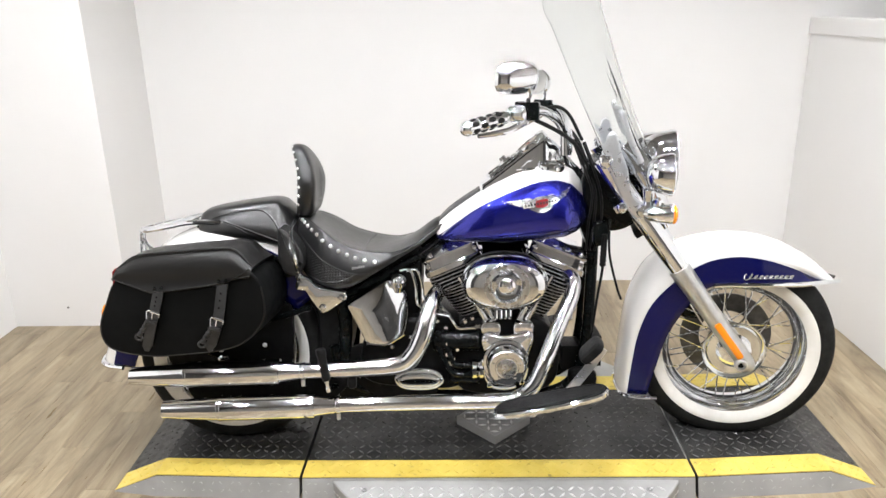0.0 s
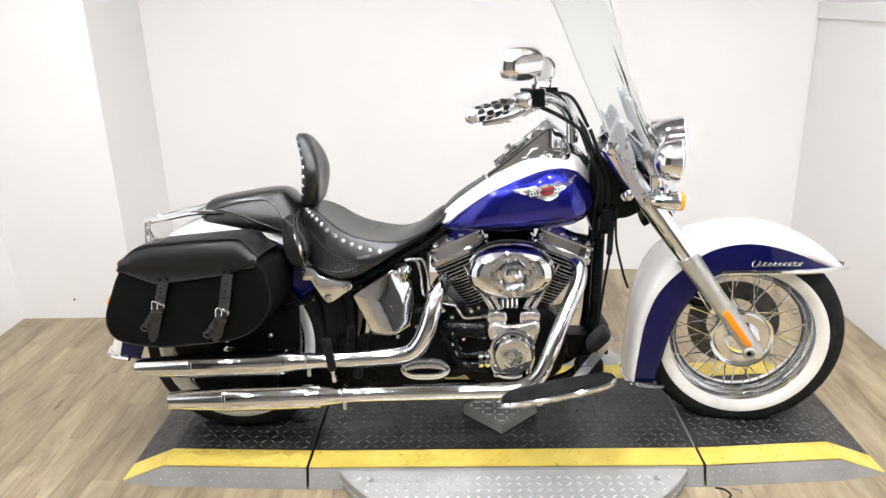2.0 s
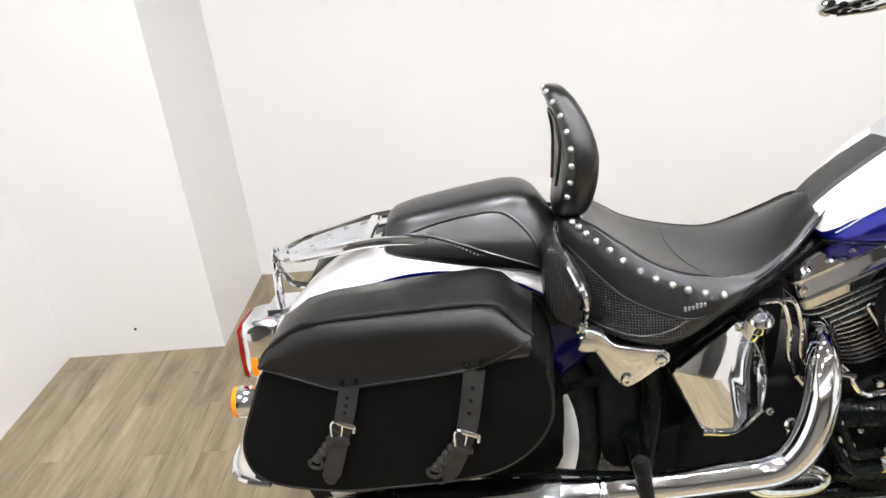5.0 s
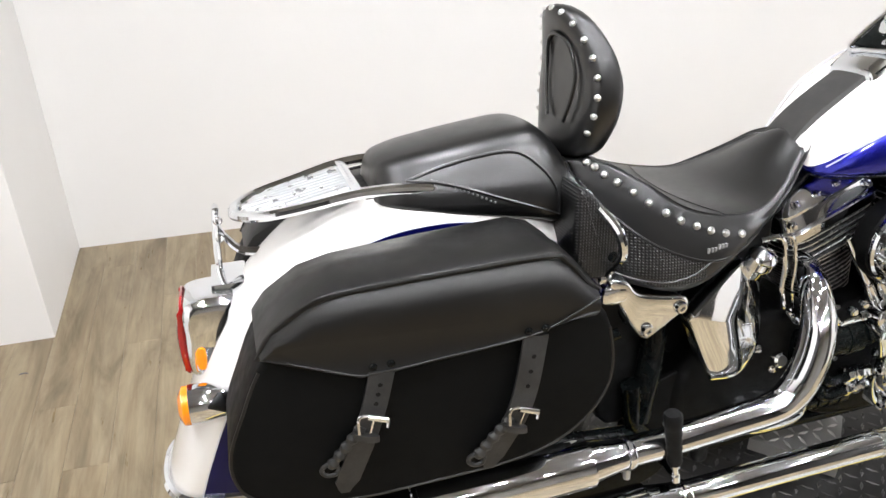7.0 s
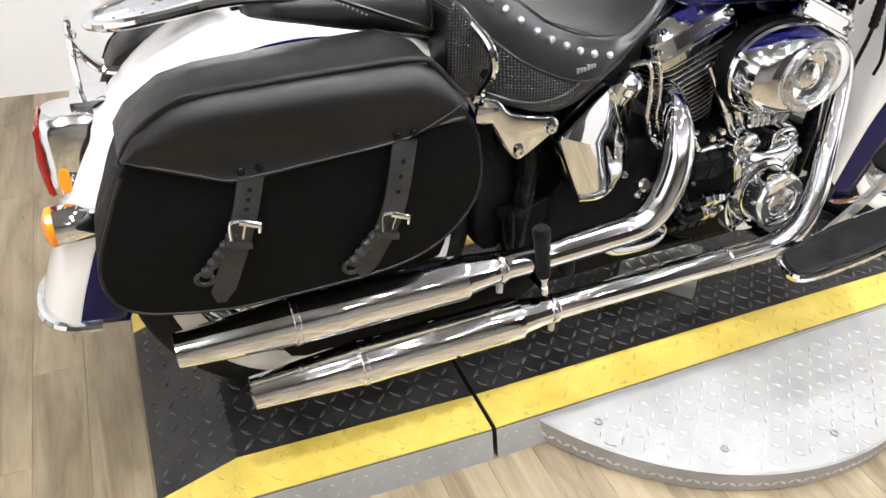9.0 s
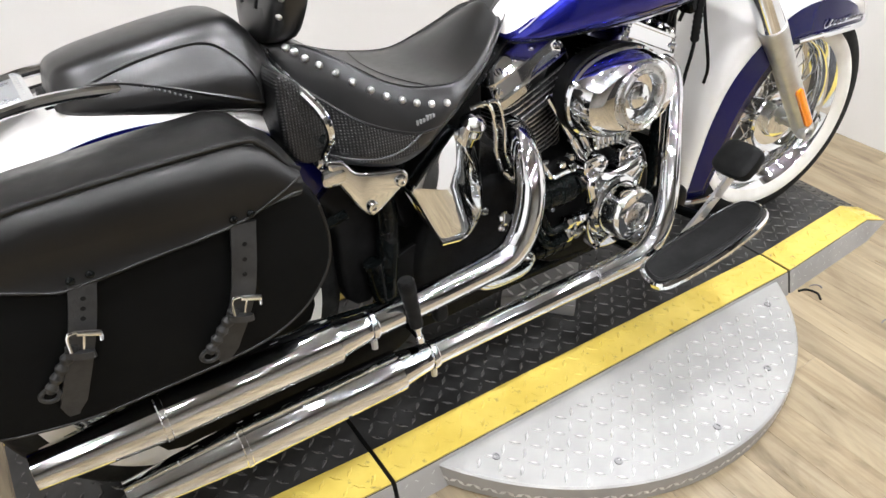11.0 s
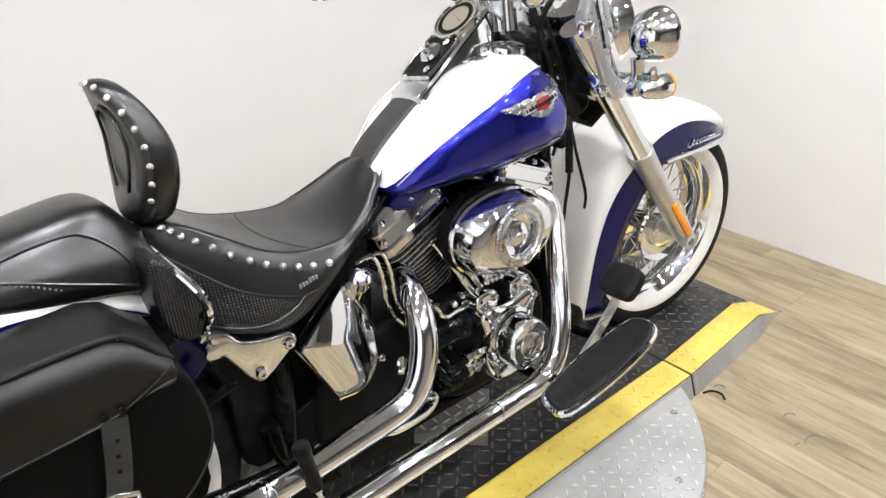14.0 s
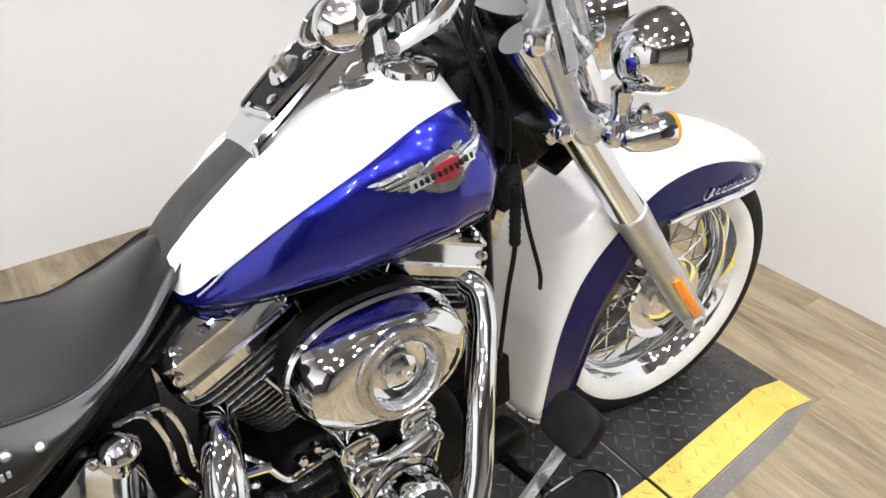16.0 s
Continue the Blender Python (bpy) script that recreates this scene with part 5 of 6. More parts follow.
for k in range(5):
    a = radians(90 + 72 * k)
    part("bolt", lathe([(0.0048, 0), (0.0048, 0.003), (0, 0.0035)], (0.912 + 0.041 * math.cos(a), -0.254, 0.304 + 0.041 * math.sin(a)), seg=10), CHROME, cam_cover)
for x, z in ((0.850, 0.372), (0.985, 0.378), (0.862, 0.228), (0.962, 0.238), (0.846, 0.305)):
    part("bolt", lathe([(0.008, 0), (0.008, 0.008), (0.005, 0.010), (0, 0.010)], (x, -0.192, z), seg=8), CHROME, cam_cover)
for x in (0.868, 0.967):
    blk = part("tappet_block", slab(rounded([(x - 0.027, 0.385), (x + 0.027, 0.385), (x + 0.024, 0.418), (x - 0.024, 0.418)], 20), -0.10, -0.178, 0.008), CHROME, bike, "chrome tappet block")
    for dx in (-0.018, 0.018):
        part("bolt", lathe([(0.0065, 0), (0.0065, 0.007), (0, 0.008)], (x + dx, -0.177, 0.405), seg=8), CHROME, blk)
for x0, x1, z1 in ((0.855, 0.772, 0.555), (0.880, 0.800, 0.565), (0.955, 1.030, 0.565), (0.980, 1.056, 0.555)):
    bm = tube([(x0, -0.140, 0.418), (x0 + (x1 - x0) * 0.3, -0.140, 0.418 + (z1 - 0.418) * 0.3), (x0 + (x1 - x0) * 0.32, -0.140, 0.418 + (z1 - 0.418) * 0.32), (x1, -0.132, z1)], [0.0095, 0.0095, 0.0068, 0.0068], 12, 13)
    part("pushrod_tube", bm, CHROME, bike, "chrome pushrod tube")

# air cleaner: a broad oval cover with a round middle
ACX, ACZ = 0.909, 0.547
oval = lambda w, h, n=64: [(ACX + w * math.copysign(abs(math.cos(a)) ** 0.86, math.cos(a)), ACZ + h * math.copysign(abs(math.sin(a)) ** 0.92, math.sin(a))) for a in (2 * math.pi * k / n for k in range(n))]
bm = bmesh.new()
loft(bm, [[(x, y, z) for x, z in oval(w, h)] for y, w, h in ((-0.125, 0.110, 0.072), (-0.130, 0.124, 0.088), (-0.165, 0.127, 0.090), (-0.170, 0.124, 0.084))])
acb = part("air_cleaner", bm, CRINKLE, bike, "oval air cleaner with a black back plate")
bm = bmesh.new()
loft(bm, [[(x, y, z) for x, z in oval(w, h)] for y, w, h in ((-0.168, 0.126, 0.082), (-0.172, 0.130, 0.0855), (-0.178, 0.130, 0.0855), (-0.182, 0.127, 0.081), (-0.204, 0.124, 0.077), (-0.222, 0.116, 0.071), (-0.232, 0.102, 0.063), (-0.236, 0.088, 0.056), (-0.236, 0.060, 0.05), (-0.214, 0.050, 0.045), (-0.213, 0.02, 0.02))])
part("cleaner_cover", bm, CHROME, acb, "polished oval chrome cover", sharp=28)
AC_MID = (ACX + 0.004, -0.236, ACZ + 0.003)
part("middle_ring", lathe([(0.064, -0.012), (0.0665, 0.002), (0.065, 0.006), (0.062, 0.0065), (0.0605, 0.004), (0.0545, 0.004), (0.053, 0.008), (0.049, 0.009), (0.0465, 0.006), (0.0455, -0.004), (0.0450, -0.018)], AC_MID, seg=64), BRUSHED, acb, "stepped satin ring")
part("middle_dish", lathe([(0.0455, -0.006), (0.044, -0.013), (0.036, -0.018), (0.027, -0.019), (0.0, -0.019)], AC_MID, seg=48), CHROME, acb, "dark recessed chrome dish")
part("middle_knob", lathe([(0.027, -0.019), (0.0268, -0.006), (0.0245, 0.0), (0.018, 0.004), (0.010, 0.006), (0.0, 0.0065)], AC_MID, seg=32), CHROME, acb, "domed chrome boss")
bm = blob((ACX - 0.004, -0.241, ACZ + 0.008), (0.008, 0.004, 0.005))
blob((ACX + 0.011, -0.241, ACZ - 0.002), (0.006, 0.004, 0.008), bm)
part("middle_crest", bm, CHROME, acb)
for k in range(4):
    part("breather_nut", lathe([(0.006, 0), (0.006, 0.024), (0.004, 0.027), (0, 0.027)], (0.885 + 0.014 * k, -0.150, 0.452), (0, -0.35, -1), 8), CHROME, acb)

# horn cover and oil lines between engine and gearbox
for pts, r in (([(0.70, -0.135, 0.475), (0.735, -0.150, 0.445), (0.765, -0.155, 0.400), (0.80, -0.15, 0.396), (0.85, -0.145, 0.398)], 0.0055),
               ([(0.70, -0.15, 0.385), (0.735, -0.16, 0.33), (0.755, -0.165, 0.285), (0.79, -0.16, 0.278), (0.84, -0.15, 0.279)], 0.009),
               ([(0.69, -0.152, 0.365), (0.725, -0.16, 0.30), (0.75, -0.165, 0.255), (0.79, -0.16, 0.247), (0.84, -0.15, 0.248)], 0.009)):
    line = part("oil_line", tube(pts, r, 10), CHROME if r < 0.006 else BLACK, bike, "oil line with chrome fittings")
    e = V(pts[-1])
    part("line_nut", lathe([(r * 1.6, -0.03), (r * 1.7, -0.028), (r * 1.7, -0.016), (r * 1.3, -0.014), (r * 1.3, -0.008), (r * 1.7, -0.006), (r * 1.7, 0.004), (0, 0.004)], e, (1, 0, 0), 8), CHROME, line)

for (x, z), r in zip(((0.735, 0.315), (0.752, 0.300), (0.741, 0.285), (0.765, 0.330), (0.790, 0.420), (0.812, 0.430), (0.728, 0.348)), (0.010, 0.008, 0.011, 0.007, 0.008, 0.007, 0.009)):
    part("bolt", lathe([(r, 0), (r, 0.012), (r * 0.7, 0.015), (0, 0.015)], (x, -0.150, z), seg=6), CHROME, gear)
part("shift_rod", bar((0.690, -0.16, 0.452), (0.745, -0.165, 0.442), 0.006, 8), CHROME, gear)
part("cable_clip", tube([(0.655, -0.15, 0.44), (0.672, -0.158, 0.42), (0.69, -0.156, 0.432), (0.708, -0.16, 0.418)], 0.006, 8), CHROME, gear)
part("dipstick", lathe([(0.014, 0), (0.014, 0.010), (0.010, 0.014), (0, 0.014)], (0.648, -0.150, 0.345), (0, -1, 0.3), 16), CHROME, gear)
for (x0, x1, z0, r), nm in (((0.690, 0.838, 0.352, 0.034), "starter_motor"), ((0.735, 0.835, 0.232, 0.026), "oil_filter")):
    prof = [(0.0, 0.0), (r * 0.8, 0.0), (r, 0.006)]
    for k in range(1, 4):
        h = (x1 - x0) * k / 4
        prof += [(r, h - 0.004), (r + 0.0022, h - 0.003), (r + 0.0022, h + 0.003), (r, h + 0.004)]
    prof += [(r, x1 - x0 - 0.006), (r * 0.8, x1 - x0), (0.0, x1 - x0)]
    part(nm, lathe(prof, (x0, -0.130, z0), (1, 0, 0), 28), BLACK, bike, "black ribbed cylinder casing low on the engine")
# oil tank: bent chrome horseshoe between the frame tubes
ot = [(0.430, 0.480), (0.486, 0.357), (0.545, 0.352), (0.600, 0.375), (0.615, 0.430), (0.610, 0.500), (0.585, 0.540), (0.553, 0.550)]


def corners_cut(poly, r, n=4):
    """The polygon (2D) with its corners rounded by r."""
    out = []
    for k, q in enumerate(poly):
        a, b, c = (np.array(v, float) for v in (poly[k - 1], q, poly[(k + 1) % len(poly)]))
        u, w = (a - b) / np.hypot(*(a - b)), (c - b) / np.hypot(*(c - b))
        for f in (i / n for i in range(n + 1)):
            out.append(tuple(b + u * r * (1 - f) ** 2 + w * r * f ** 2))
    return out


def oil_front(x, z):
    """Nearly flat at the rear, then wrapping inward to the front."""
    u = min(max((0.92 * x + 0.39 * z - 0.582) / 0.175, 0), 1)
    return -0.178 - 0.006 * math.sin(math.pi * min(u / 0.55, 1)) + 0.062 * u ** 2.2


bm = bmesh.new()
oc = corners_cut(ot, 0.012)
mid_x, mid_z = 0.535, 0.450
loft(bm, [[(x, oil_front(x, z) + 0.030, z) for x, z in oc]] + [[(x, oil_front(x, z) + e, z) for x, z in inset(oc, i)] for i, e in ((0.0, 0.012), (0.0005, 0.004), (0.002, 0.0005), (0.004, 0.0))] +
     [[(px, oil_front(px, pz), pz) for px, pz in ((mid_x + (x - mid_x) * k, mid_z + (z - mid_z) * k) for x, z in inset(oc, 0.004))] for k in (0.9, 0.8, 0.7, 0.6, 0.5, 0.4, 0.3, 0.2, 0.1, 0.01)])
oil = part("oil_tank", bm, CHROME, bike, "polished chrome oil tank", sharp=45)
part("tank_lip", tube([(0.487, -0.178, 0.357), (0.545, -0.172, 0.352), (0.600, -0.148, 0.376)], 0.0042, 8), CHROME, oil)
part("oil_filler", lathe([(0.016, -0.01), (0.017, 0.010), (0.0235, 0.013), (0.0245, 0.018), (0.0235, 0.030), (0.0245, 0.034), (0.021, 0.041), (0.012, 0.046), (0, 0.047)], (0.585, -0.130, 0.522), (0.1, -0.45, 1), 24), CHROME, oil, "knurled chrome filler cap")
for x0, r in ((0.612, 0.0045), (0.632, 0.004)):
    part("oil_hose", tube([(x0 - 0.02, -0.13, 0.575), (x0 + 0.012, -0.14, 0.578), (x0 + 0.028, -0.14, 0.53), (x0 + 0.030, -0.14, 0.48), (x0 + 0.045, -0.135, 0.44)], r, 8), CHROME, bike, "thin chrome-wrapped oil hose")


# -- frame
def frame_tube(name, pts, r, both=True, mat=BLACK, label="black frame tube"):
    for sgn in ((1, -1) if both else (1,)):
        part(name, tube([(x, sgn * y, z) for x, y, z in pts], r, 12), mat, bike, label)


frame_tube("frame_downtube", [(1.205, -0.025, 0.86), (1.196, -0.040, 0.70), (1.188, -0.055, 0.52), (1.178, -0.060, 0.34), (1.150, -0.065, 0.215), (1.08, -0.075, 0.160), (0.95, -0.085, 0.150), (0.70, -0.09, 0.150), (0.50, -0.10, 0.165), (0.40, -0.11, 0.23), (0.375, -0.115, 0.33)], 0.018)
frame_tube("frame_backbone", [(1.20, 0, 0.84), (1.0, 0, 0.76), (0.80, 0, 0.69), (0.66, 0, 0.615)], 0.026, False)
frame_tube("seat_rail", [(0.72, -0.055, 0.655), (0.62, -0.085, 0.595), (0.50, -0.105, 0.535), (0.40, -0.12, 0.487), (0.345, -0.122, 0.472)], 0.015)
frame_tube("swingarm_lower", [(0.40, -0.11, 0.215), (0.25, -0.115, 0.235), (0.10, -0.118, 0.270), (-0.02, -0.118, 0.318)], 0.018)
frame_tube("swingarm_post", [(0.40, -0.11, 0.50), (0.415, -0.112, 0.40), (0.40, -0.11, 0.25)], 0.022)
part("inner_mudguard", slab(rounded([(0.33, 0.25), (0.40, 0.25), (0.43, 0.45), (0.36, 0.56), (0.27, 0.52), (0.32, 0.42)], 30), 0.09, -0.09, 0.01, both=True), PLASTIC, bike, "black plastic panel ahead of the rear tyre")
part("swingarm_plate", slab(rounded([(-0.150, 0.290), (-0.120, 0.270), (0.10, 0.262), (0.232, 0.268), (0.250, 0.33), (0.253, 0.40), (0.238, 0.475), (0.08, 0.490), (-0.10, 0.470), (-0.145, 0.38)], 40), -0.118, -0.132, 0.004), CRINKLE, bike, "black swingarm and bag support plate")
for bx, bz in ((-0.10, 0.318), (-0.05, 0.330), (0.02, 0.325), (0.16, 0.340)):
    part("support_bolt", lathe([(0.007, 0), (0.007, 0.004), (0.004, 0.006), (0, 0.006)], (bx, -0.132, bz), seg=8), ALU, bike)
for sgn in (1, -1):
    part("rear_axle_nut", lathe([(0.020, 0), (0.020, 0.012), (0.014, 0.016), (0.0, 0.017)], (AXR, sgn * -0.130, AXZ), (0, -sgn, 0), 6), CHROME, bike)
for sgn in (1, -1):
    bm = slab(rounded([(0.12, 0.636), (0.19, 0.630), (0.235, 0.606), (0.262, 0.578), (0.250, 0.556), (0.19, 0.562), (0.12, 0.572)], 32), -0.112, -0.124, 0.004)
    part("fender_strut", bm if sgn == 1 else mirror(bm), BLACK, bike, "black fender support beside the saddlebag")
part("neck", lathe([(0.034, -0.11), (0.036, -0.10), (0.032, -0.09), (0.032, 0.07), (0.036, 0.08), (0.034, 0.09)], AXIS_AT + _u * 0.66, _u, 24), BLACK, bike, "black steering neck")
part("neck_gusset", slab([(1.19, 0.88), (1.245, 0.78), (1.235, 0.68), (1.19, 0.60), (1.15, 0.70)], 0.035, -0.035, 0.006, both=True), BLACK, bike, "black frame gusset")
bracket = rounded([(0.285, 0.566), (0.318, 0.562), (0.338, 0.540), (0.380, 0.528), (0.424, 0.520), (0.432, 0.500), (0.415, 0.488), (0.366, 0.456), (0.346, 0.462), (0.315, 0.510)], 44)
for sgn in (1, -1):
    bm = slab(bracket, -0.150, -0.176, 0.006)
    bk = part("fender_bracket", bm if sgn == 1 else mirror(bm), CHROME, bike, "polished chrome fender bracket")
    part("bracket_flange", blob((0.300, sgn * -0.170, 0.542), (0.024, 0.007, 0.016), power=0.6), CHROME, bk)
    for x, z in ((0.414, 0.504), (0.357, 0.473)):
        part("bolt", lathe([(0.011, 0), (0.011, 0.004), (0.0085, 0.008), (0.005, 0.0085), (0.0045, 0.005), (0, 0.005)], (x, sgn * -0.175, z), (0, -sgn, 0), 18), CHROME, bk)
    part("bag_support", tube([(0.315, sgn * -0.165, 0.470), (0.25, sgn * -0.15, 0.445), (0.18, sgn * -0.14, 0.425)], 0.009, 8), BLACK, bike, "black saddlebag support")

# -- exhausts
pipe1 = tube([(1.100, -0.085, 0.560), (1.122, -0.118, 0.538), (1.117, -0.140, 0.500), (1.099, -0.160, 0.462), (1.075, -0.184, 0.421), (1.047, -0.212, 0.363), (1.019, -0.238, 0.301), (0.985, -0.251, 0.240), (0.930, -0.252, 0.204), (0.85, -0.252, 0.198), (0.75, -0.252, 0.197), (0.55, -0.252, 0.194), (0.38, -0.252, 0.190)], 0.0240, 20, 81)
pp1 = part("lower_exhaust_pipe", pipe1, CHROME, bike, "long chrome exhaust pipe with heat shields")
part("pipe_joint", lathe([(0.0250, -0.003), (0.0258, 0), (0.0250, 0.003)], (0.80, -0.252, 0.1978), (1, 0, 0), 24), CHROME, pp1)


def muffler(x0, x1, y, z0, z1, r, name):
    ax = V((x1 - x0, 0, z1 - z0))
    n = ax.length
    prof = [(0.0252, 0), (0.0262, 0.004), (0.0264, 0.012), (r * 0.86, 0.060), (r * 0.985, 0.0605), (r, 0.064), (r, n * 0.655), (r + 0.0010, n * 0.657), (r + 0.0010, n * 0.672), (r - 0.0010, n * 0.675), (r * 0.955, n * 0.69), (r * 0.70, n - 0.006), (r * 0.69, n), (r * 0.62, n + 0.0005), (r * 0.60, n - 0.03), (0, n - 0.03)]
    ob = part(name, lathe(prof, (x0, y, z0), ax, 36), CHROME, bike, "tapered chrome muffler", sharp=40)
    tip = ax.normalized()
    part("muffler_bore", lathe([(r * 0.60, 0), (0, 0.001)], V((x0, y, z0)) + tip * (n - 0.028), tip, 24), BLACK, ob)
    return ob


m1 = muffler(0.395, -0.128, -0.252, 0.190, 0.177, 0.0380, "lower_muffler")
pipe2 = tube([(0.712, -0.090, 0.505), (0.700, -0.132, 0.498), (0.688, -0.168, 0.476), (0.674, -0.200, 0.434), (0.658, -0.215, 0.384), (0.632, -0.222, 0.336), (0.592, -0.224, 0.306), (0.50, -0.227, 0.297), (0.38, -0.234, 0.294), (0.28, -0.238, 0.293)], [0.024, 0.025, 0.027, 0.029, 0.0295, 0.0290, 0.0275, 0.026, 0.025, 0.0245], 20, 73)
part("upper_exhaust_pipe", pipe2, CHROME, bike, "curved chrome exhaust pipe")
m2 = muffler(0.292, -0.222, -0.238, 0.293, 0.280, 0.0385, "upper_muffler")
for c, ob in (((0.405, -0.252, 0.190), m1), ((0.300, -0.238, 0.293), m2)):
    part("clamp", lathe([(0.0262, -0.006), (0.0274, -0.004), (0.0274, 0.004), (0.0262, 0.006)], c, (1, 0, 0), 24), CHROME, ob)
    part("clamp_bolt", bar((c[0], c[1] - 0.006, c[2] - 0.026), (c[0], c[1] - 0.006, c[2] - 0.044), 0.006, 8), ALU, ob)
part("muffler_bracket", slab(rounded([(-0.052, 0.180), (0.02, 0.176), (0.18, 0.172), (0.34, 0.176), (0.40, 0.20), (0.42, 0.262), (0.18, 0.275), (0.02, 0.272), (-0.075, 0.262)], 40), -0.182, -0.194, 0.003), CRINKLE, m1, "black muffler bracket")
for bx in (-0.02, 0.06, 0.09, 0.19):
    part("bracket_bolt", lathe([(0.006, 0), (0.006, 0.004), (0, 0.005)], (bx, -0.194, 0.232), seg=8), CHROME, m1)
part("frame_skirt", slab(rounded([(0.40, 0.150), (0.66, 0.150), (0.70, 0.19), (0.69, 0.30), (0.60, 0.34), (0.44, 0.33), (0.39, 0.25)], 36), -0.108, -0.118, 0.003), CRINKLE, bike, "black lower frame panel behind the exhaust pipes")
for bx, bz in ((0.455, 0.232), (0.52, 0.222), (0.60, 0.236), (0.635, 0.205)):
    part("panel_bolt", lathe([(0.008, 0), (0.008, 0.005), (0.005, 0.007), (0, 0.007)], (bx, -0.118, bz), seg=8), ALU, bike)
part("bracket_strut", bar((-0.112, -0.165, 0.262), (-0.088, -0.175, 0.205), 0.008, 10), CHROME, m1)

# -- passenger peg, folded up
peg = part("passenger_peg", lathe([(0.007, -0.004), (0.0115, 0.0), (0.0128, 0.006), (0.0118, 0.010), (0.0128, 0.018), (0.0118, 0.024), (0.0132, 0.032), (0.0120, 0.038), (0.0136, 0.046), (0.0124, 0.052), (0.0140, 0.060), (0.0128, 0.066), (0.0142, 0.074), (0.0150, 0.080), (0.0150, 0.094), (0.012, 0.099), (0, 0.100)], (0.374, -0.262, 0.274), (-0.145, 0, 1), 18), PLASTIC, bike, "black rubber passenger peg folded up")
part("peg_hinge", lathe([(0.0, -0.004), (0.0075, -0.003), (0.0075, 0.010), (0.0055, 0.012), (0.0055, 0.024), (0.0085, 0.027), (0.0085, 0.036), (0.0, 0.038)], (0.379, -0.262, 0.240), (-0.145, 0, 1), 14), CHROME, peg, "chrome peg hinge")
part("peg_mount", tube([(0.392, -0.155, 0.22), (0.390, -0.21, 0.234), (0.381, -0.258, 0.244)], 0.008, 8), BLACK, peg)
part("sensor", blob((0.445, -0.225, 0.252), (0.014, 0.014, 0.020), power=0.7), PLASTIC, bike)

# -- rider floorboard and brake pedal
SLOPE = pose(1.035, 0, 0.243, 0, -12.5, 0)
bp = rounded([(-0.158, -0.375), (-0.05, -0.394), (0.06, -0.397), (0.130, -0.388), (0.160, -0.360), (0.160, -0.325), (0.13, -0.300), (0.0, -0.285), (-0.10, -0.285), (-0.150, -0.295), (-0.172, -0.335)], 48)
for sgn in (1, -1):
    bm = bmesh.new()
    loft(bm, [[(x, y, z) for x, y in inset(bp, i)] for z, i in ((-0.014, 0.006), (-0.012, 0.002), (-0.002, 0.0), (0.003, 0.004), (0.003, 0.010))])
    bm.transform(SLOPE)
    fb = part("floorboard", bm if sgn == 1 else mirror(bm), CHROME, bike, "chrome-edged rider floorboard with a black rubber mat")
    bm = bmesh.new()
    loft(bm, [[(x, y, z) for x, y in inset(bp, i)] for z, i in ((0.001, 0.0095), (0.006, 0.0098), (0.008, 0.013), (0.008, 0.016), (0.0065, 0.018))])
    bm.transform(SLOPE)
    part("rubber_mat", bm if sgn == 1 else mirror(bm), PLASTIC, fb, "black rubber mat")
    for x in (-0.08, 0.09):
        bm = tube([SLOPE @ V((x, -0.31, -0.014)), SLOPE @ V((x, -0.25, -0.035)), SLOPE @ V((x, -0.08, -0.05))], 0.011, 8)
        part("board_bracket", bm if sgn == 1 else mirror(bm), BLACK, fb)
    lathe_bm = lathe([(0.013, 0), (0.013, 0.02), (0.010, 0.026), (0, 0.027)], SLOPE @ V((-0.06, -0.34, -0.012)), (0, 0, -1), 12)
    part("board_bolt", lathe_bm if sgn == 1 else mirror(lathe_bm), ALU, fb)
pad = blob((0, 0, 0), (0.040, 0.050, 0.016), power=0.5)
pad.transform(pose(1.150, -0.304, 0.378, 0, -46, -6))
bpd = part("brake_pedal", pad, PLASTIC, bike, "black rubber brake pedal on a chrome lever")
bm = bmesh.new()
loft(bm, [[(x - 0.011, y - 0.004, z + 0.007), (x + 0.011, y - 0.004, z - 0.007), (x + 0.011, y + 0.004, z - 0.007), (x - 0.011, y + 0.004, z + 0.007)] for x, y, z in spline([(1.185, -0.296, 0.380), (1.150, -0.285, 0.320), (1.105, -0.268, 0.250), (1.075, -0.255, 0.205)], 15)])
part("pedal_arm", bm, SATIN, bpd, "flat satin chrome lever")
part("master_cylinder", blob((1.155, -0.13, 0.225), (0.045, 0.035, 0.03), power=0.6), CRINKLE, bike, "black brake master cylinder")
part("front_engine_mount", box(1.10, 1.165, -0.05, 0.05, 0.22, 0.30, 0.006), CRINKLE, bike)
part("regulator", box(1.19, 1.225, -0.075, 0.075, 0.24, 0.34, 0.005), CRINKLE, bike, "black finned regulator")

# clutch or brake cable with a rubber boot, hanging beside the neck
cb = part("cable", tube([(1.215, -0.105, 0.70), (1.216, -0.108, 0.62), (1.213, -0.106, 0.56), (1.205, -0.10, 0.50), (1.196, -0.094, 0.42), (1.19, -0.09, 0.36)], 0.0042, 8), PLASTIC, bike, "black control cable with a ribbed boot")
part("cable_boot", lathe([(0.006, -0.052)] + [(0.0085 + 0.0018 * (k % 2), -0.05 + 0.1 * k / 17) for k in range(18)] + [(0.006, 0.052)], (1.2155, -0.1075, 0.628), (0.04, 0, 1), 12), PLASTIC, cb)
part("cable", tube([(1.235, -0.09, 0.72), (1.232, -0.115, 0.62), (1.255, -0.12, 0.52), (1.275, -0.10, 0.47)], 0.0038, 8), PLASTIC, bike, "thin black brake hose")

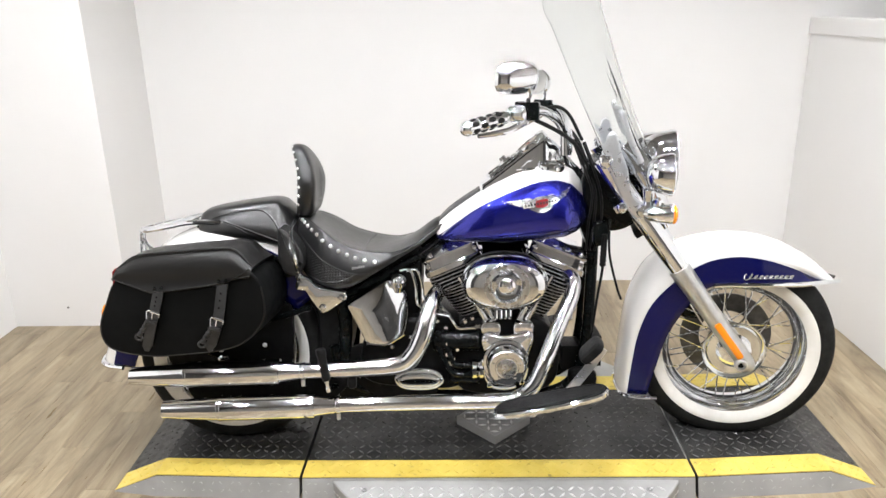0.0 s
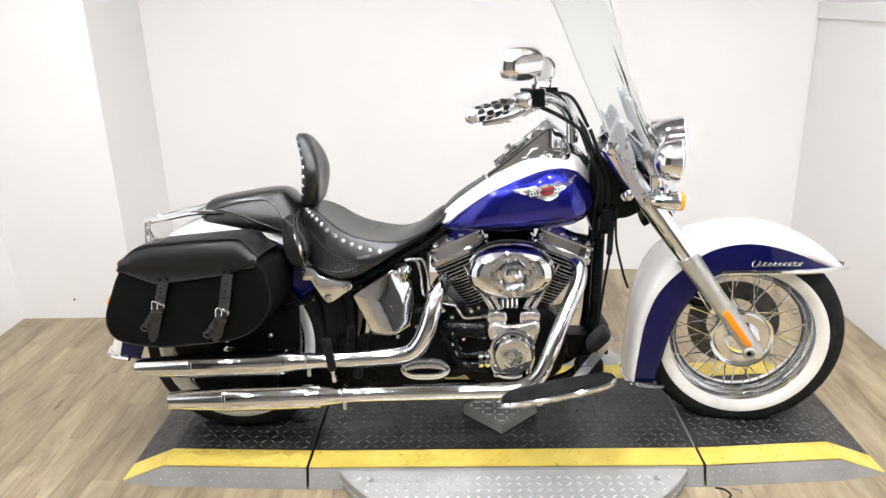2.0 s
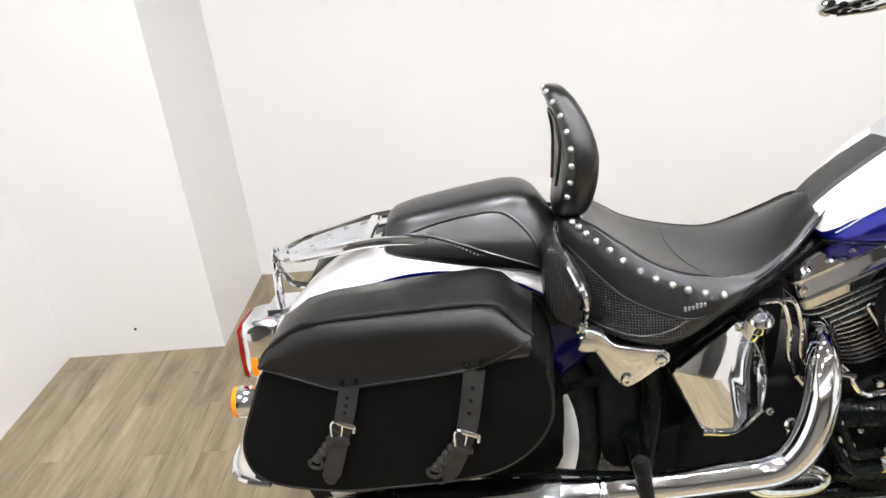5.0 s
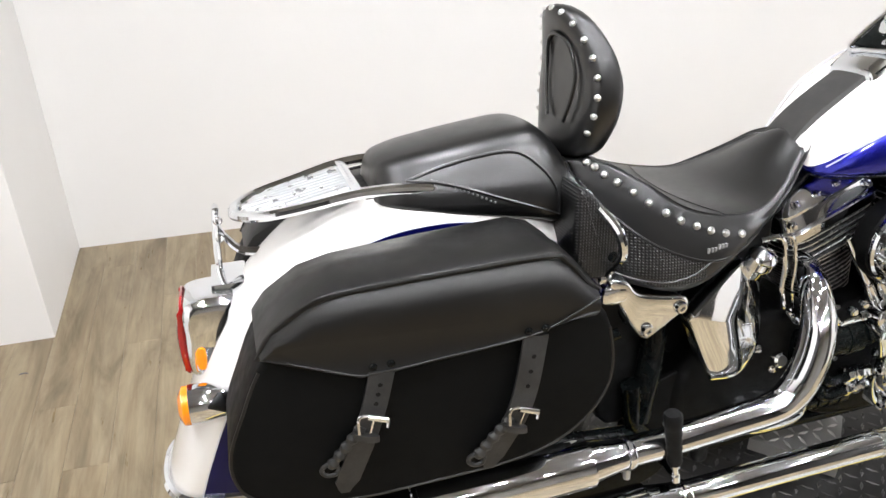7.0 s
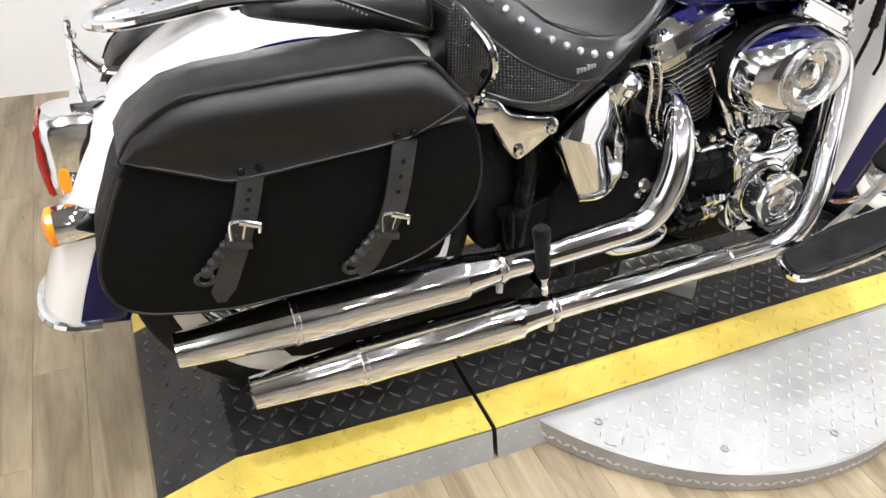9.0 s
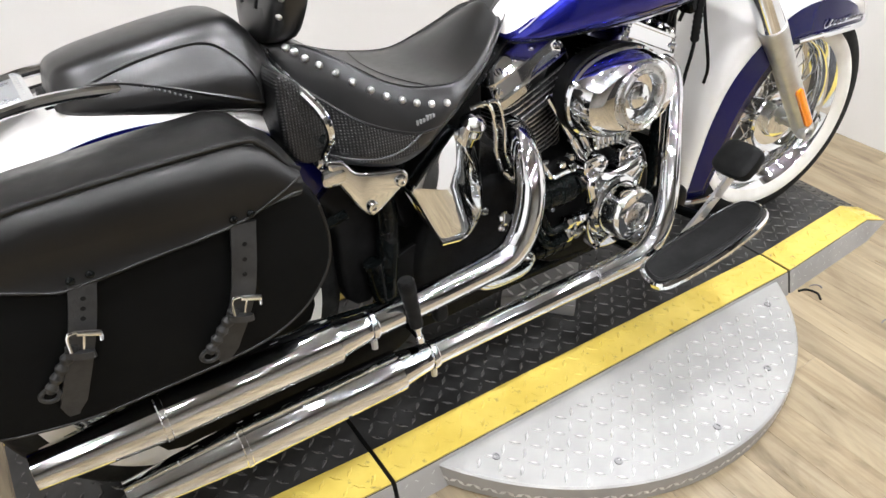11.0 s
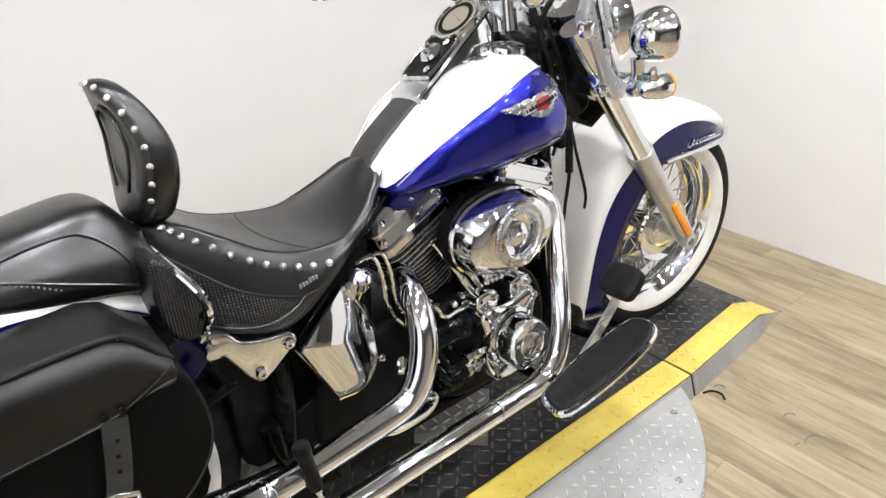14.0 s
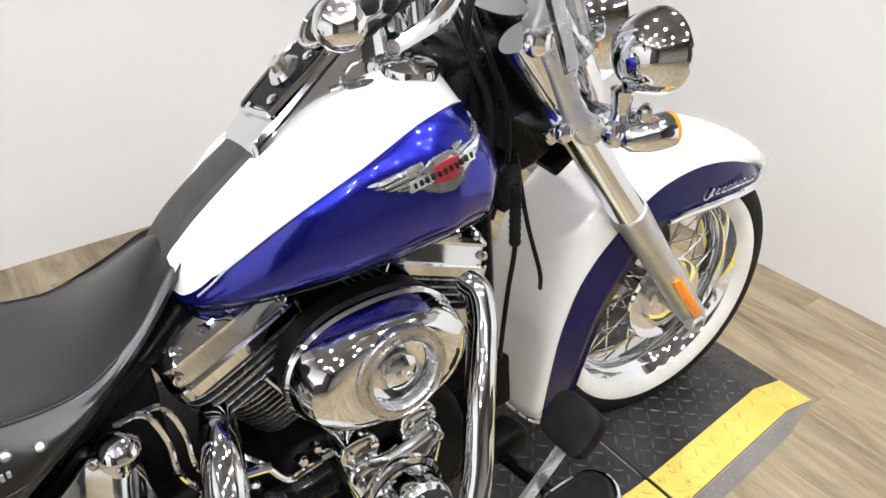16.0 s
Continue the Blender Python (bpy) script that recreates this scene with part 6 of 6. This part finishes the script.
# -- fork, nacelle, lamps
for sgn in (1, -1):
    y = sgn * -0.134
    slider = lathe([(0.0, -0.045), (0.016, -0.043), (0.022, -0.035), (0.027, -0.01), (0.0275, 0.06), (0.0285, 0.20), (0.031, 0.29), (0.0325, 0.330), (0.0336, 0.352), (0.0330, 0.357), (0.0300, 0.360)], fork_at(0, y, 0.012), _u, 32)
    fk = part("fork_slider", front(slider), ALU, bike, "satin cast aluminium fork leg")
    part("fork_tube", front(bar(fork_at(0.34, y, 0.012), fork_at(0.765, y, 0.012), 0.0305, 28)), CHROME, bike, "chrome fork tube")
    o = fork_at(0.085, y + sgn * -0.0285, 0.010)
    bm = bmesh.new()
    loft(bm, [[o + _u * (a * 0.068) + _fwd * (b * 0.0105) + V((0, sgn * -h, 0)) for a, b in ((-1, -0.6), (-0.92, -1), (0.92, -1), (1, -0.6), (1, 0.6), (0.92, 1), (-0.92, 1), (-1, 0.6))] for h in (-0.004, 0.004)] + [[o + _u * (a * 0.064) + _fwd * (b * 0.0085) + V((0, sgn * -0.006, 0)) for a, b in ((-1, -0.6), (-0.92, -1), (0.92, -1), (1, -0.6), (1, 0.6), (0.92, 1), (-0.92, 1), (-1, 0.6))]])
    part("reflector", front(bm), AMBER, fk, "orange side reflector")
    bm = lathe([(0.019, 0), (0.019, 0.018), (0.016, 0.022), (0.0115, 0.022), (0.0105, 0.010), (0, 0.010)], (AXF, y + sgn * -0.014, AXZ - 0.004), (0, -sgn, 0), 20)
    part("axle_nut", front(bm), ALU, fk)
    part("axle_bore", front(lathe([(0.0105, 0.0), (0, 0.0005)], (AXF, y + sgn * -0.025, AXZ - 0.004), (0, -sgn, 0), 16)), BLACK, fk)
    part("axle_pinch", front(box(AXF + 0.010, AXF + 0.036, min(y - 0.012, y + 0.012), max(y - 0.012, y + 0.012), AXZ - 0.030, AXZ - 0.004, 0.005)), ALU, fk)
    for dz in (-0.024, -0.010):
        part("pinch_bolt", front(lathe([(0.005, 0), (0.005, 0.004), (0, 0.0045)], (AXF + 0.024, y + sgn * -0.012, AXZ + dz), (0, -sgn, 0), 8)), BLACK, fk)
part("front_axle", front(bar((AXF, -0.13, AXZ), (AXF, 0.13, AXZ), 0.011)), ALU, fw)
for s, w in ((0.62, 0.162), (0.50, 0.088)):
    bm = box(-0.034, 0.03, -w, w, -0.013, 0.013, 0.010)
    bm.transform(Matrix.Translation(fork_at(s, 0, -0.01)) @ pose(0, 0, 0, 0, -RAKE, 0))
    part("fork_clamp", front(bm), CRINKLE if s < 0.6 else CHROME, bike, "fork clamp")
bm = bmesh.new()
loft(bm, [[fork_at(s, w * math.copysign(abs(math.sin(a)) ** 0.7, math.sin(a)), f0 + d * math.cos(a)) for a in (2 * math.pi * k / 32 for k in range(32))]
          for s, w, f0, d in ((0.47, 0.095, 0.050, 0.022), (0.52, 0.115, 0.062, 0.034), (0.59, 0.122, 0.074, 0.046), (0.66, 0.122, 0.080, 0.050), (0.72, 0.115, 0.078, 0.048), (0.755, 0.100, 0.072, 0.036))])
nac = part("fork_nacelle", front(bm), CHROME, bike, "smooth chrome headlamp nacelle", sharp=50)


def unsteered(p):
    return tuple(STEER.inverted() @ V(p))


# teardrop chrome shells beside the fork tubes, tapering downward
shell_side = [unsteered((x, -0.174, z)) for x, z in ((1.190, 0.918), (1.196, 0.944), (1.208, 0.985), (1.228, 0.985), (1.244, 0.935), (1.264, 0.885), (1.272, 0.840), (1.290, 0.800), (1.324, 0.772), (1.332, 0.752), (1.316, 0.736), (1.288, 0.742), (1.258, 0.782), (1.220, 0.858))]
shell_y = -0.173
for sgn in (1, -1):
    bm = slab(rounded([(p[0], p[2]) for p in shell_side], 52), shell_y + 0.030, shell_y, 0.009)
    side_shell = part("nacelle_side", front(bm if sgn == 1 else mirror(bm)), SATIN, nac, "smooth satin chrome side shell", sharp=50)
    bx, by, bz = unsteered((1.207, -0.176, 0.913))
    part("shell_bolt", front(lathe([(0.014, -0.004), (0.014, 0.003), (0.011, 0.008), (0.006, 0.011), (0, 0.012)], (bx, sgn * by, bz), (0, -sgn, 0), 18)), CHROME, side_shell)


def lamp(name, c, r, depth, label):
    body = lathe([(0.0, -depth), (r * 0.30, -depth * 0.97), (r * 0.55, -depth * 0.86), (r * 0.76, -depth * 0.68), (r * 0.90, -depth * 0.44), (r * 0.975, -depth * 0.18), (r, 0.0), (r * 1.03, 0.006), (r * 1.03, 0.016), (r * 0.98, 0.020), (r * 0.93, 0.020), (r * 0.90, 0.012)], c, (1, 0, 0), 40)
    ob = part(name, front(body), CHROME, bike, label)
    part("reflector_bowl", front(lathe([(r * 0.9, 0.011), (r * 0.7, -depth * 0.3), (r * 0.3, -depth * 0.6), (0, -depth * 0.62)], c, (1, 0, 0), 32)), CHROME, ob)
    part("lens", front(lathe([(r * 0.92, 0.014), (r * 0.7, 0.024), (r * 0.35, 0.030), (0, 0.032), (r * 0.35, 0.026), (r * 0.7, 0.020), (r * 0.90, 0.011)], c, (1, 0, 0), 32)), LAMPGLASS, ob, "clear lamp glass")
    return ob


lamp("headlamp", (1.420, 0, 0.886), 0.100, 0.10, "round chrome headlamp")
barbm = tube([(1.375, -0.225, 0.805), (1.360, -0.12, 0.790), (1.352, 0, 0.786), (1.360, 0.12, 0.790), (1.375, 0.225, 0.805)], 0.011, 10)
lb = part("light_bar", front(barbm), CHROME, bike, "chrome lamp bar")
for sgn in (1, -1):
    px, y, pz = unsteered((1.350, -0.232, 0.872))
    y *= sgn
    lamp("passing_lamp", (px + 0.01, y, pz), 0.058, 0.056, "round chrome passing lamp")
    part("lamp_stalk", front(tube([(px - 0.035, y, 0.800), (px - 0.035, y, 0.815), (px - 0.035, y, pz - 0.045)], [0.016, 0.013, 0.018], 12)), CHROME, lb)
    c = V(unsteered((1.352, -0.246, 0.760)))
    c.y *= sgn
    sig = part("turn_signal", front(lathe([(0.0, -0.055), (0.010, -0.052), (0.019, -0.040), (0.026, -0.01), (0.028, 0.018), (0.028, 0.026), (0.026, 0.026)], c, (1, 0, 0), 28)), CHROME, bike, "chrome bullet turn signal with an orange lens")
    part("signal_lens", front(lathe([(0.0275, 0.024), (0.027, 0.034), (0.020, 0.039), (0, 0.041)], c, (1, 0, 0), 28)), AMBER, sig, "orange lens")
    part("signal_stalk", front(tube([(1.372, sgn * -0.215, 0.800), (c.x - 0.015, c.y, c.z + 0.04), (c.x - 0.015, c.y, c.z + 0.02)], 0.009, 8)), CHROME, sig)
    part("signal_mount", front(lathe([(0.018, -0.010), (0.021, 0.0), (0.018, 0.010), (0, 0.012)], tuple(V(unsteered((1.304, -0.222, 0.765))) * V((1, sgn, 1))), (0, -sgn, 0), 18)), CHROME, sig)

# windshield with its chrome clamps
def shield_point(u, v, off=0.0):
    """u across from -1 to 1, v up from 0 to 1."""
    w = 0.245 * (0.78 + 0.40 * v - 0.22 * v * v) * (1 - 0.10 * v ** 6)
    mx, mz = 1.398 - 0.222 * v - 0.015 * math.sin(math.pi * v), 0.895 + 0.545 * v
    s = math.sin(u * 1.25) / math.sin(1.25)
    back = 0.155 * (1 - math.cos(u * 1.25)) / (1 - math.cos(1.25))
    drop = 0.06 * abs(u) ** 5 * v ** 4
    return V((mx - back * 0.95 + off, w * s, mz - drop - back * 0.10 - (0.05 * (1 - abs(u)) ** 0 * (1 - v) * (abs(u) < 0.45))))


bm = bmesh.new()
loft(bm, [[shield_point(-1 + 2 * k / 32, j / 24) for k in range(33)] for j in range(25)], closed=False, cap=False)
ws = shell(part("windshield", front(bm), SHIELD, bike, "clear curved windshield"), 0.004)
ws.visible_shadow = False
bm = tube([shield_point(-1, v) for v in (0, 0.2, 0.4, 0.6, 0.8, 0.95)] + [shield_point(u, 1.0) for u in (-0.9, -0.5, 0, 0.5, 0.9)] + [shield_point(1, v) for v in (0.95, 0.8, 0.6, 0.4, 0.2, 0)], 0.0016, 6, 120)
part("shield_edge", front(bm), LAMPGLASS, ws)
for sgn in (1, -1):
    bm = tube([shield_point(sgn * 0.55, 0.04, -0.012), shield_point(sgn * 0.56, 0.17, -0.012), shield_point(sgn * 0.52, 0.30, -0.012), shield_point(sgn * 0.44, 0.345, -0.012), shield_point(sgn * 0.30, 0.33, -0.012)], [0.009, 0.010, 0.010, 0.008, 0.006], 10)
    part("shield_bracket", front(bm), SATIN, ws, "chrome shield bracket")
    part("shield_clamp", front(blob(fork_at(0.76, sgn * 0.165, 0.02), (0.022, 0.016, 0.022), power=0.8)), CHROME, ws)
part("shield_clamp", front(blob(fork_at(0.62, -0.172, -0.02), (0.016, 0.012, 0.016))), CHROME, ws)

# handlebar, grips, levers, mirrors
BAR = Matrix.Translation((1.115, 0, 0.014)) @ Matrix.Rotation(radians(-10), 4, "Z") @ Matrix.Translation((-1.115, 0, 0))


def swing(bm):
    bm.transform(BAR)
    return bm


hb = tube([(0.905, -0.425, 1.010), (0.985, -0.370, 1.032), (1.045, -0.315, 1.042), (1.085, -0.24, 1.020), (1.105, -0.15, 0.985), (1.110, -0.08, 0.972), (1.110, 0, 0.970), (1.110, 0.08, 0.972), (1.105, 0.15, 0.985), (1.085, 0.24, 1.020), (1.045, 0.315, 1.042), (0.985, 0.370, 1.032), (0.905, 0.425, 1.010)], 0.0127, 14, 90)
hbar = part("handlebar", swing(hb), CHROME, bike, "swept chrome handlebar")
for sgn in (1, -1):
    part("riser", swing(bar((1.112, sgn * 0.05, 0.900), (1.110, sgn * 0.05, 0.975), 0.017, 16)), CHROME, hbar)
    a, b = V((0.868, sgn * -0.452, 0.998)), V((0.962, sgn * -0.388, 1.025))
    d = (b - a).normalized()
    L = (b - a).length
    g = part("grip", swing(lathe([(0.0, -0.014), (0.007, -0.013), (0.013, -0.009), (0.018, -0.002), (0.0205, 0.004), (0.0205, 0.012), (0.0185, 0.016), (0.0185, L), (0.0, L)], a, d, 24)), CHROME, hbar, "chrome handgrip with black rubber ovals")
    s0 = d.orthogonal().normalized()
    s1 = d.cross(s0)
    for i in range(4):
        for k in range(6):
            th = 2 * math.pi * (k + 0.5 * (i % 2)) / 6
            c = a + d * (0.026 + 0.024 * i) + 0.0178 * (s0 * math.cos(th) + s1 * math.sin(th))
            bm = blob((0, 0, 0), (0.0112, 0.0076, 0.0036), None, 10)
            m = Matrix((d, d.cross(s0 * math.cos(th) + s1 * math.sin(th)), s0 * math.cos(th) + s1 * math.sin(th))).transposed().to_4x4()
            bm.transform(Matrix.Translation(c) @ m)
            part("grip_pad", swing(bm), PLASTIC, g)
    part("control_housing", swing(blob((0.992, sgn * -0.362, 1.034), (0.030, 0.034, 0.024), power=0.7)), CHROME, hbar, "polished switch housing")
    part("brake_reservoir", swing(box(0.992, 1.050, min(sgn * -0.362, sgn * -0.298), max(sgn * -0.362, sgn * -0.298), 1.016, 1.064, 0.006)), BLACK, hbar, "black brake fluid reservoir")
    part("switch_block", swing(box(0.985, 1.010, min(sgn * -0.35, sgn * -0.31), max(sgn * -0.35, sgn * -0.31), 1.045, 1.066, 0.004)), PLASTIC, hbar)
    part("lever", swing(tube([(1.035, sgn * -0.330, 1.024), (1.000, sgn * -0.385, 1.004), (0.965, sgn * -0.425, 0.990), (0.905, sgn * -0.470, 0.982)], [0.010, 0.0085, 0.008, 0.006], 10)), CHROME, hbar, "chrome hand lever")
    part("mirror_stem", swing(tube([(1.010, sgn * -0.335, 1.045), (1.022, sgn * -0.332, 1.080), (1.018, sgn * -0.340, 1.108), (1.005, sgn * -0.350, 1.124)], 0.0065, 8)), CHROME, hbar)
    mc = pose(0.994, sgn * -0.357, 1.126, 0, 6, sgn * -41)
    mo = rounded([(-0.072, -0.012), (-0.06, 0.030), (0.0, 0.045), (0.06, 0.036), (0.076, 0.0), (0.06, -0.034), (0.0, -0.043), (-0.055, -0.038)], 36)
    bm = bmesh.new()
    loft(bm, [[(x, y, z) for y, z in inset(mo, i)] for x, i in ((-0.012, 0.004), (-0.010, 0.0), (0.0, 0.001), (0.012, 0.010), (0.022, 0.026))])
    bm.transform(mc)
    mi = part("mirror", swing(bm), CHROME, hbar, "oval chrome rear-view mirror")
    bm = bmesh.new()
    loft(bm, [[(x, y, z) for y, z in inset(mo, i)] for x, i in ((-0.011, 0.006), (-0.0135, 0.0065), (-0.0135, 0.020))])
    bm.transform(mc)
    part("mirror_glass", swing(bm), MIRRORGLASS, mi)
part("grip_cable", swing(tube([(1.03, -0.33, 1.02), (1.09, -0.25, 0.985), (1.14, -0.14, 0.94), (1.17, -0.07, 0.88)], 0.006, 8)), PLASTIC, hbar)
part("grip_cable", swing(tube([(1.03, -0.32, 1.03), (1.08, -0.26, 1.05), (1.12, -0.19, 1.03), (1.16, -0.10, 0.95)], 0.005, 8)), PLASTIC, hbar)
part("grip_cable", swing(tube([(1.03, 0.33, 1.02), (1.09, 0.25, 0.985), (1.14, 0.14, 0.94), (1.17, 0.07, 0.88)], 0.006, 8)), PLASTIC, hbar)
part("wiring_shroud", front(slab(rounded([(1.172, 0.885), (1.225, 0.905), (1.262, 0.860), (1.325, 0.745), (1.300, 0.700), (1.235, 0.690), (1.182, 0.735), (1.160, 0.830)], 32), 0.088, -0.088, 0.012, both=True)), BLACK, bike, "black wiring cover at the neck")
part("horn_bracket", slab(rounded([(1.185, 0.71), (1.225, 0.715), (1.23, 0.66), (1.19, 0.64)], 20), -0.07, -0.11, 0.008, both=True), BLACK, bike)

part("belt_pulley", lathe([(0.03, 0.070), (0.128, 0.074), (0.134, 0.078), (0.134, 0.100), (0.126, 0.104), (0.09, 0.092), (0.03, 0.094)], (AXR, 0, AXZ), (0, 1, 0), 48), PLASTIC, rw, "black belt pulley")
part("brake_caliper", blob((0.115, -0.088, 0.385), (0.050, 0.026, 0.034), power=0.6), BLACK, rw)
part("belt_guard", slab(rounded([(0.42, 0.40), (0.20, 0.455), (0.02, 0.440), (-0.02, 0.40), (0.10, 0.395), (0.40, 0.335)], 36), 0.092, 0.125, 0.008, both=True), PLASTIC, bike, "black belt guard")
part("shock_linkage", tube([(0.70, -0.06, 0.172), (0.55, -0.065, 0.17), (0.40, -0.07, 0.19)], 0.026, 12), BLACK, bike)
for k, (dx, dy) in enumerate(((0.0, -0.062), (0.012, -0.078), (-0.012, -0.070), (0.02, -0.055), (0.006, 0.06), (0.018, 0.075))):
    part("neck_cable", tube([(1.135 + dx, dy * 1.3, 0.955), (1.165 + dx, dy * 1.35, 0.88), (1.190 + dx, dy * 1.4, 0.80), (1.188 + dx * 1.5, dy * 1.3, 0.71), (1.180 + dx, dy, 0.62)], 0.0042, 8), PLASTIC, bike, "black cable bundled at the steering neck")
# -- tail
tl = part("tail_lamp", slab(rounded([(-0.262, 0.572), (-0.332, 0.570), (-0.340, 0.520), (-0.338, 0.458), (-0.31, 0.450), (-0.285, 0.480), (-0.262, 0.525)], 36), 0.052, -0.052, 0.016, both=True), CHROME, bike, "chrome tail lamp with a red lens")
part("tail_lens", slab(rounded([(-0.336, 0.568), (-0.342, 0.560), (-0.349, 0.520), (-0.347, 0.470), (-0.338, 0.456), (-0.337, 0.51)], 30), 0.046, -0.046, 0.008, both=True), REDLENS, tl, "red tail lens")
part("side_reflector", slab(rounded([(-0.312, 0.500), (-0.325, 0.500), (-0.326, 0.470), (-0.314, 0.468)], 16), -0.050, -0.0545, 0.002), AMBER, tl)
part("signal_bar", tube([(-0.325, -0.10, 0.440), (-0.315, 0, 0.440), (-0.325, 0.10, 0.440)], 0.009, 8), CHROME, bike, "chrome rear signal bar")
for sgn in (1, -1):
    c = (-0.320, sgn * -0.098, 0.438)
    sg = part("rear_signal", lathe([(0.0, -0.052), (0.012, -0.048), (0.024, -0.03), (0.029, 0.0), (0.030, 0.022), (0.027, 0.022)], c, (-1, 0, 0), 26), CHROME, bike, "chrome bullet rear turn signal with an orange lens")
    part("signal_lens", lathe([(0.0295, 0.020), (0.029, 0.031), (0.02, 0.037), (0, 0.038)], c, (-1, 0, 0), 26), AMBER, sg, "orange lens")
pb = part("plate_holder", tube([(-0.278, 0.034, 0.575), (-0.277, 0.034, 0.62), (-0.273, 0.034, 0.672), (-0.271, 0.038, 0.684), (-0.271, 0.056, 0.684), (-0.273, 0.060, 0.672), (-0.277, 0.060, 0.62), (-0.278, 0.060, 0.575)], 0.0050, 8, 40), CHROME, bike, "upright chrome plate holder loop")
part("plate_arm", tube([(-0.205, 0.040, 0.606), (-0.240, 0.042, 0.612), (-0.260, 0.045, 0.632), (-0.273, 0.046, 0.655)], [0.0075, 0.007, 0.006, 0.005], 8), CHROME, pb)
for z in (0.640, 0.668):
    part("plate_bolt", dome((-0.270, 0.034, z), (0.3, -1, 0.2), 0.008, 0.007), CHROME, pb)
part("plate_foot", box(-0.292, -0.238, -0.020, 0.066, 0.566, 0.586, 0.006), CHROME, pb)
part("side_stand", tube([(0.80, 0.12, 0.19), (0.83, 0.20, 0.10), (0.86, 0.262, -0.018)], [0.014, 0.012, 0.012], 10), BLACK, bike, "black side stand")

# ---- floor planks ----
PW, PL = 0.096, 0.92
rng = random.Random(5)
plank_meshes = {}


def plank_mesh(length):
    key = round(length, 3)
    if key not in plank_meshes:
        bm = box(-PW / 2 + 0.0002, PW / 2 - 0.0002, -length / 2 + 0.0002, length / 2 - 0.0002, -0.004, 0.0, 0.0)
        bmesh.ops.bevel(bm, geom=[e for e in bm.edges if all(v.co.z > -0.001 for v in e.verts)], offset=0.0005, segments=1, affect="EDGES")
        me = bpy.data.meshes.new("plank")
        bm.to_mesh(me)
        bm.free()
        me.materials.append(PLANK)
        plank_meshes[key] = me
    return plank_meshes[key]


col = 0
x = LEFT - 0.02
while x < RIGHT + 0.5:
    y = FRONT
    first_len = rng.choice([0.23, 0.46, 0.69, 0.92])
    while y < BACK + 0.05:
        length = min(first_len if y == FRONT else PL, BACK + 0.06 - y)
        ob = new("plank", plank_mesh(length))
        ob.location = (x + PW / 2, y + length / 2, FLOOR)
        ob.parent = floor
        y += length
    x += PW
    col += 1
